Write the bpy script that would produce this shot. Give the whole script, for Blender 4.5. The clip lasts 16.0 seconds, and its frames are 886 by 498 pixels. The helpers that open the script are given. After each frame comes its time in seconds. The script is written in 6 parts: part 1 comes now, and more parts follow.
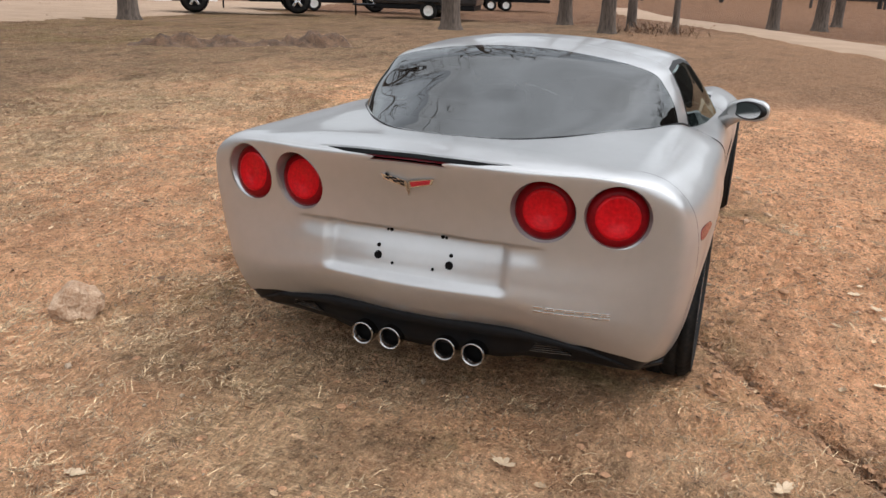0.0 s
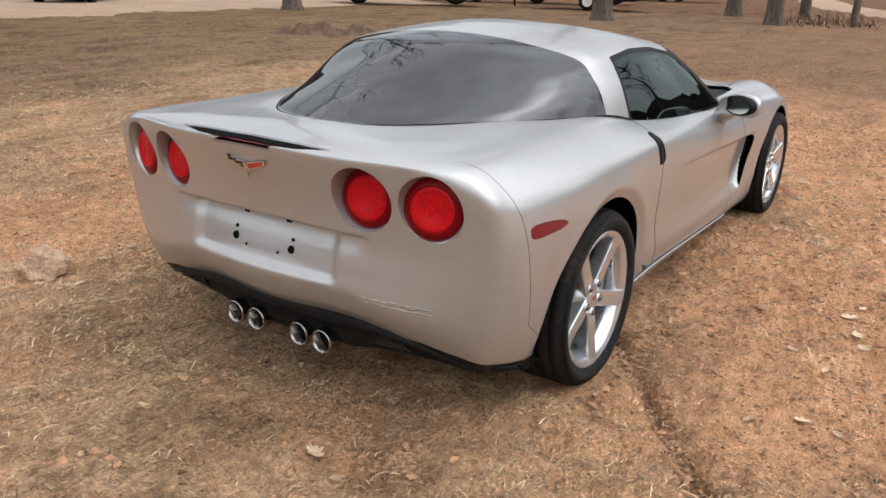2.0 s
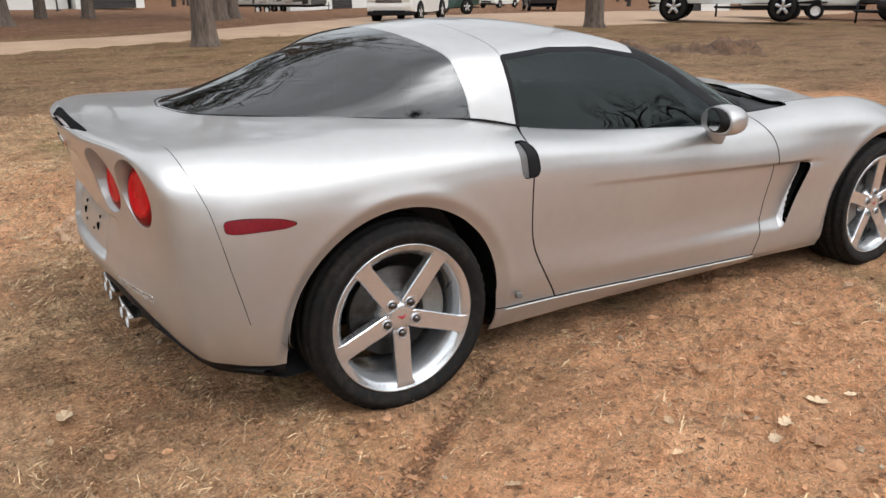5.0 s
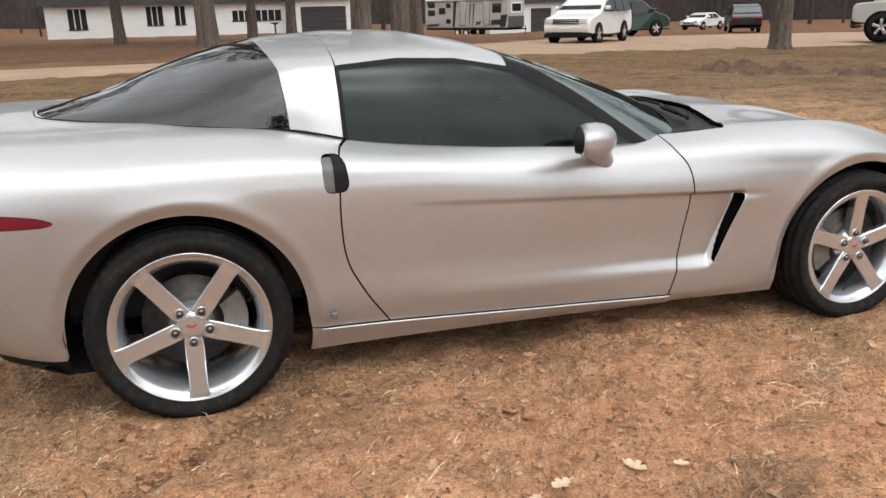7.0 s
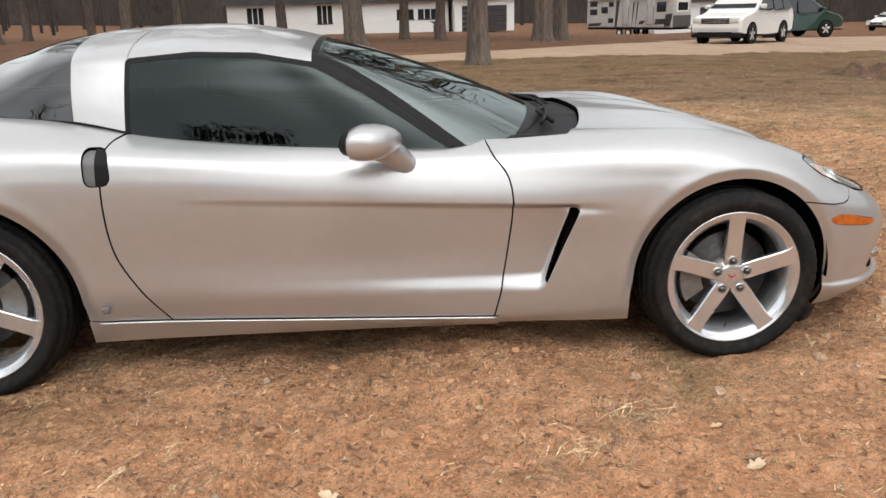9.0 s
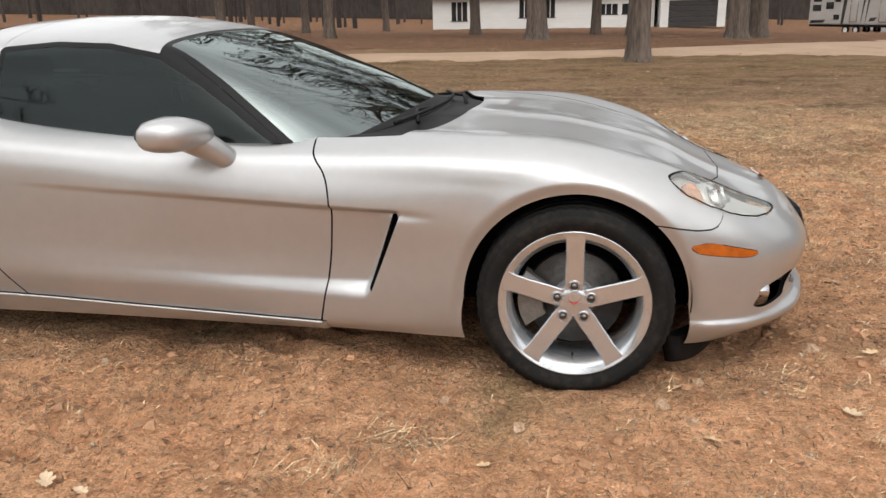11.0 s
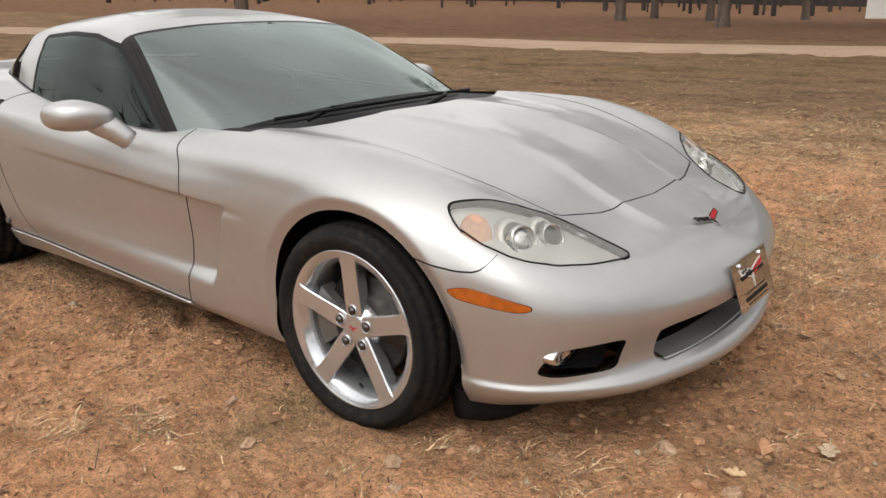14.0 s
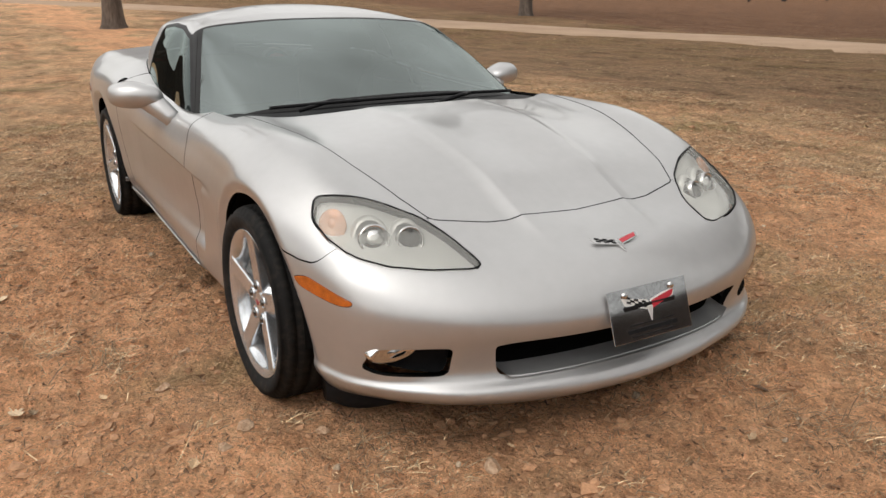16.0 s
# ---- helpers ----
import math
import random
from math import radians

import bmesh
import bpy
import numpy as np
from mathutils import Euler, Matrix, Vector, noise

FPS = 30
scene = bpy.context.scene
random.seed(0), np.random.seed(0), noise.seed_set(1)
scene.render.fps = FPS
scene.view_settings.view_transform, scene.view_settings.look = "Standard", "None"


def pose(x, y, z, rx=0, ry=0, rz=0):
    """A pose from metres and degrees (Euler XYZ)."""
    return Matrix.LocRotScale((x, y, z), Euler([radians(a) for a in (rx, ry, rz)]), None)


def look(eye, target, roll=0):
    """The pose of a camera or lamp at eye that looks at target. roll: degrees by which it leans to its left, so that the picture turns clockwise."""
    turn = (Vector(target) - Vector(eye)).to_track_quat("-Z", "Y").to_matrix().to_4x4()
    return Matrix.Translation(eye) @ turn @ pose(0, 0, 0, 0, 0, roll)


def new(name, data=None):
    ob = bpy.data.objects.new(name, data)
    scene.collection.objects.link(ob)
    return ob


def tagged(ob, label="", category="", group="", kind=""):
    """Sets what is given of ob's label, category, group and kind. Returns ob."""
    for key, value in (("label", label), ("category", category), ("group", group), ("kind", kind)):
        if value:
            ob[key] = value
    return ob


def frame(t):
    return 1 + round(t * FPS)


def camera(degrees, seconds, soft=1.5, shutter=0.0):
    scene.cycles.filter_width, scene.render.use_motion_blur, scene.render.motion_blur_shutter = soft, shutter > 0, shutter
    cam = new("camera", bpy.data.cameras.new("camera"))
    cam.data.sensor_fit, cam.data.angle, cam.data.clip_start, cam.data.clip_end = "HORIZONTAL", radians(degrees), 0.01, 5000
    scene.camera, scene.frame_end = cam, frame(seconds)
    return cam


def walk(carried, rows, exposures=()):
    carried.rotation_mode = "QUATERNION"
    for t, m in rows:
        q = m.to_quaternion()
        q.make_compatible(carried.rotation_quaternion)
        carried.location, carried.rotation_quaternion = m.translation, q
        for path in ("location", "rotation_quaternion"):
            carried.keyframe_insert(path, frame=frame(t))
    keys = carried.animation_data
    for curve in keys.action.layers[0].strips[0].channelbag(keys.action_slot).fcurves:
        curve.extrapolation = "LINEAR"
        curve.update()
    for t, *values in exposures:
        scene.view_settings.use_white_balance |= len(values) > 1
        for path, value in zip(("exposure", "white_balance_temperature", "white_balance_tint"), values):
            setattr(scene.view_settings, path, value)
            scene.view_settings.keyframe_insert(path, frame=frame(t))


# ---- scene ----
cam = camera(58.0, 16.0)
PATH = [
    (0, (-3.118, -0.998, 1.515), (-1.353, -0.322, 0.861), 1.6),
    (0.5, (-2.978, -1.212, 1.506), (-1.242, -0.462, 0.856), 1.4),
    (1, (-2.849, -1.454, 1.512), (-1.17, -0.599, 0.839), 0.8),
    (1.5, (-2.739, -1.713, 1.527), (-1.129, -0.742, 0.845), 0.5),
    (2, (-2.569, -1.923, 1.505), (-1.007, -0.877, 0.824), 0.9),
    (2.5, (-2.392, -2.152, 1.489), (-0.91, -0.996, 0.805), 0.8),
    (3, (-2.215, -2.409, 1.501), (-0.828, -1.138, 0.822), 0.8),
    (3.5, (-1.981, -2.577, 1.472), (-0.674, -1.218, 0.806), 0.6),
    (3.7, (-1.89, -2.629, 1.479), (-0.617, -1.239, 0.811), 0.4),
    (5.8, (-0.693, -3.296, 1.363), (0.09, -1.557, 0.76), -0.9),
    (6, (-0.582, -3.347, 1.368), (0.151, -1.584, 0.772), -1.0),
    (6.5, (-0.241, -3.404, 1.325), (0.391, -1.599, 0.74), -1.5),
    (7, (0.09, -3.469, 1.328), (0.642, -1.636, 0.749), -1.3),
    (7.5, (0.406, -3.529, 1.321), (0.878, -1.675, 0.737), -0.7),
    (8, (0.712, -3.501, 1.299), (1.095, -1.627, 0.712), -1.4),
    (8.5, (1.064, -3.525, 1.29), (1.357, -1.631, 0.719), -0.9),
    (9, (1.404, -3.547, 1.277), (1.564, -1.637, 0.705), -1.3),
    (9.5, (1.738, -3.507, 1.268), (1.79, -1.593, 0.688), -2.2),
    (10, (2.083, -3.481, 1.271), (2.031, -1.572, 0.676), -1.6),
    (10.2, (2.192, -3.474, 1.262), (2.093, -1.566, 0.673), -1.4),
    (12.3, (3.474, -3.001, 1.246), (2.74, -1.235, 0.662), -0.9),
    (12.5, (3.564, -2.939, 1.264), (2.774, -1.199, 0.672), -0.9),
    (13, (3.839, -2.802, 1.253), (2.895, -1.139, 0.668), -0.5),
    (13.5, (4.067, -2.617, 1.238), (2.993, -1.036, 0.649), -0.8),
    (14, (4.285, -2.437, 1.25), (3.088, -0.947, 0.661), -1.0),
    (14.5, (4.524, -2.258, 1.259), (3.186, -0.895, 0.666), -1.2),
    (15, (4.72, -2.031, 1.253), (3.293, -0.765, 0.649), -1.2),
    (15.5, (4.917, -1.81, 1.261), (3.376, -0.686, 0.659), -0.7),
    (16, (5.108, -1.606, 1.278), (3.466, -0.635, 0.677), -0.2),
]
walk(cam, [(t, look(eye, target, roll)) for t, eye, target, roll in PATH], [(0, 0.64, 6150, 10), (3.5, 0.60, 6250, 10), (7, 0.57, 6350, 10), (10, 0.57, 6450, 10), (12.5, 0.46, 6600, 10), (14, 0.35, 6700, 10), (16, 0.26, 6700, 10)])

# ---- world, sun ----
world = bpy.data.worlds.new("overcast_sky")
scene.world = world
world.use_nodes = True
wn, wl = world.node_tree.nodes, world.node_tree.links
sky = wn.new("ShaderNodeTexSky")
sky.sky_type, sky.sun_disc = "NISHITA", False
sky.sun_elevation, sky.sun_rotation = radians(62), radians(170)
sky.air_density, sky.dust_density, sky.ozone_density = 1.6, 4.0, 1.0
grey = wn.new("ShaderNodeHueSaturation")
grey.inputs["Saturation"].default_value = 0.12
wl.new(sky.outputs[0], grey.inputs["Color"])
# soft uneven cloud cover over the whole sky
where, cloud, cover, deck = wn.new("ShaderNodeTexCoord"), wn.new("ShaderNodeTexNoise"), wn.new("ShaderNodeMapRange"), wn.new("ShaderNodeVectorMath")
cloud.inputs["Scale"].default_value, cloud.inputs["Detail"].default_value, cloud.inputs["Roughness"].default_value = 3.0, 4.0, 0.5
cover.inputs["From Min"].default_value, cover.inputs["From Max"].default_value = 0.32, 0.68
cover.inputs["To Min"].default_value, cover.inputs["To Max"].default_value = 0.72, 1.28
deck.operation = "SCALE"
wl.new(where.outputs["Generated"], cloud.inputs["Vector"]), wl.new(cloud.outputs[0], cover.inputs[0])
wl.new(grey.outputs[0], deck.inputs[0]), wl.new(cover.outputs[0], deck.inputs["Scale"])
wl.new(deck.outputs[0], wn["Background"].inputs["Color"])
wn["Background"].inputs["Strength"].default_value = 0.15
sun = new("sun", bpy.data.lights.new("sun", "SUN"))
sun.data.energy, sun.data.angle, sun.data.color = 0.9, radians(179), (1.0, 0.965, 0.92)
sun.matrix_world = look((0, 0, 0), (4.2, 1.3, -7.0), 0)


# ---- materials ----
def material(name, base, rough=0.5, metal=0.0, noise_scale=0, amount=0.15, bump=0.0, second=None, coat=0.0, detail=6, stretch=(1, 1, 1), fine=0, lo=0.38, hi=0.62, each=0.0, island=0.0):
    """Principled surface whose colour wanders between two tones at a coarse and a fine scale; each/island: how far single pieces differ."""
    m = bpy.data.materials.new(name)
    m.use_nodes = True
    n, l = m.node_tree.nodes, m.node_tree.links
    b = n["Principled BSDF"]
    b.inputs["Base Color"].default_value = (*base, 1)
    b.inputs["Roughness"].default_value, b.inputs["Metallic"].default_value = rough, metal
    b.inputs["Coat Weight"].default_value, b.inputs["Coat Roughness"].default_value = coat, 0.06
    out = None
    if noise_scale:
        co, mp = n.new("ShaderNodeTexCoord"), n.new("ShaderNodeMapping")
        mp.inputs["Scale"].default_value = stretch
        l.new(co.outputs["Object"], mp.inputs[0])
        a, f = n.new("ShaderNodeTexNoise"), n.new("ShaderNodeTexNoise")
        a.inputs["Scale"].default_value, f.inputs["Scale"].default_value = noise_scale, fine or noise_scale * 9
        a.inputs["Detail"].default_value = f.inputs["Detail"].default_value = detail
        l.new(mp.outputs[0], a.inputs["Vector"]), l.new(mp.outputs[0], f.inputs["Vector"])
        mix = n.new("ShaderNodeMath")
        mix.operation = "ADD"
        l.new(a.outputs[0], mix.inputs[0]), l.new(f.outputs[0], mix.inputs[1])
        ramp = n.new("ShaderNodeValToRGB")
        two = second or tuple(c * (1 - amount) for c in base)
        ramp.color_ramp.elements[0].position, ramp.color_ramp.elements[1].position = lo, hi
        ramp.color_ramp.elements[0].color, ramp.color_ramp.elements[1].color = (*two, 1), (*base, 1)
        half = n.new("ShaderNodeMath")
        half.operation, half.inputs[1].default_value = "MULTIPLY", 0.5
        l.new(mix.outputs[0], half.inputs[0])
        l.new(half.outputs[0], ramp.inputs[0])
        out = ramp.outputs[0]
        if bump:
            bp = n.new("ShaderNodeBump")
            bp.inputs["Strength"].default_value, bp.inputs["Distance"].default_value = 1.0, bump
            l.new(half.outputs[0], bp.inputs["Height"]), l.new(bp.outputs[0], b.inputs["Normal"])
    if each or island:
        hs = n.new("ShaderNodeHueSaturation")
        hs.inputs["Color"].default_value = (*base, 1)
        if out:
            l.new(out, hs.inputs["Color"])
        rng = n.new("ShaderNodeMapRange")
        rng.inputs["To Min"].default_value, rng.inputs["To Max"].default_value = 1 - (each or island), 1 + (each or island)
        src = n.new("ShaderNodeObjectInfo").outputs["Random"] if each else n.new("ShaderNodeNewGeometry").outputs["Random Per Island"]
        l.new(src, rng.inputs[0]), l.new(rng.outputs[0], hs.inputs["Value"])
        out = hs.outputs[0]
    if out:
        l.new(out, b.inputs["Base Color"])
    return m


def tinted_glass(name, tint, rough=0.02, gloss=1.5, shine=(0.95, 0.97, 0.97), haze=0.0):
    """A thin pane: tinted see-through with a sharp reflection that grows towards grazing angles."""
    m = bpy.data.materials.new(name)
    m.use_nodes = True
    n, l = m.node_tree.nodes, m.node_tree.links
    n.remove(n["Principled BSDF"])
    t, g, f, x = n.new("ShaderNodeBsdfTransparent"), n.new("ShaderNodeBsdfGlossy"), n.new("ShaderNodeFresnel"), n.new("ShaderNodeMixShader")
    t.inputs[0].default_value, g.inputs[0].default_value = (*tint, 1), (*shine, 1)
    g.inputs["Roughness"].default_value, f.inputs[0].default_value = rough, gloss
    l.new(f.outputs[0], x.inputs[0]), l.new(t.outputs[0], x.inputs[1]), l.new(g.outputs[0], x.inputs[2])
    if haze:
        d, y = n.new("ShaderNodeBsdfDiffuse"), n.new("ShaderNodeMixShader")
        d.inputs[0].default_value, y.inputs[0].default_value = (0.72, 0.71, 0.66, 1), haze
        l.new(x.outputs[0], y.inputs[1]), l.new(d.outputs[0], y.inputs[2])
        x = y
    l.new(x.outputs[0], n["Material Output"].inputs[0])
    return m


PAINT = material("silver_paint", (0.480, 0.478, 0.475), 0.36, 0.66, 2.5, 0.05, coat=0.65)
TINT = tinted_glass("tinted_glass", (0.05, 0.055, 0.057), 0.015, 1.37, (0.84, 0.97, 0.95))
BACKGLASS = tinted_glass("tinted_rear_glass", (0.05, 0.055, 0.057), 0.015, 1.8)
SCREEN = tinted_glass("windscreen_glass", (0.13, 0.17, 0.165), 0.02, 2.8, (0.82, 0.92, 0.90))
CLEAR = tinted_glass("clear_lens", (0.9, 0.9, 0.87), 0.06, 1.5, haze=0.19)
BLACK = material("black_plastic", (0.013, 0.013, 0.014), 0.45, 0, 40, 0.3)
BLACK.node_tree.nodes["Principled BSDF"].inputs["Specular IOR Level"].default_value = 0.1
GLOSSBLACK = material("black_trim", (0.012, 0.012, 0.012), 0.45, 0, 25, 0.3)
GLOSSBLACK.node_tree.nodes["Principled BSDF"].inputs["Specular IOR Level"].default_value = 0.13
DARK = material("dark_liner", (0.008, 0.008, 0.008), 0.9, 0, 15, 0.4)
DARK.node_tree.nodes["Principled BSDF"].inputs["Specular IOR Level"].default_value = 0.05
RUBBER = material("tyre_rubber", (0.008, 0.0077, 0.0075), 0.85, 0, 7, 0.45, 0.002, second=(0.024, 0.019, 0.015), fine=45, lo=.36, hi=.52)
RUBBER.node_tree.nodes["Principled BSDF"].inputs["Specular IOR Level"].default_value = 0.25
ALLOY = material("machined_alloy", (0.64, 0.66, 0.68), 0.2, 0.8, 5, 0.08)
CHROME = material("chrome", (0.66, 0.655, 0.645), 0.1, 1.0, 30, 0.08)
EXHAUST = material("grey_chrome", (0.44, 0.43, 0.42), 0.16, 1.0, 30, 0.25)
NUT = material("dark_chrome", (0.14, 0.135, 0.13), 0.2, 1.0, 60, 0.2)
CAST = material("cast_caliper", (0.24, 0.235, 0.22), 0.5, 0.6, 25, 0.4)
STEEL = material("brake_steel", (0.075, 0.07, 0.065), 0.42, 0.8, 40, 0.5)
REDLENS = material("red_lamp_lens", (0.20, 0.0015, 0.005), 0.35, 0, 60, 0.35, coat=0.08)
REDLENS.node_tree.nodes["Principled BSDF"].inputs["Specular IOR Level"].default_value = 0.1
REDINNER = material("deep_red_lens", (0.13, 0.004, 0.008), 0.3, 0, 60, 0.25, coat=1.0)
BRIGHTRED = material("bright_red_lens", (0.62, 0.004, 0.010), 0.3, 0, 90, 0.45, coat=0.08)
BRIGHTRED.node_tree.nodes["Principled BSDF"].inputs["Specular IOR Level"].default_value = 0.15
MARKERRED = material("crimson_marker_lens", (0.19, 0.003, 0.016), 0.25, 0, 90, 0.4, coat=0.25)
CUPTAG = material("cup_shade_and_tag_grey", (0.13, 0.13, 0.13), 0.4, 0, 40, 0.2)
AMBER = material("amber_lens", (0.52, 0.115, 0.006), 0.2, 0, 45, 0.45, coat=1.0)
LAMPCUP = material("lamp_housing", (0.62, 0.62, 0.61), 0.28, 0.35, 20, 0.12)
RED = material("red_enamel", (0.45, 0.015, 0.03), 0.25, 0, 50, 0.1, coat=0.6)
WHITEMARK = material("white_enamel", (0.75, 0.74, 0.72), 0.3, 0, 50, 0.1, coat=0.5)
WHITEPLATE = material("plate_face", (0.62, 0.62, 0.63), 0.05, 1.0, 12, 0.25)
LEATHER = material("cabin_leather", (0.03, 0.029, 0.028), 0.6, 0, 30, 0.3)


# ---- mesh helpers ----
def part(name, bm, mat, parent=None, label="", smooth=True):
    me = bpy.data.meshes.new(name)
    bm.to_mesh(me)
    bm.free()
    for p in me.polygons:
        p.use_smooth = smooth
    me.materials.append(mat)
    ob = new(name, me)
    ob.parent = parent
    if label:
        ob["label"] = label
    return ob


# ---- car body surfaces ----
def spline(ctrl, knots, at):
    """Cubic through rows of control values at knots, with finite-difference tangents."""
    c, k = np.asarray(ctrl, float), np.asarray(knots, float)
    d = np.diff(c, axis=0) / np.diff(k)[:, None]
    h = np.diff(k)[:, None]
    m = np.zeros_like(c)
    m[1:-1] = (d[:-1] * h[1:] + d[1:] * h[:-1]) / (h[1:] + h[:-1])
    m[0], m[-1] = d[0], d[-1]
    i = np.clip(np.searchsorted(k, at, side="right") - 1, 0, len(k) - 2)
    w = (k[i + 1] - k[i])[:, None]
    t = ((at - k[i])[:, None]) / w
    return ((2 * t**3 - 3 * t**2 + 1) * c[i] + (t**3 - 2 * t**2 + t) * w * m[i] + (-2 * t**3 + 3 * t**2) * c[i + 1] + (t**3 - t**2) * w * m[i + 1])


def net_surface(columns, ns, nv, shape=None, smooth=2):
    """A surface through cross sections (columns of x, half width, height), mirrored: vertices, normals, quads."""
    net = np.array(columns, float)
    def knots(a):
        return np.r_[0, np.cumsum(a)]
    # the far half carries on past the middle, so that no ridge stands there
    net = np.concatenate([net[1:2] * (1, -1, 1), net, net[-2:-1] * (1, -1, 1)], 0)
    net = np.concatenate([net, net[:, -2:-1] * (1, -1, 1)], 1)
    ks = knots(np.linalg.norm(np.diff(net, axis=0), axis=2).mean(1))
    kv = knots(np.linalg.norm(np.diff(net, axis=1), axis=2).mean(0))
    a = np.stack([spline(net[:, j], ks, np.linspace(ks[1], ks[-2], ns)) for j in range(net.shape[1])], 1)
    g = np.stack([spline(a[i], kv, np.linspace(0, kv[-2], nv)) for i in range(ns)], 0)
    g[0, :, 1] = g[-1, :, 1] = 0
    g[:, -1, 1] = 0
    for _ in range(smooth):
        full = np.concatenate([g, (g * (1, -1, 1))[:, -2::-1]], 1)
        ext = np.concatenate([(full[1:2] * (1, -1, 1))[:, ::1], full, full[-2:-1] * (1, -1, 1)], 0)
        avg = (ext[:-2] + ext[2:] + 2 * ext[1:-1]) / 4
        avg[:, 1:-1] = (avg[:, :-2] + avg[:, 2:] + 2 * avg[:, 1:-1]) / 4
        avg[:, 0], avg[:, -1] = full[:, 0], full[:, -1]
        g = avg[:, :nv]
        g[0, :, 1] = g[-1, :, 1] = 0
        g[:, -1, 1] = 0
    if shape:
        g = shape(g)
    full = np.concatenate([g * (1, -1, 1), g[:, -2::-1]], 1)
    n, m = full.shape[:2]
    V = full.reshape(-1, 3)
    idx = np.arange(n * m).reshape(n, m)
    Q = np.stack([idx[:-1, :-1], idx[1:, :-1], idx[1:, 1:], idx[:-1, 1:]], -1).reshape(-1, 4)
    key, inv = np.unique(np.round(V, 5), axis=0, return_inverse=True)
    Q = inv.reshape(-1)[Q]
    V = key
    fn = np.cross(V[Q[:, 2]] - V[Q[:, 0]], V[Q[:, 3]] - V[Q[:, 1]])
    N = np.zeros_like(V)
    for c in range(4):
        np.add.at(N, Q[:, c], fn)
    N /= np.maximum(np.linalg.norm(N, axis=1), 1e-12)[:, None]
    polys = [list(dict.fromkeys(q)) for q in Q.tolist()]
    out = V + N * 0.05
    if np.linalg.norm(out - V.mean(0), axis=1).mean() < np.linalg.norm(V - V.mean(0), axis=1).mean():
        N, polys = -N, [p[::-1] for p in polys]
    return V, N, [p for p in polys if len(p) > 2]


def compact(V, N, polys):
    used = np.unique([i for p in polys for i in p]).astype(int)
    back = np.zeros(len(V), int)
    back[used] = np.arange(len(used))
    return V[used], N[used], [[int(back[i]) for i in p] for p in polys]


def split(S, field, gap=0.0):
    """Cut a surface along field(V) = 0; gives the pieces where it is below -gap and above +gap."""
    def side(S, s):
        V, N, polys = S
        s = np.where(np.abs(s) < 1e-5, 1e-5, s)
        pos, keep, cut, nv, nn = s > 0, [], {}, [], []
        def at(a, b):
            k = (a, b) if a < b else (b, a)
            if k not in cut:
                t = s[k[0]] / (s[k[0]] - s[k[1]])
                cut[k] = len(V) + len(nv)
                nv.append(V[k[0]] * (1 - t) + V[k[1]] * t)
                nn.append(N[k[0]] * (1 - t) + N[k[1]] * t)
            return cut[k]
        for p in polys:
            flags = [pos[i] for i in p]
            if all(flags):
                keep.append(p)
            elif any(flags):
                q = []
                for a, b in zip(p, p[1:] + p[:1]):
                    if pos[a]:
                        q.append(a)
                    if pos[a] != pos[b]:
                        q.append(at(a, b))
                if len(q) > 2:
                    keep.append(q)
        if not keep:
            return np.zeros((0, 3)), np.zeros((0, 3)), []
        return compact(np.vstack([V, *nv]) if nv else V, np.vstack([N, *nn]) if nn else N, keep)
    s = field(S[0])
    return side(S, -s - gap), side(S, s - gap)


def sheet(name, S, mat, parent=None, label="", edge=0.010, offset=0.0, rim_mat=None):
    """A panel from a surface piece, its rim turned inwards by edge."""
    V, N, polys = S
    V = V + N * offset
    whole = len(polys)
    if edge:
        count = {}
        for p in polys:
            for a, b in zip(p, p[1:] + p[:1]):
                k = (a, b) if a < b else (b, a)
                count[k] = None if k in count else (a, b)
        rim = [e for e in count.values() if e]
        ids = {i: len(V) + n for n, i in enumerate(dict.fromkeys(i for e in rim for i in e))}
        at = np.array(list(ids))
        if len(at):
            V, N = np.vstack([V, V[at] - N[at] * edge]), np.vstack([N, N[at]])
            polys = polys + [[b, a, ids[a], ids[b]] for a, b in rim]
    me = bpy.data.meshes.new(name)
    me.from_pydata(V.tolist(), [], polys)
    me.update()
    for p in me.polygons:
        p.use_smooth = True
    me.normals_split_custom_set_from_vertices(N.tolist())
    me.materials.append(mat)
    if rim_mat:
        me.materials.append(rim_mat)
        for p in list(me.polygons)[whole:]:
            p.material_index = 1
    ob = new(name, me)
    ob.parent = parent
    if label:
        ob["label"] = label
    return ob


def polygon(points):
    """Signed distance to a closed outline, negative inside: a function of two coordinates."""
    P = np.array(points, float)
    Q = np.roll(P, -1, 0)
    def sd(a, b):
        p = np.stack([a, b], -1)[:, None]
        e, w = Q - P, p - P
        t = np.clip((w * e).sum(-1) / (e * e).sum(-1), 0, 1)
        d = np.linalg.norm(w - e * t[..., None], axis=-1).min(1)
        inside = (((P[:, 1] > b[:, None]) != (Q[:, 1] > b[:, None])) & (a[:, None] < (Q[:, 0] - P[:, 0]) * (b[:, None] - P[:, 1]) / np.where(Q[:, 1] == P[:, 1], 1e-9, Q[:, 1] - P[:, 1]) + P[:, 0])).sum(1) % 2 == 1
        return np.where(inside, -d, d)
    return sd


def rounded(points, n=5, r=0.35):
    """An outline with its corners cut round."""
    P, out = [Vector(p) for p in points], []
    for a, b, c in zip(P[-1:] + P[:-1], P, P[1:] + P[:1]):
        p, q = b.lerp(a, r), b.lerp(c, r)
        out += [tuple(p.lerp(b, t).lerp(b.lerp(q, t), t)) for t in np.linspace(0, 1, n)]
    return out


def section(x, *wz):
    return [(x, w, z) for w, z in wz]


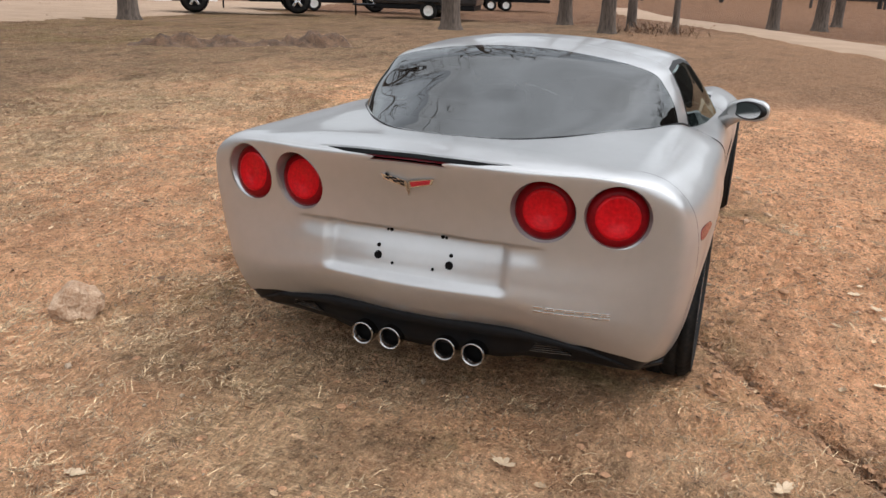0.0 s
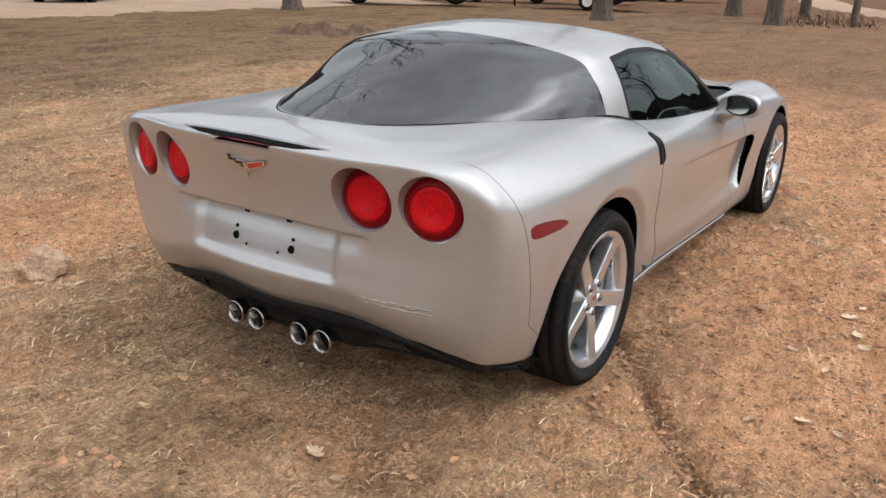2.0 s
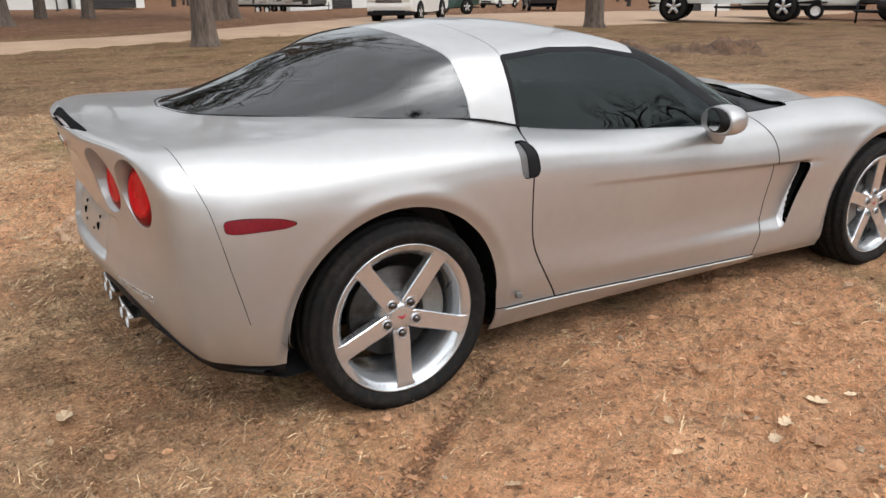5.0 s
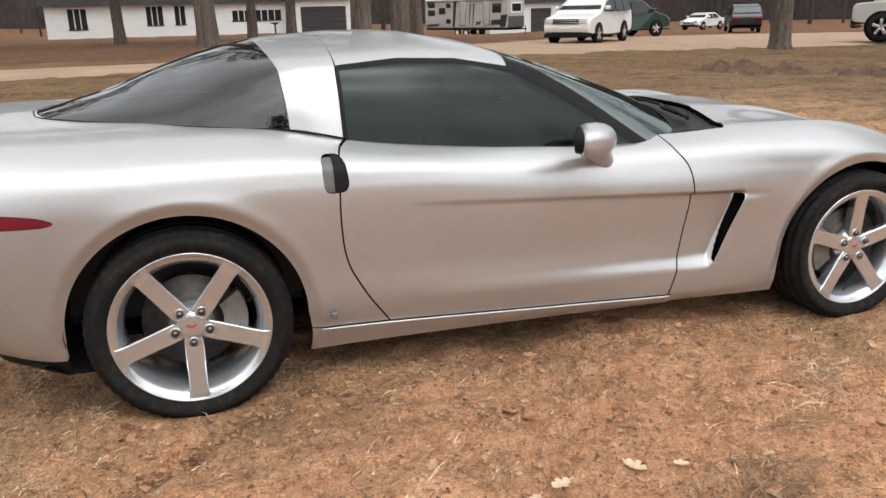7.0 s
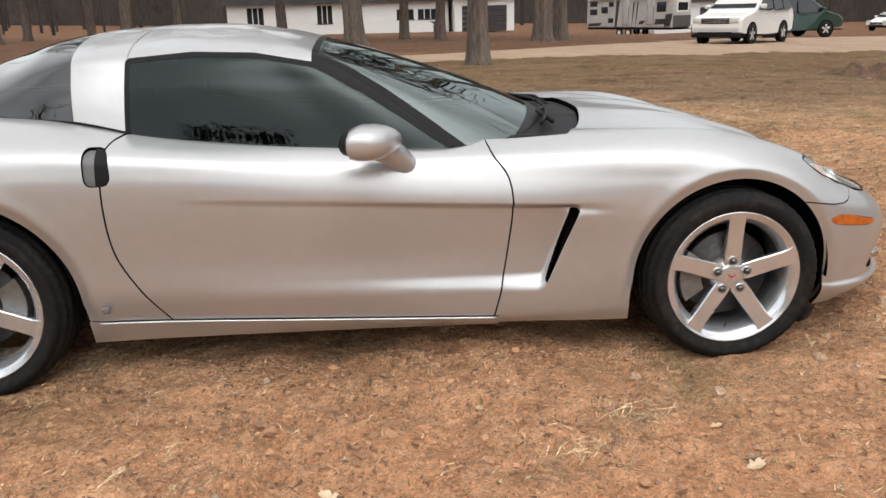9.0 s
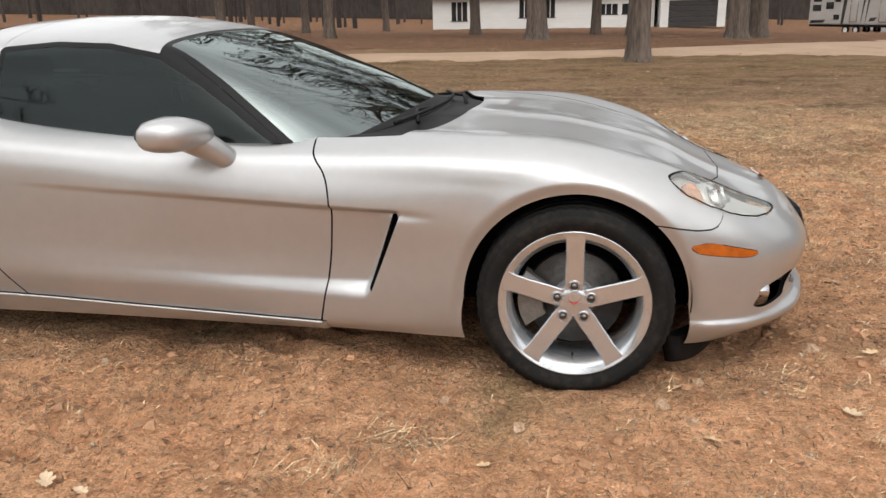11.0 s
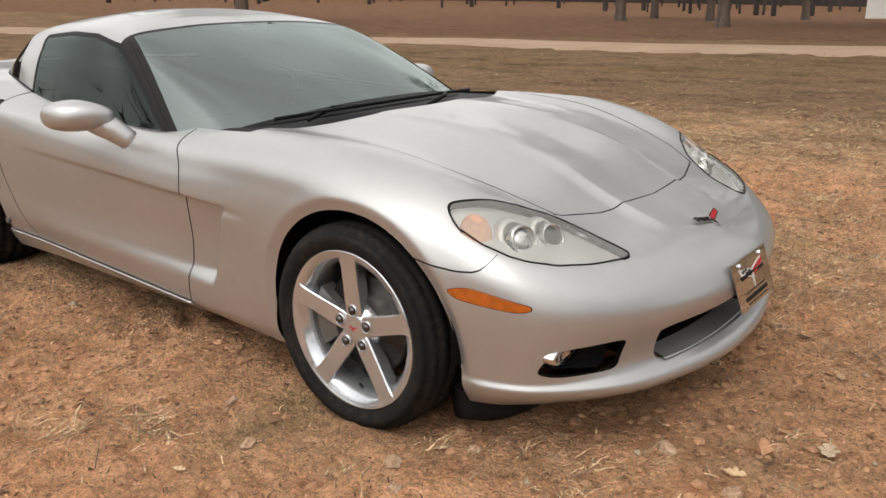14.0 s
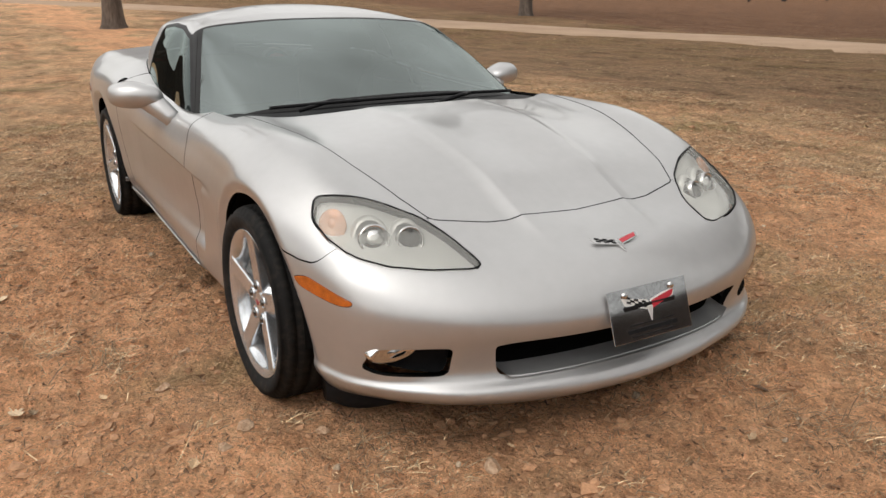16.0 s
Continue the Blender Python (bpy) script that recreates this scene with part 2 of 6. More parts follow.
BODY = []
BODY.append([(3.47, 0, .15), (3.55, 0, .215), (3.510, 0, .285), (3.555, 0, .39), (3.55, 0, .45), (3.515, 0, .50), (3.48, 0, .535), (3.455, 0, .555), (3.43, 0, .57), (3.41, 0, .58), (3.39, 0, .59)])
BODY.append([(3.43, .3, .15), (3.512, .33, .22), (3.480, .33, .29), (3.52, .34, .40), (3.51, .34, .46), (3.47, .33, .51), (3.42, .31, .55), (3.38, .28, .575), (3.35, .22, .59), (3.32, .12, .605), (3.31, 0, .615)])
BODY.append([(3.31, .56, .155), (3.408, .60, .225), (3.392, .60, .298), (3.42, .61, .41), (3.41, .61, .48), (3.37, .60, .53), (3.32, .57, .575), (3.27, .50, .60), (3.24, .39, .615), (3.21, .2, .635), (3.20, 0, .645)])
BODY.append([(3.14, .74, .16), (3.22, .785, .23), (3.25, .79, .31), (3.26, .80, .42), (3.25, .80, .50), (3.22, .79, .56), (3.18, .74, .615), (3.15, .62, .655), (3.13, .47, .665), (3.11, .25, .68), (3.10, 0, .69)])
BODY.append(section(3.00, (.80, .16), (.845, .24), (.865, .33), (.88, .43), (.885, .51), (.875, .60), (.83, .67), (.72, .73), (.54, .72), (.28, .735), (0, .74)))
BODY.append(section(2.685, (.84, .16), (.875, .25), (.895, .34), (.905, .45), (.91, .57), (.905, .68), (.87, .76), (.75, .825), (.56, .80), (.28, .82), (0, .825)))
BODY.append(section(2.30, (.83, .16), (.86, .22), (.875, .31), (.885, .46), (.895, .60), (.885, .70), (.855, .785), (.75, .845), (.58, .835), (.28, .86), (0, .87)))
BODY.append(section(1.85, (.82, .17), (.855, .215), (.87, .32), (.875, .45), (.895, .625), (.875, .72), (.83, .795), (.72, .84), (.6, .855), (.3, .875), (0, .88)))
BODY.append(section(1.20, (.81, .175), (.85, .23), (.885, .34), (.885, .45), (.90, .655), (.885, .75), (.85, .80), (.78, .838), (.6, .85), (.3, .85), (0, .85)))
BODY.append(section(0.60, (.81, .178), (.85, .25), (.885, .35), (.895, .48), (.91, .68), (.905, .78), (.87, .845), (.75, .89), (.6, .9), (.3, .9), (0, .9)))
BODY.append(section(0.35, (.82, .18), (.86, .25), (.89, .35), (.905, .48), (.92, .68), (.915, .79), (.88, .865), (.76, .925), (.6, .945), (.3, .95), (0, .95)))
BODY.append(section(0.00, (.85, .20), (.89, .27), (.905, .36), (.915, .48), (.922, .66), (.92, .77), (.885, .865), (.78, .928), (.6, .958), (.3, .970), (0, .974)))
BODY.append(section(-.35, (.83, .20), (.86, .29), (.88, .38), (.895, .50), (.914, .66), (.914, .77), (.882, .86), (.79, .928), (.6, .956), (.3, .970), (0, .974)))
BODY.append([(-.52, .76, .22), (-.56, .81, .30), (-.59, .84, .39), (-.61, .862, .5), (-.625, .878, .66), (-.63, .876, .77), (-.63, .850, .865), (-.60, .78, .933), (-.55, .6, .957), (-.52, .3, .971), (-.5, 0, .975)])
# the crisp corner round the tail panel
BODY.append([(-.615, .735, .262), (-.650, .775, .340), (-.675, .797, .425), (-.688, .810, .53), (-.696, .826, .67), (-.705, .832, .78), (-.715, .818, .88), (-.700, .755, .938), (-.64, .58, .960), (-.60, .3, .973), (-.58, 0, .978)])
BODY.append([(-.640, .69, .282), (-.678, .732, .358), (-.702, .752, .44), (-.711, .763, .54), (-.712, .783, .675), (-.721, .785, .785), (-.735, .770, .895), (-.722, .730, .940), (-.66, .57, .961), (-.62, .3, .974), (-.60, 0, .979)])
BODY.append([(-.690, .58, .338), (-.725, .612, .40), (-.745, .628, .46), (-.742, .638, .56), (-.737, .645, .68), (-.747, .65, .79), (-.768, .655, .924), (-.756, .645, .946), (-.72, .55, .963), (-.68, .3, .975), (-.66, 0, .98)])
BODY.append([(-.73, .33, .385), (-.775, .35, .44), (-.805, .36, .505), (-.80, .36, .58), (-.789, .36, .69), (-.800, .36, .80), (-.836, .36, .937), (-.824, .355, .955), (-.80, .3, .966), (-.77, .17, .972), (-.75, 0, .975)])
BODY.append([(-.76, 0, .385), (-.805, 0, .44), (-.835, 0, .51), (-.82, 0, .58), (-.797, 0, .70), (-.818, 0, .82), (-.858, 0, .946), (-.846, 0, .961), (-.835, 0, .967), (-.82, 0, .972), (-.80, 0, .975)])

CABIN = []
CABIN.append([(2.12, 0, .865), (1.80, 0, 1.00), (1.47, 0, 1.11), (1.15, 0, 1.195), (1.05, 0, 1.215), (.95, 0, 1.235)])
CABIN.append([(2.05, .4, .85), (1.75, .39, .985), (1.45, .37, 1.095), (1.16, .34, 1.185), (1.02, .19, 1.218), (.90, 0, 1.24)])
CABIN.append([(1.85, .72, .825), (1.63, .69, .945), (1.42, .65, 1.055), (1.2, .60, 1.145), (1.0, .33, 1.215), (.85, 0, 1.243)])
CABIN.append([(1.70, .785, .822), (1.52, .745, .925), (1.33, .69, 1.04), (1.13, .615, 1.145), (.95, .35, 1.218), (.78, 0, 1.245)])
CABIN.append([(1.3, .79, .828), (1.2, .75, .93), (1.1, .69, 1.05), (1.0, .61, 1.158), (.85, .35, 1.22), (.7, 0, 1.245)])
CABIN.append([(.9, .772, .86), (.88, .74, .95), (.86, .69, 1.06), (.82, .61, 1.16), (.72, .35, 1.22), (.62, 0, 1.245)])
CABIN.append([(.58, .738, .895), (.58, .71, .98), (.58, .67, 1.07), (.57, .60, 1.155), (.56, .34, 1.215), (.54, 0, 1.24)])
CABIN.append([(.42, .715, .930), (.42, .69, 1.01), (.415, .65, 1.08), (.41, .585, 1.15), (.40, .33, 1.205), (.39, 0, 1.23)])
CABIN.append([(.19, .655, .946), (.20, .636, 1.00), (.215, .595, 1.060), (.235, .52, 1.122), (.245, .30, 1.188), (.25, 0, 1.208)])
CABIN.append([(-.18, .465, .962), (-.125, .448, .996), (-.06, .405, 1.036), (.005, .33, 1.086), (.045, .178, 1.142), (.06, 0, 1.158)])
CABIN.append([(-.335, .355, .966), (-.28, .343, .989), (-.21, .305, 1.020), (-.14, .245, 1.058), (-.095, .132, 1.099), (-.07, 0, 1.112)])
CABIN.append([(-.465, .22, .968), (-.41, .212, .985), (-.34, .187, 1.007), (-.265, .147, 1.034), (-.205, .074, 1.058), (-.18, 0, 1.072)])
CABIN.append([(-.52, 0, .970), (-.475, 0, .982), (-.42, 0, .997), (-.365, 0, 1.014), (-.305, 0, 1.031), (-.25, 0, 1.047)])


def smooth(a, lo, hi):
    t = np.clip((a - lo) / (hi - lo), 0, 1)
    return t * t * (3 - 2 * t)


def carve(g):
    """Door cove, side vent step, hood ribs and number-plate recess pressed into the half body."""
    g = g.copy()
    x, w, z = g[..., 0], g[..., 1], g[..., 2]
    top, low, slit = 0.695 - 0.057 * (x - 0.72), 0.35 - 0.028 * (x - 0.93), 1.995 + 0.405 * (z - 0.335)
    deep = 0.007 * smooth(x, 0.70, 0.95) + 0.014 * smooth(x, 0.95, 1.85) + 0.018 * smooth(x, 1.75, 2.06)
    cove = smooth(top - z, 0.0, 0.013) * smooth(z - low, -0.022, 0.045) * (1 - smooth(x - slit, -0.012, 0.003))
    g[..., 1] = w - deep * cove * (w > 0.6)
    fade = smooth(x, 2.0, 2.1) * (1 - smooth(x, 2.12, 2.26))
    g[..., 1] -= 0.006 * fade * np.exp(-(((z - top + 0.012) / 0.014) ** 2)) * (w > 0.6)
    off = w - 0.235 + 0.05 * (x - 2.6)
    crest = np.where(off > 0, np.clip(1 - off / 0.055, 0, 1) ** 1.5, np.exp(-((off / 0.13) ** 2)))
    lift = 0.013 * smooth(x, 2.0, 2.65) * (1 - smooth(x, 3.2, 3.42)) * crest * (z > 0.56)
    dish = 0.007 * smooth(x, 2.1, 2.8) * (1 - smooth(x, 2.9, 3.15)) * np.exp(-((w / 0.15) ** 2)) * (z > 0.6)
    g[..., 2] += lift - dish
    for x0, z0, r, wide in ((2.685, 0.322, 0.366, 0.036), (0, 0.335, 0.386, 0.040)):
        d = np.hypot(x - x0, z - z0) - r - 0.22 * np.maximum(z0 - z, 0)
        side = (w > 0.6) * smooth(z, 0.20, 0.34)
        g[..., 1] += side * (0.004 * np.exp(-(((d - wide) / 0.03) ** 2)) - 0.42 * np.clip(wide - d, 0, wide))
    tail = (x < -0.6) & (z < 0.72) & (z > 0.4)
    plate = (1 - smooth(w, 0.30, 0.34)) * smooth(0.702 - z, 0.0, 0.010) * smooth(z, 0.520, 0.552)
    line = 0.5 * (1 - smooth(w, 0.40, 0.46)) * smooth(0.702 - z, 0.0, 0.008) * (1 - smooth(0.702 - z, 0.008, 0.08))
    g[..., 0] += (0.020 * line + 0.024 * plate * np.clip(1 + 0.15 * (z - 0.62) / 0.08, 0.7, 1.2) * (plate > 0)) * tail * np.where(plate > line, plate / (plate + 1e-6), 1)
    lip = 0.015 * smooth(0.268 - z, 0.0, 0.022) * smooth(z, 0.15, 0.17) * smooth(x, 3.0, 3.12)
    out = np.hypot(x - 2.6, w * 0.8) + 1e-6
    g[..., 0] += lip * (x - 2.6) / out
    g[..., 1] += lip * w * 0.8 / out * (w > 0.02)
    return g


car = new("sports_car")
tagged(car, "silver two-door sports coupe with five-spoke alloy wheels", "car")
body = net_surface(BODY, 520, 210, carve)
cabin = net_surface(CABIN, 300, 110)


def arch(x0, z0, r):
    def f(V):
        dx, dz = V[:, 0] - x0, V[:, 2] - z0
        return np.where(np.abs(V[:, 1]) > 0.5, np.hypot(dx, dz) - r - 0.22 * np.maximum(-dz, 0), 1.0)
    return f


def plan(points, low=-9, high=9):
    """Field over plan (x, half width) for heights between low and high."""
    sd = polygon(points)
    return lambda V: np.where((V[:, 2] > low) & (V[:, 2] < high), sd(V[:, 0], np.abs(V[:, 1])), 1.0)


def flank(points, out=0.6):
    """Field over the side view (x, z) for skin farther out than out."""
    sd = polygon(points)
    return lambda V: np.where(np.abs(V[:, 1]) > out, sd(V[:, 0], V[:, 2]), 1.0)


def facing(points, low, high):
    """Field over the end view (half width, z) for x between low and high."""
    sd = polygon(points)
    return lambda V: np.where((V[:, 0] > low) & (V[:, 0] < high), sd(np.abs(V[:, 1]), V[:, 2]), 1.0)


def round_lamp(w0, z0, r):
    return lambda V: np.where(V[:, 0] < -0.55, np.hypot((np.abs(V[:, 1]) - w0) / 0.97, V[:, 2] - z0) - r, 1.0)


def curve_through(points, n=40):
    p = np.array(points, float)
    k = np.r_[0, np.cumsum(np.hypot(*np.diff(p, axis=0).T))]
    return [tuple(q) for q in spline(p, k, np.linspace(0, k[-1], n))]


def halves(S):
    return split(S, lambda V: V[:, 1])


# openings
body = split(body, arch(2.685, .322, .366))[1]
body = split(body, arch(0, .335, .386))[1]
base = [(c[0][0], c[0][1]) for c in CABIN]
foot = polygon([(x, -w) for x, w in base] + [(x, w) for x, w in base[::-1]][1:-1])
body = split(body, lambda V: np.where(V[:, 2] > 0.74, foot(V[:, 0], V[:, 1]) + 0.012, 1.0))[1]
cowl, body = split(body, lambda V: np.where((V[:, 2] > 0.74) & (V[:, 0] > 1.4), np.maximum(np.abs(V[:, 1]) - 0.735, V[:, 0] - (2.275 - 0.33 * V[:, 1] ** 2)), 1.0), 0.002)
mouth = facing(rounded([(-.5, .383), (.475, .383), (.448, .270), (-.5, .270)], r=0.12), 3.2, 9)
body = split(body, mouth)[1]
fog_hole = facing(rounded([(.782, .30), (.76, .37), (.60, .376), (.578, .372), (.578, .296), (.60, .284), (.74, .284)], r=0.3), 3.1, 9)
fog, body = split(body, fog_hole)
vent_gap, body = split(body, flank([(2.115, .608), (2.082, .599), (1.994, .340), (2.001, .327)]), 0.0)
for w0, z0 in ((.660, .820), (.434, .822)):
    body = split(body, round_lamp(w0, z0, .105))[1]
slot, body = split(body, plan(rounded([(-.814, 0), (-.808, .17), (-.804, .326), (-.812, .340), (-.848, .2), (-.870, 0), (-.860, -.1), (-.811, -.1)], r=0.15), 0.937), 0.0)
fmark, body = split(body, flank(rounded([(3.035, .523), (3.10, .535), (3.258, .497), (3.258, .483), (3.223, .478), (3.07, .497)], r=.3)), 0.0012)
rmark, body = split(body, flank(rounded([(-.568, .766), (-.50, .766), (-.40, .752), (-.350, .733), (-.387, .721), (-.565, .724)], r=.3)), 0.0012)
head, body = split(body, plan(rounded([(2.965, .776), (3.006, .713), (3.05, .619), (3.125, .520), (3.23, .462), (3.350, .442), (3.366, .470), (3.325, .592), (3.268, .690), (3.196, .760), (3.112, .795), (3.02, .808)], r=.3), 0.54), 0.0035)
handle, body = split(body, flank(rounded([(.458, .872), (.520, .870), (.538, .845), (.545, .775), (.530, .752), (.462, .752)], r=.3)), 0.001)

# the dark inner structure behind all gaps
V, N, polys = body
sheet("inner_structure", (V - N * 0.014, N, polys), DARK, car, edge=0)

# panels
def rear_line(V):
    z = V[:, 2]
    return (1 + 80 * smooth(z, .952, .966)) * (V[:, 0] - np.interp(z, [.30, .342, .42, .619, .797, .951, .972], [-.38, -.413, -.508, -.559, -.600, -.655, -.695]))


rear_fascia, body = split(body, rear_line, 0.0011)
hood_sd = polygon([(3.222, -.02), (3.216, .16), (3.195, .32), (3.150, .478), (3.139, .492), (3.04, .535), (2.82, .59), (2.58, .635), (2.36, .672), (2.16, .70), (2.05, .712), (1.2, .70), (1.2, -.02)])
hood, body = split(body, lambda V: np.where(V[:, 2] > .6, hood_sd(V[:, 0], np.abs(V[:, 1])), 1.0), 0.0022)


def front_line(V):
    x, w, z = V[:, 0], np.abs(V[:, 1]), V[:, 2]
    low = z - np.interp(x, [2.8, 2.973, 3.058, 3.105, 3.128, 3.145, 3.4], [.60, .587, .573, .574, .584, .615, 1.6])
    top = 3.139 - x + 0.35 * (w - .49)
    return np.where(x < 2.8, 1.0, np.where(w < .5, np.minimum(top, low + 9), low))


front_fascia, body = split(body, front_line, 0.0024)
sill_line = lambda V: np.where((V[:, 0] > .2) & (V[:, 0] < 2.5), V[:, 2] - (0.268 - 0.0438 * (V[:, 0] - 0.407)), 1.0)
rocker, body = split(body, lambda V: np.where((V[:, 0] > .2) & (V[:, 0] < 1.835), sill_line(V), 1.0), 0.0024)
door, body = split(body, flank([(.575, 1.1), (.575, .905)] + curve_through([(.572, .90), (.535, .882), (.520, .85), (.512, .76), (.510, .66), (.530, .50), (.582, .395), (.667, .268)]) + [(.70, .20), (.72, .10), (1.795, .10)] + curve_through([(1.808, .19), (1.842, .342), (1.866, .50), (1.875, .63), (1.855, .735), (1.812, .795), (1.798, .83)]) + [(1.795, 1.1)], .5), 0.003)
fender, quarter = split(body, lambda V: 1.3 - V[:, 0])

rear_lip, rear_fascia = split(rear_fascia, lambda V: V[:, 2] - np.interp(np.abs(V[:, 1]), [0, .34, .60, .71, .765, .82, .86, .9], [.36, .36, .352, .326, .302, .262, .240, .236]), 0.0008)
for i in (0, 1):
    sheet("rear_lip", halves(rear_lip)[i], BLACK, car, "black plastic lip under the rear bumper", 0.02, -0.003)
sheet("rear_fascia", rear_fascia, PAINT, car, "silver rear bumper cover with bare plate recess", 0.026)
# DARK rims put the shade of the gaps on edges that are silver paint
sheet("hood", hood, PAINT, car, "silver hood with two raised ribs", 0.006, 0.0, DARK)
sheet("front_fascia", front_fascia, PAINT, car, "silver front bumper cover", 0.016, 0.0, DARK)
sheet("rear_quarter", quarter, PAINT, car, "silver rear body with wide haunches", 0.006, 0.0, DARK)
for i in (0, 1):
    sheet("front_fender", halves(fender)[i], PAINT, car, "", 0.006, 0.0, DARK)
    sheet("door", halves(door)[i], PAINT, car, "silver door with a pressed cove", 0.006, 0.0, DARK)
    sheet("rocker_panel", halves(rocker)[i], PAINT, car, "", 0.008, 0.007)
    pad, cup = split(halves(handle)[i], lambda V: .498 - V[:, 0])
    sheet("door_handle", pad, BLACK, car, "black push-pad door handle in a recess", 0.01, -0.003)
    # silver hollow given a dark grey colour in place of its shade
    sheet("handle_cup", cup, CUPTAG, car, "hollow beside the handle, coloured dark grey for its shade", 0.0, -0.010)
    sheet("rear_side_marker", halves(rmark)[i], MARKERRED, car, "dark red side marker lens", 0.008, 0.002)
    sheet("front_side_marker", halves(fmark)[i], AMBER, car, "amber side marker lens", 0.008, 0.002)
    sheet("side_vent", halves(vent_gap)[i], DARK, car, "black vent slit behind the front wheel", 0.0, -0.035)
    sheet("fog_lamp_recess", halves(fog)[i], BLACK, car, "black fog lamp recess", 0.0, -0.06)
sheet("cowl", cowl, BLACK, car, "black plastic cowl under the wipers", 0.004, -0.018)
sheet("brake_lamp", slot, REDINNER, car, "dark red high brake lamp in a slot", 0.0, -0.012)
sheet("slot_liner", split(slot, lambda V: V[:, 0] + .842)[1], DARK, car, "", 0.0, -0.007)

# lower bar of the mouth and its dark depth
bm = bmesh.new()
rows = []
for t in np.linspace(-1, 1, 25):
    y = .50 * t
    x = 3.53 - 0.30 * y * y
    rows.append([bm.verts.new((x - d, y, z)) for d, z in ((.078, .2815), (.20, .300), (.24, .38), (.10, .41))])
for a, b in zip(rows, rows[1:]):
    for k in range(3):
        bm.faces.new((a[k], a[k + 1], b[k + 1], b[k]))
part("mouth_duct", bm, DARK, car, "black air intake")

bm = bmesh.new()
rows = []
for t in np.linspace(-1, 1, 33):
    y = .452 * t
    x = 3.53 - 0.30 * y * y
    rows.append([bm.verts.new((x - d, y, z + .03 * max(0, abs(t) - .93) / .07)) for d, z in ((.001, .2670), (.018, .2690), (.038, .272), (.058, .2765), (.080, .283))])
for a, b in zip(rows, rows[1:]):
    for k in range(4):
        bm.faces.new((a[k], a[k + 1], b[k + 1], b[k]))
part("mouth_ramp", bm, PAINT, car, "silver ramp rising into the air intake")

# glasshouse
pillar_w = lambda x: 0.628 + 0.35 * (x - 1.2)
side_out = [(.578, 1.126), (.79, 1.142), (1.0, 1.134), (1.205, 1.098), (1.375, 1.006), (1.510, .920), (1.595, .86), (1.665, .816), (1.37, .81), (1.05, .83), (.74, .868), (.578, .89)]
window, rest = split(cabin, flank(side_out, .5), 0.0)
seal, rest = split(rest, lambda V: flank(side_out, .5)(V) - 0.016, 0.0)
rear_glass, rest = split(rest, lambda V: V[:, 0] - (.328 + 0.115 * V[:, 1] ** 2), 0.0015)
front_part, top = split(rest, lambda V: 1.2 - V[:, 0], 0.0012)
screen, pillars = split(front_part, lambda V: np.abs(V[:, 1]) - (pillar_w(V[:, 0]) - 0.012), 0.001)
band, screen = split(screen, lambda V: np.minimum(np.minimum(pillar_w(V[:, 0]) - 0.036 - np.abs(V[:, 1]), V[:, 0] - 1.225), 0.9 * (2.06 - .33 * V[:, 1] ** 2 - V[:, 0])), 0.0)
hoop, roof = split(top, lambda V: V[:, 0] - .567, 0.003)
sheet("windscreen", screen, SCREEN, car, "greenish curved windscreen", 0.0)
sheet("windscreen_border", band, GLOSSBLACK, car, "black ceramic border of the windscreen", 0.004)
sheet("roof_panel", roof, PAINT, car, "silver removable roof panel")
sheet("rear_hoop", hoop, PAINT, car, "silver pillar hoop behind the doors")
sheet("rear_glass", rear_glass, BACKGLASS, car, "dark tinted wrap-around hatch glass", 0.004)
for i in (0, 1):
    sheet("side_window", halves(window)[i], TINT, car, "dark tinted door window", 0.0)
    sheet("window_seal", halves(seal)[i], BLACK, car, "black rubber window seal", 0.01, 0.001)
    sheet("front_pillar", halves(pillars)[i], GLOSSBLACK, car, "black windscreen pillar", 0.01, 0.001)
for S in ("rear_glass", "side_window", "windscreen", "side_window.001"):
    bpy.data.objects[S].visible_shadow = False


# thin black seal along the foot of the hatch glass and hoop
p = np.array([c[0] for c in CABIN[6:]], float)
k = np.r_[0, np.cumsum(np.linalg.norm(np.diff(p, axis=0), axis=1))]
foot_line = spline(p, k, np.linspace(0, k[-1], 60))
foot_line = [Vector((x, -w, z + .003)) for x, w, z in foot_line] + [Vector((x, w, z + .003)) for x, w, z in foot_line[-2::-1]]
SEALFOOT = foot_line


def box(bm, lo, hi, bevel=0.0, m=None):
    r = bmesh.ops.create_cube(bm, size=1, matrix=Matrix.Translation([(a + b) / 2 for a, b in zip(lo, hi)]) @ Matrix.Diagonal([b - a for a, b in zip(lo, hi)] + [1]))
    if m:
        bmesh.ops.transform(bm, matrix=m, verts=r["verts"])
    if bevel:
        es = list({e for v in r["verts"] for e in v.link_edges})
        bmesh.ops.bevel(bm, geom=es, offset=bevel, segments=2, profile=0.6, affect="EDGES")
    return r["verts"]


def lathe(bm, profile, seg=48, m=None, wobble=None):
    """Turn (radius, along) pairs round the x axis."""
    rings = []
    for r, h in profile:
        rings.append([bm.verts.new((h, (r + (wobble(i, r, h) if wobble else 0)) * math.cos(2 * math.pi * i / seg), (r + (wobble(i, r, h) if wobble else 0)) * math.sin(2 * math.pi * i / seg))) for i in range(seg)])
    for a, b in zip(rings, rings[1:]):
        for i in range(seg):
            bm.faces.new((a[i], a[(i + 1) % seg], b[(i + 1) % seg], b[i]))
    if m:
        bmesh.ops.transform(bm, matrix=m, verts=[v for ring in rings for v in ring])
    return rings


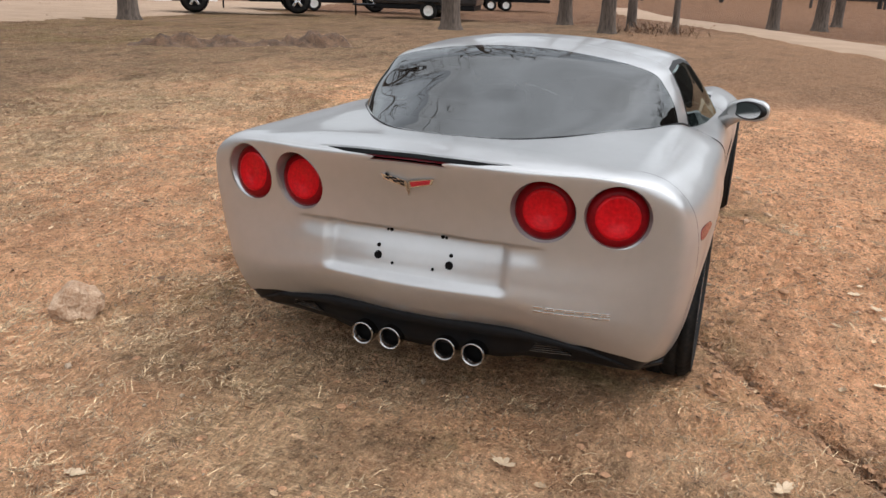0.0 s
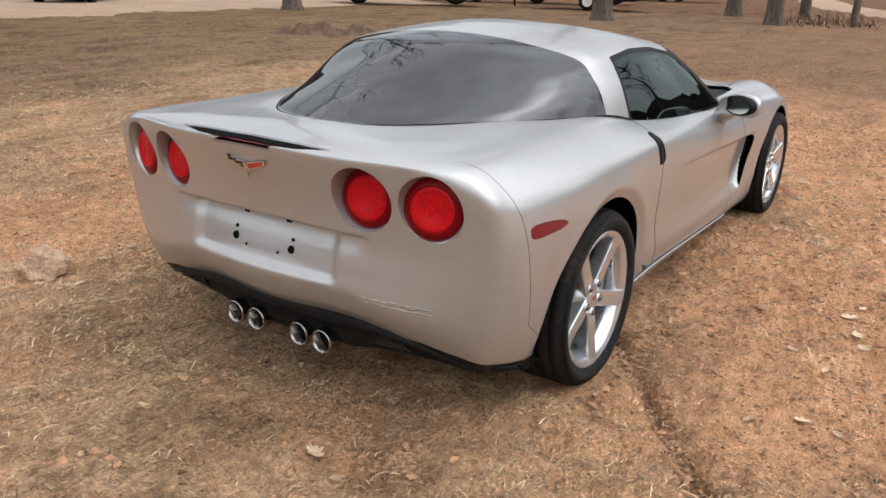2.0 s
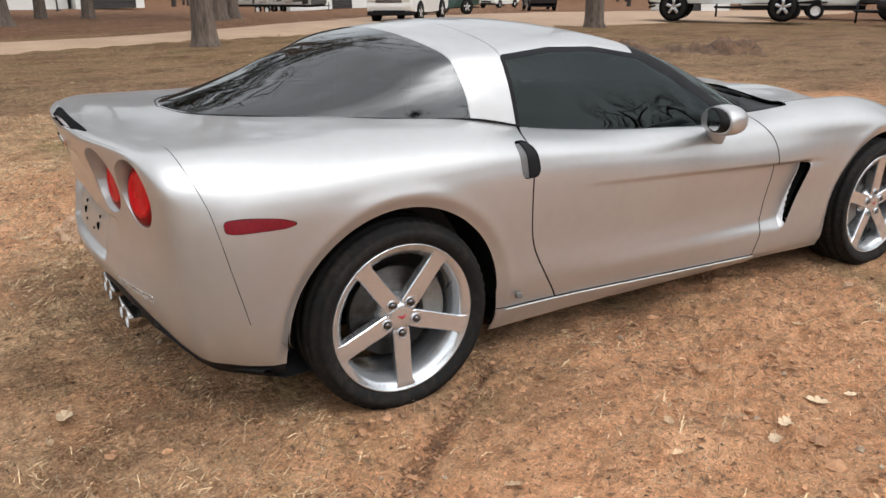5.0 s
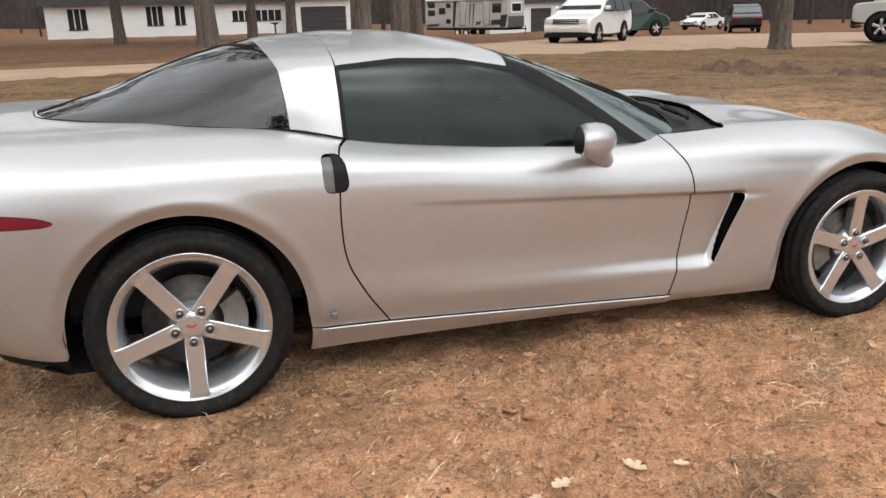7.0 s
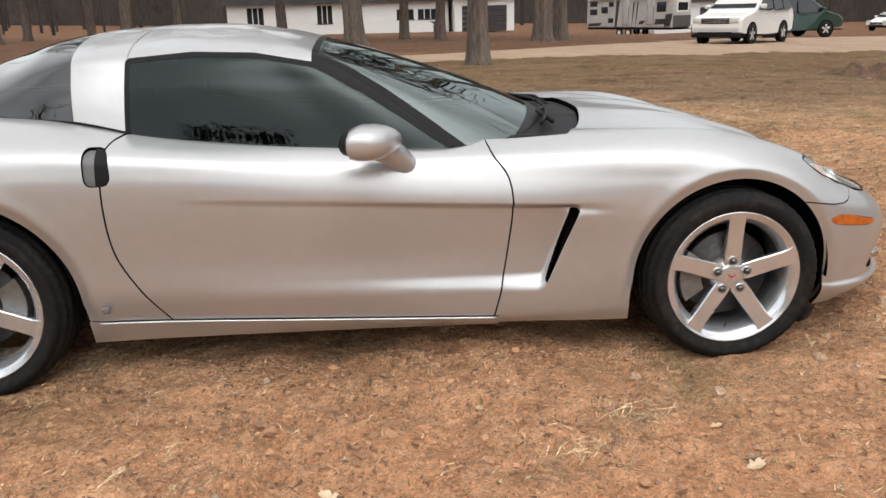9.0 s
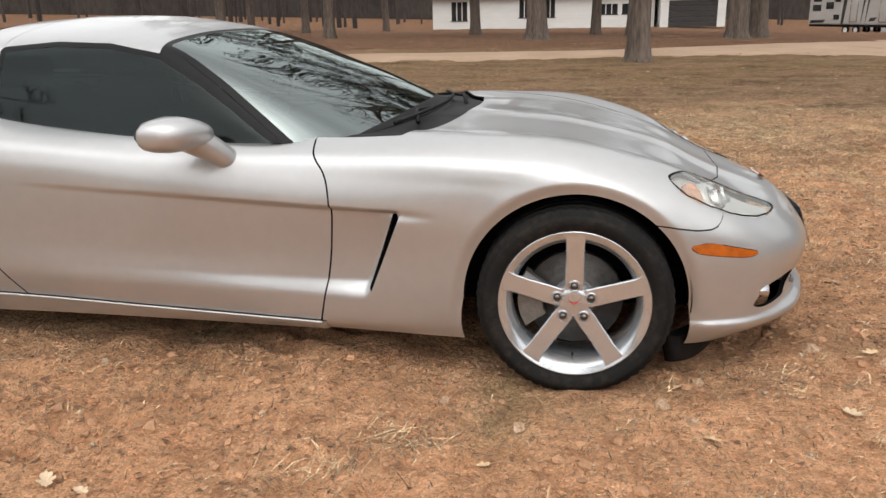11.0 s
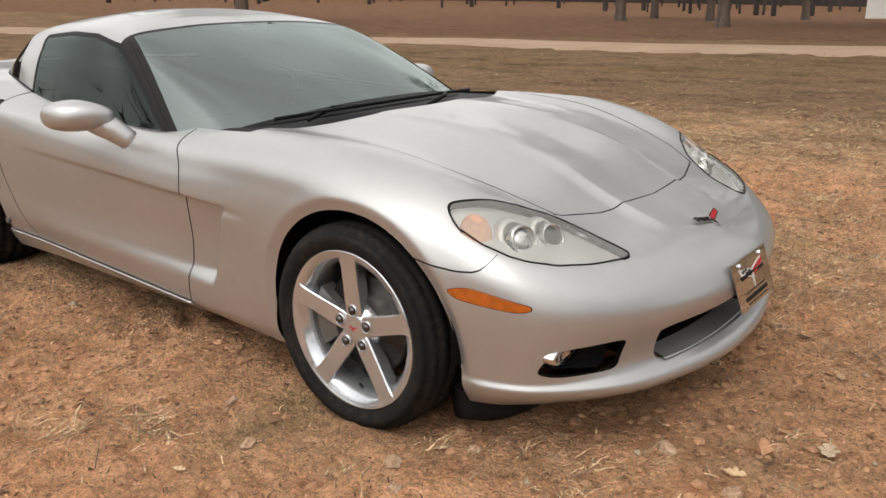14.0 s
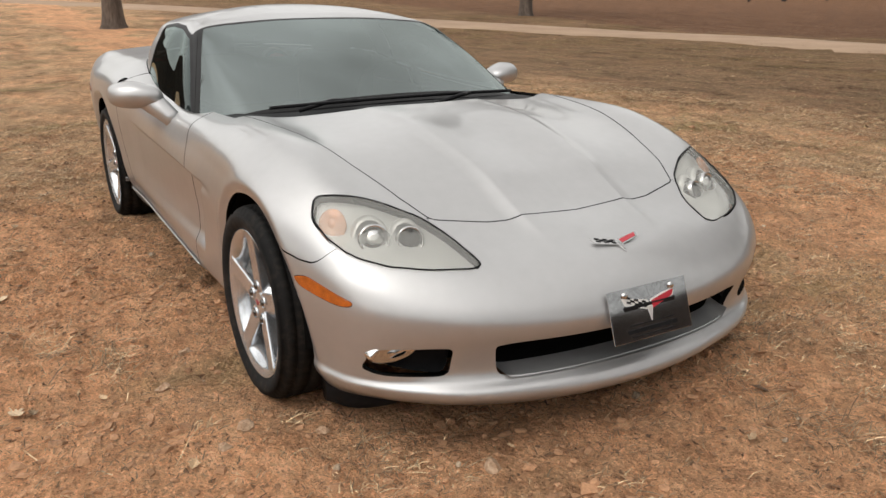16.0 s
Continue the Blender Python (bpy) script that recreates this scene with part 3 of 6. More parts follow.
def extrude(bm, outline, depth, m=None):
    """A flat outline in the yz plane given depth along x."""
    a = [bm.verts.new((0, y, z)) for y, z in outline]
    b = [bm.verts.new((depth, y, z)) for y, z in outline]
    bm.faces.new(a[::-1]), bm.faces.new(b)
    for i in range(len(a)):
        j = (i + 1) % len(a)
        bm.faces.new((a[i], a[j], b[j], b[i]))
    if m:
        bmesh.ops.transform(bm, matrix=m, verts=a + b)
    return a + b


def tube(bm, path, radii, seg=12, cap=True):
    """A tube along points with its own radius at each."""
    P = [Vector(p) for p in path]
    if not hasattr(radii, "__len__"):
        radii = [radii] * len(P)
    rings, up = [], Vector((0.3, 0.2, 1)).normalized()
    for i, p in enumerate(P):
        d = (P[min(i + 1, len(P) - 1)] - P[max(i - 1, 0)]).normalized()
        u = d.cross(up if abs(d.dot(up)) < 0.95 else Vector((1, 0, 0))).normalized()
        v = d.cross(u)
        rings.append([bm.verts.new(p + radii[i] * (u * math.cos(2 * math.pi * k / seg) + v * math.sin(2 * math.pi * k / seg))) for k in range(seg)])
    for a, b in zip(rings, rings[1:]):
        for k in range(seg):
            bm.faces.new((a[k], a[(k + 1) % seg], b[(k + 1) % seg], b[k]))
    if cap:
        bm.faces.new(rings[0][::-1]), bm.faces.new(rings[-1])


bm = bmesh.new()
tube(bm, SEALFOOT, .0042, 6)
part("glass_seal", bm, BLACK, car, "thin black seal round the hatch glass")

def skin(y, z):
    """Rear cover: how far back it lies at half width y and height z."""
    V = rear_fascia[0]
    d = (V[:, 1] - y) ** 2 + (V[:, 2] - z) ** 2 + 10 * (V[:, 0] > -.5)
    k = np.argsort(d)[:4]
    return float(V[k, 0].mean())


# tail lamps: a painted round recess, a dark bezel and a domed red lens
for w0, z0, x0, hole_w, hole_z in ((.662, .820, -.758, .660, .820), (.436, .823, -.786, .434, .822)):
    for s in (-1, 1):
        n = Vector((-1, s * (.24 if w0 > .5 else .13), .10)).normalized()
        m = Matrix.Translation(Vector((x0, s * w0, z0)) - n * .012) @ n.to_track_quat("X", "Z").to_matrix().to_4x4()
        bm = bmesh.new()
        lathe(bm, [(.095, -.040), (.0945, -.022), (.090, -.0165), (.082, -.0125), (.072, -.0095), (.070, -.0100)], 48, m)
        lens = part("tail_lamp", bm, REDLENS, car, "round red tail lamp with ringed lens")
        bm = bmesh.new()
        lathe(bm, [(.0705, -.011), (.068, -.0085), (.060, -.0062), (.0585, -.0072), (.050, -.0040), (.0485, -.0050), (.038, -.0022), (.0365, -.0032), (.024, -.0008), (.0225, -.0018), (.010, 0), (.0004, .0004)], 48, m)
        part("lens_centre", bm, BRIGHTRED, lens, "bright red ringed centre")
        bm = bmesh.new()
        outer, inner = [], []
        for k in range(56):
            a = 2 * math.pi * k / 56
            y, z = s * hole_w + .1042 * .97 * math.cos(a), hole_z + .1042 * math.sin(a)
            outer.append(bm.verts.new((skin(y + .02 * math.cos(a), z + .02 * math.sin(a)) + .003, y, z)))
            c = m.inverted() @ outer[-1].co
            f = math.hypot(c.y, c.z)
            inner.append(bm.verts.new(m @ Vector((-.024, c.y / f * .0955, c.z / f * .0955))))
        for k in range(56):
            bm.faces.new((outer[k], outer[(k + 1) % 56], inner[(k + 1) % 56], inner[k]))
        part("lamp_recess", bm, PAINT, lens, "silver cone of the lamp recess")
        bm = bmesh.new()
        lathe(bm, [(.099, -.022), (.0955, -.021), (.0945, -.024), (.0945, -.045)], 48, m)
        part("lamp_bezel", bm, REDINNER, lens, "dark red bezel")

# exhaust and lower rear valance
for w0 in (.105, .212):
    for s in (-1, 1):
        bm = bmesh.new()
        lathe(bm, [(.038, .10), (.042, .08), (.044, .02), (.044, .004), (.042, 0), (.039, .0005), (.036, .006), (.031, .022), (.025, .042)], 28, pose(-.758, s * w0, .270))
        pipe = part("exhaust_tip", bm, EXHAUST, car, "round polished exhaust tip", True)
        # dark disc closing the pipe, its colour standing for the shade farther in
        bm = bmesh.new()
        lathe(bm, [(.0255, .040), (.0005, .044)], 24, pose(-.758, s * w0, .270))
        part("pipe_bore", bm, DARK, pipe)
VALANCE = lambda a: float(np.interp(a, [0, .33, .58, .69, .735, .82], [-.752, -.725, -.683, -.628, -.598, -.45]))
bm = bmesh.new()
rows = []
for t in np.linspace(-1, 1, 41):
    y = .82 * t
    a = abs(y)
    x = VALANCE(a)
    zt = np.interp(a, [0, .35, .58, .69, .735, .82], [.392, .385, .348, .295, .274, .242])
    zb = np.interp(a, [0, .30, .36, .58, .69, .735, .82], [.245, .245, .262, .262, .236, .224, .200])
    rows.append([bm.verts.new((x + d, y, zt * (1 - k) + zb * k)) for d, k in ((.05, -.08), (-.012, -.02), (-.022, .10), (-.014, .25), (.012, .34), (.02, .7), (.05, 1.0), (.30, 1.0))])
for a, b in zip(rows, rows[1:]):
    for k in range(7):
        bm.faces.new((a[k], a[k + 1], b[k + 1], b[k]))
part("rear_valance", bm, BLACK, car, "black plastic lower rear valance")
for s in (-1, 1):
    bm = bmesh.new()
    for k in range(5):
        box(bm, (-.006, s * .47 - .07 + .012 * k, .304 + .0075 * k), (.006, s * .47 + .07 - .004 * k, .3065 + .0075 * k), 0.0008)
    for v in bm.verts:
        v.co.x += VALANCE(abs(v.co.y)) + .010
    part("reverse_lamp", bm, NUT, car, "slotted grey reversing lamp in the valance")


# plate mounting holes, dark discs that stand for the shade inside, and the worn script
for y, z, r in ((.130, .597, .0125), (-.130, .597, .0125), (.092, .685, .006), (-.095, .685, .006), (.105, .684, .004), (-.108, .683, .004), (.131, .630, .006), (-.133, .630, .006), (.074, .578, .0045), (-.074, .578, .0045)):
    bm = bmesh.new()
    lathe(bm, [(r * 1.25, .010), (r * 1.1, -.0012), (r, -.0016), (r * .9, -.0010), (.0003, -.0008)], 14, pose(skin(y, z) - .0022, y, z))
    part("mounting_hole", bm, DARK if r > .0035 else STEEL, car)
letters = [(.0, .030), (.036, .030), (.070, .026), (.098, .030), (.132, .022), (.158, .022), (.184, .022), (.210, .028)]
for k, (o, wd) in enumerate(letters):
    bm = bmesh.new()
    for dz in (-.008, .008) if k % 2 == 0 else (-.008, 0.002, .009):
        y0, y1 = -.425 - o, -.425 - o - wd
        box(bm, (-.0016, y1, .497 + dz - .0021 - .04 * o), (.0016, y0, .497 + dz + .0021 - .04 * o), 0.0004)
    for v in bm.verts:
        v.co.x += skin(v.co.y, v.co.z) - .0014
    part("raised_mark", bm, CHROME, car)


def crossed_flags(m, size, name="emblem"):
    """Two small swept flags meeting in a V: chequered and red, with a bright rim."""
    wing = [(0, -.42), (.10, -.05), (.95, .18), (1.05, .42), (.55, .34), (.05, .22), (-.06, -.05)]
    bm = bmesh.new()
    for s in (-1, 1):
        extrude(bm, [(s * y * size, z * size) for y, z in wing][::s], .004, m)
    e = part(name, bm, CHROME, car, "small crossed-flag badge, chequered and red", False)
    bm = bmesh.new()
    extrude(bm, [(y * size, z * size) for y, z in [(.13, .0), (.86, .20), (.93, .37), (.55, .29), (.1, .18)]], .0055, m)
    part("red_flag", bm, RED, e, "", False)
    bm = bmesh.new()
    for r in range(3):
        for c in range(5):
            if (r + c) % 2 == 0:
                y0, z0 = .14 + .145 * c, .01 + .062 * r + .048 * c
                extrude(bm, [(-q[0] * size, q[1] * size) for q in ((y0, z0), (y0 + .145, z0 + .048), (y0 + .145, z0 + .11), (y0, z0 + .062))][::-1], .0055, m)
    part("chequered_flag", bm, BLACK, e, "", False)


crossed_flags(Matrix.Translation((-.838, 0, .866)) @ Vector((-1, 0, -.27)).to_track_quat("X", "Z").to_matrix().to_4x4(), .088)
crossed_flags(Matrix.Translation((3.422, 0, .577)) @ pose(0, 0, 0, 0, -62, 0), .085)

# front plate
bm = bmesh.new()
box(bm, (0, -.152, -.076), (.003, .152, .076), .0015)
plate = part("front_plate", bm, WHITEPLATE, car, "polished mirror show plate with crossed flags and dark bars", False)
plate.matrix_basis = pose(3.564, 0, .415, 0, -19, 0)
for y, z, wd, hd in ((0, -.048, .19, .012), (0, -.031, .17, .003), (0, -.064, .17, .003)):
    bm = bmesh.new()
    box(bm, (.003, y - wd / 2, z - hd / 2), (.0042, y + wd / 2, z + hd / 2))
    part("dark_bar", bm, BLACK, plate, "", False)
for y in (-.09, .09):
    bm = bmesh.new()
    lathe(bm, [(.010, .002), (.010, .008), (.006, .011), (.0003, .011)], 12, pose(0, y, .058))
    part("screw_cap", bm, CHROME, plate)
bm = bmesh.new()
for s in (-1, 1):
    extrude(bm, [(s * y * .098, z * .098 + .010) for y, z in [(0, -.42), (.10, -.05), (.95, .18), (1.05, .42), (.55, .34), (.05, .22), (-.06, -.05)]][::s], .004)
part("plate_flags", bm, WHITEMARK, plate, "", False)
bm = bmesh.new()
for r in range(3):
    for c in range(5):
        if (r + c) % 2 == 0:
            y0, z0 = .14 + .145 * c, .0 + .066 * r + .05 * c
            extrude(bm, [(-q[0] * .098, q[1] * .098 + .010) for q in ((y0, z0), (y0 + .145, z0 + .05), (y0 + .145, z0 + .116), (y0, z0 + .066))][::-1], .0055)
part("chequered_flag", bm, BLACK, plate, "", False)
bm = bmesh.new()
extrude(bm, [(y * .098, z * .098 + .010) for y, z in [(.10, -.05), (.92, .20), (.98, .37), (.55, .29), (.08, .18)]], .0055)
part("red_flag", bm, RED, plate, "", False)
bm = bmesh.new()
box(bm, (3.50, -.10, .37), (3.563, .10, .44), .004)
part("plate_bracket", bm, BLACK, car)

# headlamps: clear cover, housing, projectors, indicator
for i, s in ((0, -1), (1, 1)):
    S = halves(head)[i]
    lamp = sheet("headlamp", S, CLEAR, car, "clear hazy headlamp cover", 0.0)
    lamp.visible_shadow = False
    sheet("housing", S, LAMPCUP, lamp, "silver grey reflector housing", 0.0, -0.026)
    for x, w, z, r in ((3.145, .672, .622, .036), (3.178, .575, .615, .032)):
        m = Matrix.Translation((x - .026, s * w, z - .014)) @ Vector((1, s * .28, .55)).normalized().to_track_quat("X", "Z").to_matrix().to_4x4() @ Matrix.Diagonal((1, 1.0, 1.35, 1))
        bm = bmesh.new()
        lathe(bm, [(r * 1.75, -.012), (r * 1.68, .004), (r * 1.5, .014), (r * 1.3, .017)], 28, m)
        part("projector_hood", bm, LAMPCUP, lamp, "silver hood round a projector")
        m = Matrix.Translation((x, s * w, z)) @ Vector((1, s * .28, .45)).normalized().to_track_quat("X", "Z").to_matrix().to_4x4()
        bm = bmesh.new()
        lathe(bm, [(r * 1.35, -.02), (r * 1.25, .012), (r * 1.12, .014), (r, .004)], 28, m)
        p = part("projector", bm, CHROME, lamp, "round projector with a bright ring")
        bm = bmesh.new()
        lathe(bm, [(r, .002), (r * .8, .012), (r * .45, .019), (.0004, .021)], 24, m)
        part("projector_lens", bm, GLOSSBLACK if w < .6 else CHROME, p)
    bm = bmesh.new()
    lathe(bm, [(.042, -.01), (.042, .002), (.039, .005), (.037, .003), (.033, .008), (.031, .006), (.026, .011), (.024, .009), (.018, .013), (.016, .011), (.009, .015), (.0004, .0155)], 28, Matrix.Translation((3.052, s * .757, .656)) @ Matrix.Diagonal((1.15, .9, 1.2, 1)) @ Vector((.7, s * .5, .55)).normalized().to_track_quat("X", "Z").to_matrix().to_4x4())
    part("indicator", bm, material("pale_amber", (0.80, 0.43, 0.26), .3, 0, 80, .4, coat=.8) if s < 0 else bpy.data.materials["pale_amber"], lamp, "pale amber indicator lens")
    bm = bmesh.new()
    path = [Vector((x, s * w, 0)) for x, w in rounded([(2.965, .776), (3.006, .713), (3.05, .619), (3.125, .520), (3.23, .462), (3.350, .442), (3.366, .470), (3.325, .592), (3.268, .690), (3.196, .760), (3.112, .795), (3.02, .808)], r=.3, n=4)]
    KV = S[0]
    for p in path:
        k = np.argmin((KV[:, 0] - p.x) ** 2 + (KV[:, 1] - p.y) ** 2)
        p.z = KV[k, 2] + 0.0005
    tube(bm, path + path[:1], .0025, 6, False)
    part("lamp_seal", bm, BLACK, lamp, "thin black seal")

# fog lamps
for s in (-1, 1):
    bm = bmesh.new()
    lathe(bm, [(.046, -.05), (.046, 0), (.040, .004), (.037, .002), (.030, .006), (.027, .004), (.018, .008), (.0004, .010)], 28, Matrix.Translation((3.310, s * .700, .348)) @ Matrix.Diagonal((1, 1.65, .62, 1)))
    part("fog_lamp", bm, CHROME, car, "small bright fog lamp")

# air dam flaps and under tray
for s in (-1, 1):
    bm = bmesh.new()
    rows = []
    for t in np.linspace(.45, 1, 19):
        y = .79 * t * s
        x = 3.31 - .285 * t ** 3.2
        zb = .078 + .10 * min(1, max(0, (.90 - t) / .36)) ** 1.1 + .012 * max(0, t - .94) / .06
        rows.append([bm.verts.new(p) for p in ((x, y, .185), (x + .01, y, zb + .04), (x - .003, y, zb + .003), (x - .012, y, zb), (x - .03, y, zb + .004), (x - .05, y, .19))])
    for a, b in zip(rows, rows[1:]):
        for k in range(5):
            bm.faces.new((a[k], a[k + 1], b[k + 1], b[k]))
    bm.faces.new(rows[-1])
    part("chin_dam", bm, BLACK, car, "black rubber air dam flap under the nose")
bm = bmesh.new()
box(bm, (-.56, -.60, .225), (3.2, .60, .25), .01)
box(bm, (.42, -.80, .19), (2.26, .80, .235), .01)
part("under_tray", bm, DARK, car)
for x0, z0, r in ((0, .335, .392), (2.685, .322, .374)):
    for s in (-1, 1):
        bm = bmesh.new()
        seg = 36
        rings = []
        for k in range(seg + 1):
            a = radians(-4 + 188 * k / seg)
            rings.append([bm.verts.new((x0 + (r + e) * math.cos(a), s * w, z0 + (r + e) * math.sin(a))) for w, e in ((.862, 0), (.60, .005), (.56, -.30))])
        for a, b in zip(rings, rings[1:]):
            for k in range(2):
                bm.faces.new((a[k], a[k + 1], b[k + 1], b[k]))
        part("wheel_liner", bm, DARK, car)

# added bright strips that stand for the light caught along each rocker's top edge
KV = rocker[0]
for s in (-1, 1):
    pts = []
    for x in np.linspace(.43, 1.815, 50):
        near = KV[(np.abs(KV[:, 0] - x) < .012) & (KV[:, 1] * s > 0)]
        q = near[np.argmax(near[:, 2])]
        pts.append(Vector((x, q[1] + s * .0085, .268 - .0438 * (x - .407) - .004)))
    bm = bmesh.new()
    tube(bm, pts, .0032, 8)
    part("rocker_edge", bm, LAMPCUP, car, "added bright strip for the light caught by the sill edge")

# wheels
def wheel(x, s, r, rim, width, turn, hub):
    """Tyre, five-spoke rim, disc and caliper; its axle along y, face on the side s."""
    h = width / 2
    m = pose(x, s * (.912 - h), hub) @ pose(0, 0, 0, 0, 0, 90 * s)
    def lug(i, rr, hh):
        return -.004 if i % 3 == 0 and rr > r - .012 and abs(hh) > h * .55 else 0
    bm = bmesh.new()
    prof = [(rim + .004, -h * .80), (rim + .012, -h * .90), (r * .88, -h), (r - .028, -h * .95), (r - .008, -h * .84)]
    for k, f in enumerate((-.62, -.22, .22, .62)):
        prof += [(r - .001, (f - .045) * h), (r - .009, (f - .03) * h), (r - .009, (f + .03) * h), (r - .001, (f + .045) * h)]
    prof += [(r - .008, h * .84), (r - .028, h * .95), (r * .93, h * .985), (r * .88, h), (r * .86, h * 1.004), (rim + .03, h * .985), (rim + .014, h * .93), (rim + .004, h * .80)]
    lathe(bm, prof, 168, None, lug)
    hold = new("wheel")
    hold.parent = car
    hold.matrix_basis = m
    hold["label"] = "five-spoke polished alloy wheel with low tyre"
    part("tyre", bm, RUBBER, hold, "black low-profile tyre")
    bm = bmesh.new()
    lathe(bm, [(rim - .02, -h * .8), (rim - .034, -.02), (rim - .040, h * .40), (rim - .034, h * .66), (rim - .020, h * .80), (rim - .016, h * .845), (rim - .004, h * .86), (rim + .003, h * .90), (rim + .007, h * .91), (rim + .009, h * .82)], 90)
    ri = part("rim", bm, ALLOY, hold, "polished rim")
    for k in range(5):
        a = radians(turn + 72 * k)
        bm = bmesh.new()
        secs = []
        for rr, wd, face in ((.030, .022, h * .70), (.050, .031, h * .72), (.085, .0315, h * .75), (rim * .6, .030, h * .79), (rim - .035, .030, h * .84), (rim - .016, .034, h * .865), (rim - .003, .040, h * .87)):
            secs.append([bm.verts.new((fx, y, rr)) for fx, y in ((face - .055, wd * .55), (face - .010, wd), (face - .0035, wd), (face, wd * .90), (face, -wd * .90), (face - .0035, -wd), (face - .010, -wd), (face - .055, -wd * .55))])
        for p, q in zip(secs, secs[1:]):
            for j in range(8):
                bm.faces.new((p[j], p[(j + 1) % 8], q[(j + 1) % 8], q[j]))
        bmesh.ops.transform(bm, matrix=Matrix.Rotation(-a * 1.0, 4, "X"), verts=bm.verts)
        bmesh.ops.recalc_face_normals(bm, faces=bm.faces)
        sp = part("spoke", bm, ALLOY, hold, "", False)
        turn_lug = Matrix.Rotation(-a, 4, "X")
        bm = bmesh.new()
        lathe(bm, [(.0205, -.02), (.0205, .002), (.0185, .0045), (.0165, .002), (.0155, -.012)], 20, turn_lug @ pose(h * .735, 0, .058))
        pocket = part("lug_pocket", bm, ALLOY, hold)
        bm = bmesh.new()
        lathe(bm, [(.0158, -.012), (.0125, -.010), (.0125, .004), (.0095, .009), (.0003, .0105)], 12, turn_lug @ pose(h * .735, 0, .058))
        part("lug_nut", bm, NUT, hold, "dark chrome lug nut")
    bm = bmesh.new()
    lathe(bm, [(.075, h * .35), (.070, h * .52), (.052, h * .66), (.047, h * .715), (.044, h * .73), (.030, h * .745), (.0004, h * .75)], 40)
    part("hub_cap", bm, ALLOY, hold, "round hub with centre cap")
    bm = bmesh.new()
    for q in (-1, 1):
        extrude(bm, [(q * y * .016, z * .016) for y, z in [(0, -.5), (.2, -.1), (1.0, .3), (.9, .5), (.1, .2)]][::q], .002, pose(h * .752, 0, 0))
    part("cap_badge", bm, RED, hold, "", False)
    bm = bmesh.new()
    lathe(bm, [(.06, .0), (.158, .0), (.160, .004), (.160, .024), (.158, .028), (.105, .028), (.10, .04), (.06, .045)], 48, pose(h * .05, 0, 0))
    part("brake_disc", bm, STEEL, hold, "bare steel brake disc")
    bm = bmesh.new()
    arc = [(.185 * math.cos(a), .185 * math.sin(a)) for a in np.linspace(-.55, .55, 8)] + [(.105 * math.cos(a), .105 * math.sin(a)) for a in np.linspace(.5, -.5, 8)]
    extrude(bm, arc, .05, pose(h * .12, 0, 0, 180 if x > 1 else 0))
    bmesh.ops.recalc_face_normals(bm, faces=bm.faces)
    part("caliper", bm, CAST, hold, "grey brake caliper", False)
    bm = bmesh.new()
    tube(bm, [(h * .5, 0, rim - .032), (h * .62, 0, rim - .055)], .004, 8)
    bmesh.ops.transform(bm, matrix=Matrix.Rotation(radians(-72 if x < 1 else -180), 4, "X"), verts=bm.verts)
    part("valve", bm, BLACK, hold)


for s in (-1, 1):
    wheel(0, s, .336, .252, .285, 180, .336)
    wheel(2.685, s, .324, .240, .245, 0, .322)

# mirrors
for s in (-1, 1):
    bm = bmesh.new()
    nu, nv = 28, 18
    rings = []
    for i in range(nu + 1):
        u = math.pi * i / nu
        ring = []
        for j in range(nv):
            v = 2 * math.pi * j / nv
            e = lambda a, p: math.copysign(abs(a) ** p, a)
            w = .108 * -e(math.cos(u), .8)
            taper = 1 - .22 * max(0, -w / .1)
            px = .096 * e(math.sin(u), .78) * e(math.cos(v), .9)
            pz = .058 * taper * e(math.sin(u), .68) * e(math.sin(v), .9)
            if px < -.042:
                px = -.042
            ring.append(bm.verts.new((1.392 + px + .33 * -w, s * (.965 + w), .877 + pz - .10 * (-w) * (w < 0))))
        rings.append(ring)
    for a, b in zip(rings, rings[1:]):
        for j in range(nv):
            bm.faces.new((a[j], a[(j + 1) % nv], b[(j + 1) % nv], b[j]))
    bmesh.ops.remove_doubles(bm, verts=bm.verts, dist=.0005)
    bmesh.ops.recalc_face_normals(bm, faces=bm.faces)
    mir = part("wing_mirror", bm, PAINT, car, "silver teardrop wing mirror")
    bm = bmesh.new()
    tube(bm, [(1.405, s * .925, .862), (1.44, s * .900, .842), (1.475, s * .872, .812), (1.50, s * .848, .785), (1.515, s * .825, .760)], [.048, .050, .044, .040, .043], 18)
    part("mirror_stalk", bm, PAINT, mir)
    bm = bmesh.new()
    lathe(bm, [(1.08, .02), (1.02, -.010), (.88, -.012)], 30, pose(1.346, s * .968, .878, 0, 0, s * 30) @ Matrix.Diagonal((1, .086, .045, 1)))
    part("mirror_rim", bm, GLOSSBLACK, mir, "black mirror rim")
    bm = bmesh.new()
    lathe(bm, [(.90, -.0105), (.4, -.0105), (.001, -.0105)], 30, pose(1.346, s * .968, .878, 0, 0, s * 30) @ Matrix.Diagonal((1, .086, .045, 1)))
    part("mirror_glass", bm, CHROME, mir, "mirror glass")

# wipers, fuel tag, cabin inside
for y0, y1 in ((-.58, .05), (-.02, .58)):
    bm = bmesh.new()
    pts = [Vector((2.115 - .30 * y * y + .02, y, .884 - .06 * y * y)) for y in np.linspace(y0, y1, 12)]
    tube(bm, pts, .007, 6)
    tube(bm, [(2.20 - .3 * y0 * y0, y0 + .1, .855), (2.17 - .3 * y0 * y0, y0 + .25, .880), tuple(pts[6])], .009, 6)
    part("wiper", bm, BLACK, car, "black windscreen wiper")
bm = bmesh.new()
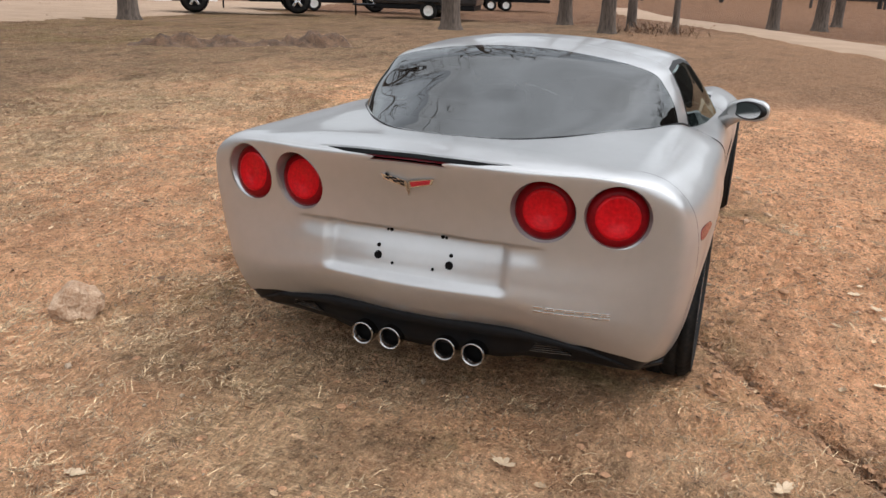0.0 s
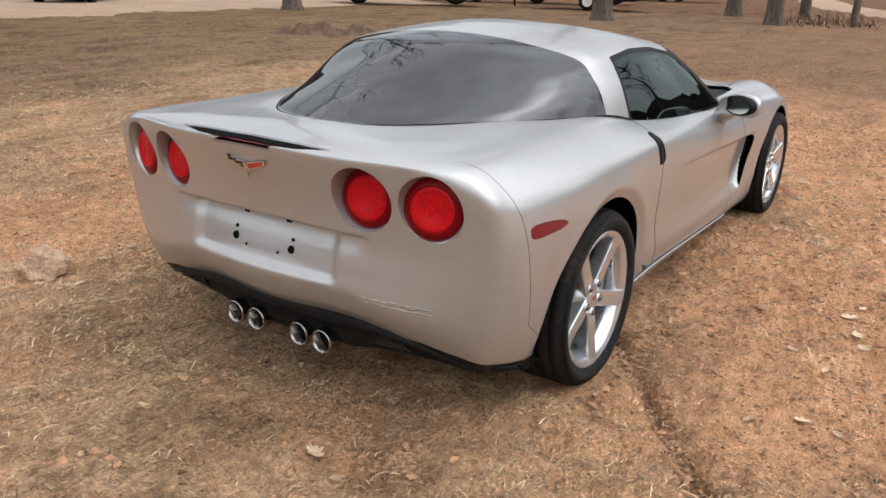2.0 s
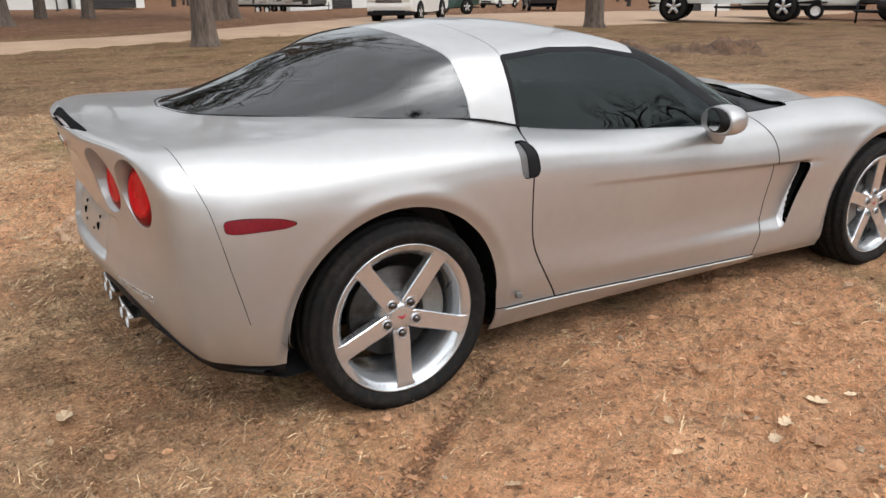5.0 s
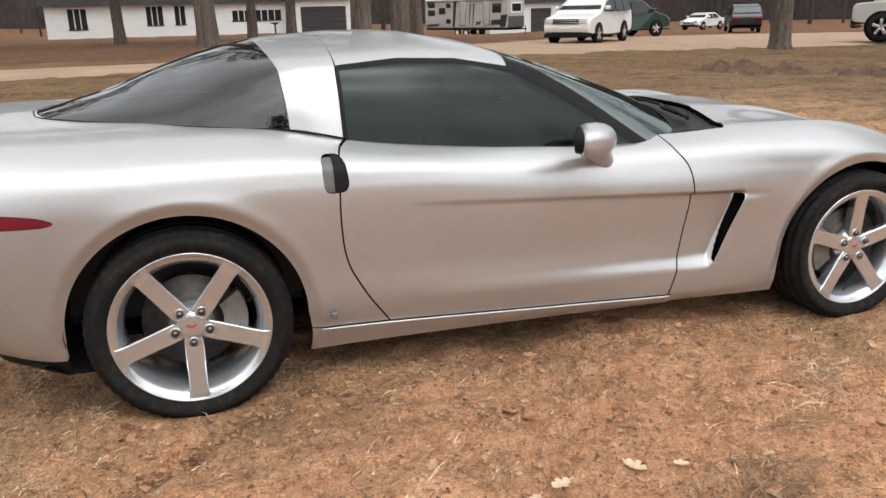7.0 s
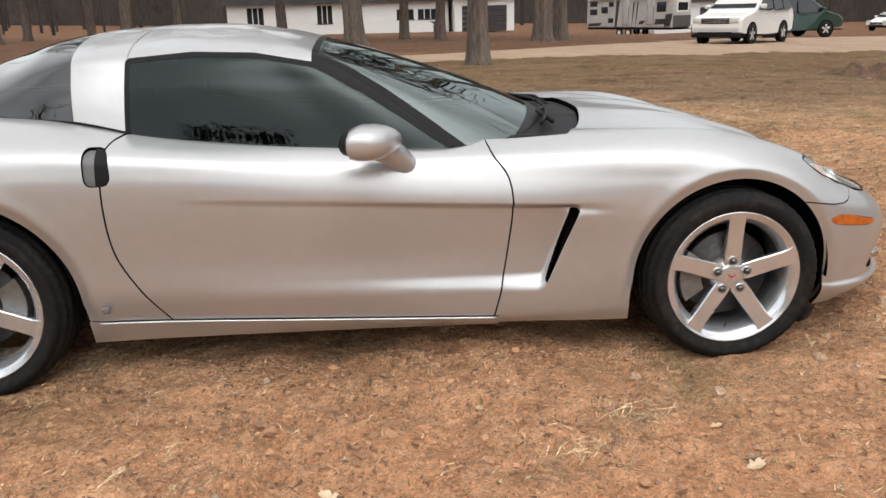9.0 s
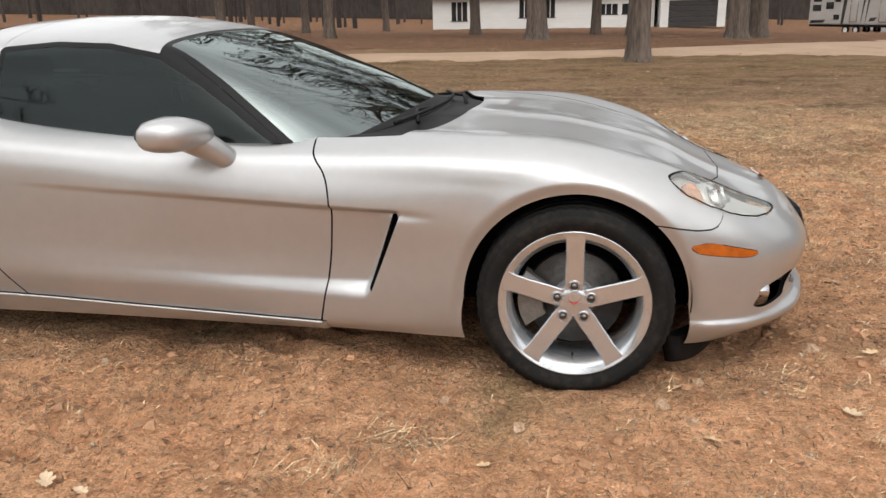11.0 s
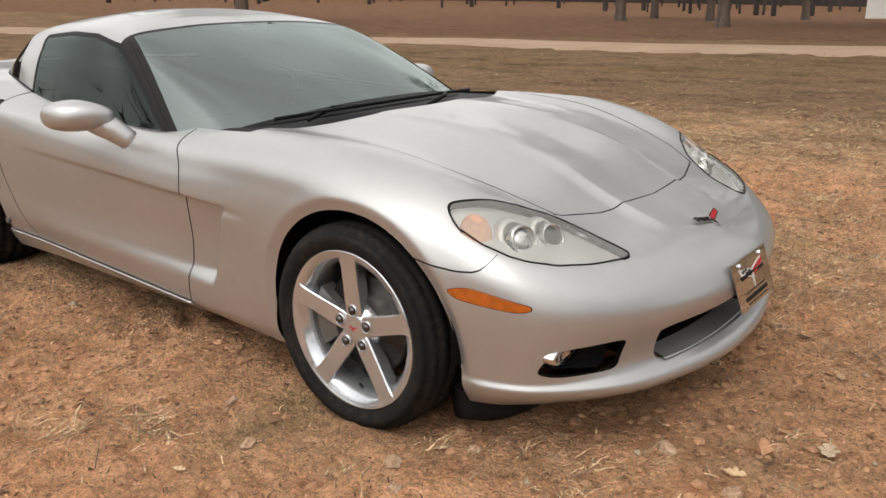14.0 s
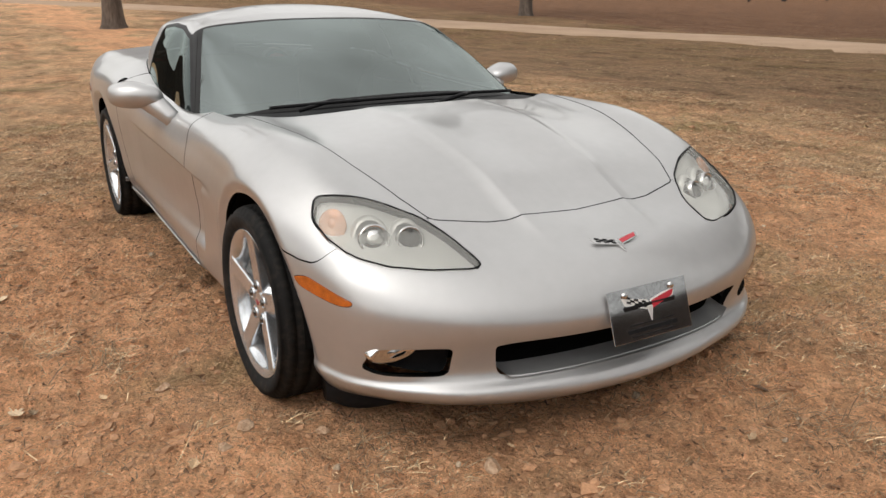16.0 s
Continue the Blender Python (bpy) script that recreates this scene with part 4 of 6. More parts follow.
box(bm, (.457, -.905, .309), (.479, -.8885, .331), .003)
part("sill_tag", bm, CUPTAG, car, "small square tag behind the door")
bm = bmesh.new()
for lo, hi in (((1.30, -.66, .5), (1.95, .66, .80)),):
    box(bm, lo, hi, .06)
part("dashboard", bm, LEATHER, car, "black dashboard")
bm = bmesh.new()
box(bm, (-.45, -.62, .30), (1.9, .62, .34), .01)
part("cabin_floor", bm, LEATHER, car)
for lo, hi, nm in (((-.5, -.60, .34), (.30, .60, .88), "cargo_deck"), ((-.45, -.66, .34), (1.85, -.60, .80), "door_card"), ((-.45, .60, .34), (1.85, .66, .80), "door_card")):
    bm = bmesh.new()
    box(bm, lo, hi, .01)
    part(nm, bm, LEATHER, car)
for s in (-1, 1):
    bm = bmesh.new()
    box(bm, (.62, s * .36 - .24, .36), (1.15, s * .36 + .24, .55), .06)
    box(bm, (.42, s * .36 - .23, .5), (.60, s * .36 + .23, .98), .07, None)
    box(bm, (.40, s * .36 - .12, .95), (.50, s * .36 + .12, 1.10), .04)
    part("seat", bm, LEATHER, car, "black bucket seat")
bm = bmesh.new()
lathe(bm, [(.185 + .014 * math.cos(a), .014 * math.sin(a)) for a in np.linspace(0, 2 * math.pi, 9)], 32, pose(1.22, .36, .80, 0, 22))
part("steering_wheel", bm, LEATHER, car)


# ---- ground ----
def value_noise(x, y, seed=0):
    """Smooth random heights between -1 and 1."""
    xi, yi = np.floor(x).astype(int), np.floor(y).astype(int)
    u, v = x - xi, y - yi
    u, v = u * u * (3 - 2 * u), v * v * (3 - 2 * v)
    def h(a, b):
        n = (a * 374761393 + b * 668265263 + seed * 69069) & 0x7FFFFFFF
        n = ((n ^ (n >> 13)) * 1274126177) & 0x7FFFFFFF
        return ((n ^ (n >> 16)) & 0xFFFF) / 32767.5 - 1
    return (h(xi, yi) * (1 - u) + h(xi + 1, yi) * u) * (1 - v) + (h(xi, yi + 1) * (1 - u) + h(xi + 1, yi + 1) * u) * v


def lie(x, y):
    """Height of the land without its fine lumps."""
    x, y = np.asarray(x, float), np.asarray(y, float)
    z = 0.028 + 0.028 * np.clip(y + 0.8, -3, 1.2) - 0.018 * np.clip(x - 8, 0, 60) - 0.014 * np.clip(y - 25, 0, 70) + 0.034 * np.clip(-x - 16, 0, 90)
    z -= 0.45 * np.exp(-(((x - 25) / 9) ** 2) - ((y - 69) / 12) ** 2) + 0.09 * np.exp(-(((x - 15) / 4.5) ** 2) - ((y - 26) / 3.2) ** 2)
    return z


def lumps(x, y):
    """Clods, ruts and hollows of the dirt."""
    near = 1 - smooth(np.hypot(x - 1.3, y), 7, 14)
    z = 0.022 * value_noise(x * 1.7, y * 1.7, 1) + 0.015 * value_noise(x * 5, y * 5, 2)
    rough = smooth(value_noise(x * 0.9, y * 0.9, 7), -0.3, 0.5)
    z += near * (0.4 + rough) * (0.015 * value_noise(x * 13, y * 13, 3) + 0.011 * np.abs(value_noise(x * 29, y * 29, 6)))
    rut = np.exp(-((((y + 1.115 - 0.76 * x) * 0.796 + 0.02 * value_noise(x * 6, y * 6, 61)) / 0.042) ** 2)) * smooth(x, -1.5, -1.1) * (1 - smooth(x, 0.3, 0.5))
    z -= near * rut * (0.058 + 0.012 * value_noise(x * 11, y * 11, 62))
    track = (np.abs(y + 0.785) < 0.135) * smooth(x, -2.2, -1.2) * (1 - smooth(x, -0.4, -0.3))
    z -= near * track * (0.008 - 0.006 * np.cos((y + 0.785) * 2 * np.pi / 0.058))
    along, across = (1.6 - x) * 0.61 + (-0.70 - y) * 0.79, (1.6 - x) * 0.79 - (-0.70 - y) * 0.61
    tread = (1 - smooth(np.abs(across + 0.03 * value_noise(along * 4, along * 0, 71)), 0.09, 0.16)) * smooth(along, -0.5, -0.3) * (1 - smooth(along, 1.5, 2.0))
    phase = (along + 0.10 * np.abs(across)) / 0.135 + 0.3 * value_noise(x * 3, y * 3, 72)
    saw = phase - np.floor(phase)
    z += near * tread * (0.042 * smooth(saw, 0.0, 0.75) * (1 - smooth(saw, 0.8, 1.0)) - 0.018)
    press = sum(np.exp(-(((x - a) / 0.22) ** 2 + ((y - b) / 0.17) ** 2)) for a in (0, 2.685) for b in (-0.79, 0.79))
    return z * (1 - 0.8 * np.clip(press, 0, 1)) - 0.012 * press


def surface(x, y):
    return lie(x, y) + lumps(x, y)


def ground_material():
    """Reddish dirt, straw and leaf litter, changing over patches and towards the woods."""
    m = bpy.data.materials.new("dirt_and_litter")
    m.use_nodes = True
    n, l = m.node_tree.nodes, m.node_tree.links
    b = n["Principled BSDF"]
    b.inputs["Roughness"].default_value = 0.95
    b.inputs["Specular IOR Level"].default_value = 0.15
    co = n.new("ShaderNodeTexCoord")
    def tex(scale, detail=6, rough=0.6, stretch=None, dist=0.0):
        t = n.new("ShaderNodeTexNoise")
        t.inputs["Scale"].default_value, t.inputs["Detail"].default_value, t.inputs["Roughness"].default_value, t.inputs["Distortion"].default_value = scale, detail, rough, dist
        if stretch:
            mp = n.new("ShaderNodeMapping")
            mp.inputs["Scale"].default_value, mp.inputs["Rotation"].default_value = stretch[:3], (0, 0, stretch[3])
            l.new(co.outputs["Object"], mp.inputs[0]), l.new(mp.outputs[0], t.inputs["Vector"])
        else:
            l.new(co.outputs["Object"], t.inputs["Vector"])
        return t.outputs[0]
    def ramp(src, *stops):
        r = n.new("ShaderNodeValToRGB")
        e = r.color_ramp.elements
        while len(e) < len(stops):
            e.new(0.5)
        for k, (p, c) in enumerate(stops):
            e[k].position, e[k].color = p, (*c, 1) if len(c) == 3 else (c[0], c[0], c[0], 1)
        l.new(src, r.inputs[0])
        return r.outputs[0]
    def mix(f, a, c):
        x = n.new("ShaderNodeMix")
        x.data_type = "RGBA"
        l.new(f, x.inputs["Factor"]), l.new(a, x.inputs["A"]), l.new(c, x.inputs["B"])
        return x.outputs["Result"]
    def math_(op, a, c):
        x = n.new("ShaderNodeMath")
        x.operation = op
        for k, v in enumerate((a, c)):
            if isinstance(v, (int, float)):
                x.inputs[k].default_value = v
            else:
                l.new(v, x.inputs[k])
        return x.outputs[0]
    dirt = ramp(tex(3.2), (0.3, (0.320, 0.152, 0.073)), (0.5, (0.498, 0.259, 0.130)), (0.72, (0.665, 0.386, 0.212)))
    grain = ramp(tex(55, 4, 0.75), (0.36, (0.072, 0.035, 0.017)), (0.46, (0.428, 0.226, 0.113)), (0.62, (0.759, 0.475, 0.260)))
    dirt = mix(ramp(tex(9, 3), (0.38, (0.25,)), (0.58, (0.95,))), dirt, grain)
    straw = ramp(tex(70, 5, 0.7, (1, 0.22, 1, 0.5)), (0.36, (0.110, 0.070, 0.038)), (0.49, (0.380, 0.245, 0.130)), (0.64, (0.700, 0.500, 0.300)))
    straw2 = ramp(tex(85, 5, 0.7, (0.2, 1, 1, 0.9)), (0.36, (0.120, 0.074, 0.040)), (0.5, (0.390, 0.248, 0.130)), (0.65, (0.660, 0.465, 0.270)))
    straw = mix(ramp(tex(14, 2), (0.45, (0,)), (0.55, (1,))), straw, straw2)
    dirt = mix(ramp(tex(1.6, 5, 0.7), (0.42, (0,)), (0.58, (0.75,))), dirt, ramp(tex(24, 4, 0.7), (0.36, (0.403, 0.222, 0.116)), (0.6, (0.700, 0.443, 0.258))))
    sep = n.new("ShaderNodeSeparateXYZ")
    l.new(co.outputs["Object"], sep.inputs[0])
    wob = math_("MULTIPLY", math_("SUBTRACT", tex(0.5, 4), 0.5), 5.0)
    def beyond(axis, at, width):
        r = n.new("ShaderNodeMapRange")
        r.interpolation_type = "SMOOTHSTEP"
        r.inputs["From Min"].default_value, r.inputs["From Max"].default_value = at, at + width
        l.new(math_("ADD", sep.outputs[axis], wob), r.inputs[0])
        return r.outputs[0]
    bare = math_("MULTIPLY", beyond(0, -1.2, 1.8), math_("SUBTRACT", 1.0, beyond(1, -1.0, 1.2)))
    bare = math_("MAXIMUM", bare, math_("MULTIPLY", math_("MULTIPLY", beyond(0, 2.6, 1.4), math_("SUBTRACT", 1.0, beyond(1, 1.6, 1.6))), 0.8))
    lane = math_("MULTIPLY", beyond(1, 0.9, 0.8), math_("SUBTRACT", 1.0, beyond(1, 3.0, 0.9)))
    bare = math_("MAXIMUM", bare, math_("MULTIPLY", lane, 0.8))
    red = ramp(tex(11, 6, 0.72), (0.30, (0.34, 0.150, 0.070)), (0.46, (0.60, 0.298, 0.148)), (0.66, (0.74, 0.412, 0.224)))
    strewn = ramp(tex(0.85, 5, 0.65), (0.42, (0.0,)), (0.60, (0.75,)))
    near = mix(math_("MULTIPLY", strewn, math_("SUBTRACT", 1.0, math_("MULTIPLY", bare, 0.75))), dirt, straw)
    near = mix(math_("MULTIPLY", bare, ramp(tex(5, 5, 0.7), (0.34, (0.55,)), (0.50, (0.96,)))), near, red)
    dark = ramp(tex(30, 5, 0.8), (0.40, (0.058, 0.032, 0.016)), (0.60, (0.223, 0.123, 0.060)))
    near = mix(math_("MULTIPLY", ramp(tex(2.3, 6, 0.75), (0.53, (0,)), (0.66, (0.52,))), math_("SUBTRACT", 1.0, math_("MULTIPLY", bare, 0.8))), near, dark)
    # dark bands along x paint the shadow of wheel ruts into the soil
    rut_shade = ramp(tex(1.5, 5, 0.7, (0.22, 1, 1, 0.1)), (0.52, (0,)), (0.62, (0.3,)))
    near = mix(math_("MULTIPLY", rut_shade, math_("SUBTRACT", 1.0, math_("MULTIPLY", bare, 0.6))), near, dark)
    pale = ramp(tex(1.3, 5, 0.7, (0.2, 1, 1, 0.14)), (0.56, (0,)), (0.66, (0.6,)))
    near = mix(pale, near, red)
    olive = ramp(tex(46, 6, 0.75), (0.36, (0.085, 0.066, 0.024)), (0.52, (0.255, 0.196, 0.082)), (0.66, (0.470, 0.365, 0.185)))
    tufty = math_("MULTIPLY", ramp(tex(1.05, 6, 0.72, (1, 0.6, 1, 0.8)), (0.53, (0,)), (0.64, (0.62,))), math_("SUBTRACT", 1.0, math_("MULTIPLY", bare, 0.9)))
    near = mix(tufty, near, olive)
    grass = ramp(tex(38, 6, 0.75), (0.32, (0.064, 0.043, 0.018)), (0.5, (0.168, 0.108, 0.043)), (0.68, (0.285, 0.192, 0.088)))
    litter = ramp(tex(16, 6, 0.75), (0.32, (0.048, 0.023, 0.012)), (0.5, (0.160, 0.080, 0.042)), (0.68, (0.273, 0.155, 0.088)))
    dull = ramp(tex(22, 6, 0.75), (0.34, (0.042, 0.024, 0.013)), (0.5, (0.160, 0.094, 0.052)), (0.66, (0.270, 0.178, 0.104)))
    near = mix(math_("MULTIPLY", math_("MAXIMUM", beyond(0, 5.5, 4.0), beyond(1, 4.5, 3.0)), 0.78), near, dull)
    green = math_("MULTIPLY", beyond(1, 8.5, 3.0), ramp(tex(0.35, 3), (0.38, (0.15,)), (0.6, (0.8,))))
    a = mix(green, near, mix(ramp(tex(1.1, 4), (0.42, (0,)), (0.6, (0.8,))), grass, litter))
    a = mix(beyond(1, 20.5, 2.0), a, litter)
    a = mix(beyond(0, 26, 6.0), a, litter)
    shade = n.new("ShaderNodeHueSaturation")
    broad = ramp(tex(1.7, 7, 0.72, (0.4, 1, 1, 0.25)), (0.36, (0.60,)), (0.50, (1.0,)), (0.64, (1.12,)))
    small = ramp(tex(7.5, 7, 0.8), (0.36, (0.56,)), (0.48, (0.97,)), (0.64, (1.10,)))
    speck = ramp(tex(95, 3, 0.6), (0.33, (0.50,)), (0.43, (1.0,)))
    fleck = ramp(tex(120, 3, 0.6), (0.57, (0.0,)), (0.65, (0.42,)))
    even = math_("MULTIPLY", broad, small)
    even = math_("ADD", even, math_("MULTIPLY", math_("SUBTRACT", 0.98, even), math_("MULTIPLY", bare, 0.52)))
    # same noise as the bump: shade of its hollows put into the colour
    hollow_shade = ramp(tex(42, 6, 0.7), (0.36, (0.72,)), (0.49, (1.0,)), (0.62, (1.10,)))
    speck = math_("MULTIPLY", speck, hollow_shade)
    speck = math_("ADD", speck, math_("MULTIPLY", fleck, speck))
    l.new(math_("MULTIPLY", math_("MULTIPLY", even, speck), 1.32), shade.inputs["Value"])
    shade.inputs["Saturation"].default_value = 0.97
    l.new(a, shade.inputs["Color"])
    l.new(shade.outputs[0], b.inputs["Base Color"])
    bp = n.new("ShaderNodeBump")
    bp.inputs["Strength"].default_value, bp.inputs["Distance"].default_value = 1.0, 0.05
    l.new(math_("ADD", math_("MULTIPLY", tex(12, 5, 0.6), 2.2), math_("ADD", tex(42, 6, 0.7), math_("MULTIPLY", tex(120, 3, 0.7), 0.5))), bp.inputs["Height"]), l.new(bp.outputs[0], b.inputs["Normal"])
    return m


def lines(lo, hi, a, b, fine, coarse_n):
    """Grid lines: fine between a and b, ever wider out to lo and hi."""
    mid = np.arange(a, b, fine)
    up = b + (hi - b) * np.linspace(0, 1, coarse_n) ** 2.6
    dn = a - (a - lo) * np.linspace(0, 1, coarse_n)[:0:-1] ** 2.6
    return np.r_[dn, mid, up]


GX, GY = lines(-420, 420, -3.6, 6.4, 0.026, 90), lines(-420, 420, -3.4, 4.2, 0.026, 100)
GX, GY = np.unique(np.r_[GX, np.arange(6.5, 17, 0.13)]), np.unique(np.r_[GY, np.arange(4.3, 14, 0.13)])
X, Y = np.meshgrid(GX, GY, indexing="ij")
Z = surface(X, Y)
idx = np.arange(X.size).reshape(X.shape)
F = np.stack([idx[:-1, :-1], idx[1:, :-1], idx[1:, 1:], idx[:-1, 1:]], -1).reshape(-1, 4)
me = bpy.data.meshes.new("ground")
me.from_pydata(np.stack([X, Y, Z], -1).reshape(-1, 3).tolist(), [], F.tolist())
me.update()
me.shade_smooth()
me.materials.append(ground_material())
tagged(new("ground", me), "dry reddish dirt with straw, clods and leaf litter", "ground", kind="structure")

ROADDIRT = material("packed_road_dirt", (0.38, 0.262, 0.172), 0.95, 0, 0.8, 0.25, 0.01, second=(0.27, 0.175, 0.11), fine=25)


def ribbon(name, centre, label):
    """A packed track laid over the land: (x, y, half width) along its middle."""
    c = np.array(centre, float)
    k = np.r_[0, np.cumsum(np.hypot(*np.diff(c[:, :2], axis=0).T))]
    p = spline(c, k, np.linspace(0, k[-1], 160))
    d = np.gradient(p[:, :2], axis=0)
    nrm = np.stack([-d[:, 1], d[:, 0]], -1) / np.linalg.norm(d, axis=1)[:, None]
    bm = bmesh.new()
    rows = []
    for i in range(len(p)):
        row = []
        for t in np.linspace(-1, 1, 9):
            hw = p[i, 2] * (1 + 0.12 * float(value_noise(np.array(i * .4), np.array(t * 3 + 5.), 9)))
            q = p[i, :2] + nrm[i] * t * hw
            row.append(bm.verts.new((q[0], q[1], float(lie(q[0], q[1])) + 0.03 - 0.05 * (abs(t) == 1))))
        rows.append(row)
    for a, b in zip(rows, rows[1:]):
        for j in range(8):
            bm.faces.new((a[j], b[j], b[j + 1], a[j + 1]))
    tagged(part(name, bm, ROADDIRT), label, "dirt road", kind="structure")


ribbon("road", [(-120, -34, 2.4), (-60, -7, 2.2), (-40, 6.5, 2.1), (-25, 14.0, 2.0), (-14, 18.2, 1.9), (-3, 17.4, 1.9), (5, 19.0, 2.0), (11, 21.4, 4.2), (18, 24.5, 7.5), (28, 27.5, 8.5), (45, 32, 7)], "pale packed dirt driveway crossing the yard")
ribbon("path", [(10, -14, 1.6), (17, -7.6, 1.7), (24, -4.3, 2.0), (33, -0.4, 1.8), (44, 4.4, 1.6), (70, 11, 1.6)], "pale dirt path running to the woods")


# ---- trees and woods ----
BARK = material("grey_brown_bark", (0.15, 0.115, 0.09), 0.95, 0, 3, 0.5, 0.03, second=(0.05, 0.037, 0.029), stretch=(1, 1, 0.16), fine=22)
TWIG = material("bare_twigs", (0.12, 0.09, 0.07), 0.9, 0, 4, 0.4)
NEEDLE = material("dark_needles", (0.035, 0.05, 0.02), 0.8, 0, 6, 0.5, island=0.4)


def limb(bm, rng, p, d, length, r, level, tips):
    """A crooked branch that forks into thinner ones."""
    pts, rad, n = [p.copy()], [r], 5
    for k in range(n):
        d = (d + Vector((rng.uniform(-.22, .22), rng.uniform(-.22, .22), rng.uniform(-.08, .2)))).normalized()
        p = p + d * length / n
        pts.append(p.copy())
        rad.append(r * (1 - .75 * (k + 1) / n))
    tube(bm, pts, rad, 6 if level > 1 else 4, False)
    if level:
        for k in range(2, n + 1):
            for _ in range(2 if level > 1 else 1 + (k % 2)):
                side = Vector((rng.uniform(-1, 1), rng.uniform(-1, 1), rng.uniform(-.1, .7))).normalized()
                limb(bm, rng, pts[k], (d * .5 + side * .8).normalized(), length * rng.uniform(.4, .62), rad[k] * .75 + .004, level - 1, tips)
    else:
        tips.append(pts[-1])


def tree(x, y, r, height, seed, group="yard trees", first=.38, kind="bare"):
    """A yard tree: flared tapered trunk, limbs, crown."""
    rng = random.Random(seed)
    t = new("tree")
    t.matrix_basis = pose(x, y, float(lie(x, y)) - .05)
    tagged(t, {"bare": "tall bare tree with grey-brown furrowed bark", "pine": "dark evergreen tree with drooping needle clumps"}[kind], "tree", group)
    bm = bmesh.new()
    seg, rings = 18, []
    lean = (rng.uniform(-.03, .03), rng.uniform(-.03, .03))
    hs = list(np.linspace(0, 1.2, 7)) + list(np.linspace(1.6, height * .8, 12))
    for h in hs:
        f = h / height
        rr = r * (1 - .8 * f) * (1 + .32 * math.exp(-h / .2))
        ring = []
        for k in range(seg):
            a = 2 * math.pi * k / seg
            q = rr * (1 + .07 * math.sin(5 * a + seed) + .05 * math.sin(9 * a + 2.3 * h + seed) + .12 * math.exp(-h / .2) * max(0, math.sin(4 * a + seed)))
            ring.append(bm.verts.new((lean[0] * h + .05 * math.sin(h * .9 + seed) * f * 4 + q * math.cos(a), lean[1] * h + q * math.sin(a), h)))
        rings.append(ring)
    for a, b in zip(rings, rings[1:]):
        for k in range(seg):
            bm.faces.new((a[k], a[(k + 1) % seg], b[(k + 1) % seg], b[k]))
    part("trunk", bm, BARK, t)
    bm, tips = bmesh.new(), []
    for k in range(9):
        h = height * (first + (.78 - first) * k / 8)
        a = k * 2.4 + seed
        limb(bm, rng, Vector((lean[0] * h, lean[1] * h, h)), Vector((math.cos(a), math.sin(a), .55)).normalized(), height * rng.uniform(.2, .32), r * .32, 2, tips)
    part("branches", bm, TWIG, t, "crown of bare crooked branches")
    if kind == "pine":
        bm = bmesh.new()
        for p in tips:
            for _ in range(8):
                c = p + Vector((rng.gauss(0, .4), rng.gauss(0, .4), rng.gauss(-.1, .3)))
                u = Vector((rng.uniform(-1, 1), rng.uniform(-1, 1), rng.uniform(-.6, .3))).normalized()
                v = u.cross(Vector((0, 0, 1))).normalized() * rng.uniform(.05, .11)
                q = u * rng.uniform(.2, .4)
                bm.faces.new([bm.verts.new(c + o) for o in (-q, v, q, -v)])
        part("needles", bm, NEEDLE, t, "dark green needle clumps", False)
    return t


for i, (x, y, r, h) in enumerate([(3.9, 15.2, .25, 15), (17.0, 17.2, .29, 16), (21.0, 8.2, .30, 15), (.8, 30.4, .42, 17), (8.4, 29.6, .40, 16), (9.6, 31.6, .34, 15),
                                  (29.3, 6.5, .27, 13), (23.7, 3.8, .25, 12), (26.0, 3.4, .17, 10), (25.8, 1.9, .11, 9), (-3.4, 43.5, .30, 15), (3.3, 41, .26, 13), (5.0, 38.0, .26, 13),
                                  (-10, 37, .30, 14), (-20.6, 47.5, .34, 15), (-22.5, 57, .3, 14), (-17.8, 56, .3, 14), (-14.0, 66, .3, 15),
                                  (36, -1.2, .24, 13), (38, -3.2, .30, 14), (47, -4.5, .26, 13), (30, 12.5, .2, 12)]):
    tall = (x, y) in ((.8, 30.4), (8.4, 29.6), (-3.4, 43.5), (3.3, 41), (-10, 37), (-20.6, 47.5), (-17.8, 56), (5.0, 38.0))
    tree(x, y, r, h * (1.35 if tall else 1.15), 11 + i, kind="pine" if tall else "bare")
for i, (x, y, r, h, k) in enumerate([(-17, -13, .30, 14, "bare"), (-5, -26, .33, 15, "pine"), (8, -25, .3, 14, "bare"), (18, -17, .28, 13, "bare"), (-24, 3, .32, 15, "bare"),
                                     (-27, 22, .3, 14, "pine"), (30, -14, .3, 15, "bare")]):
    tree(x, y, r, h, 60 + i, "trees behind the camera", .3, k)


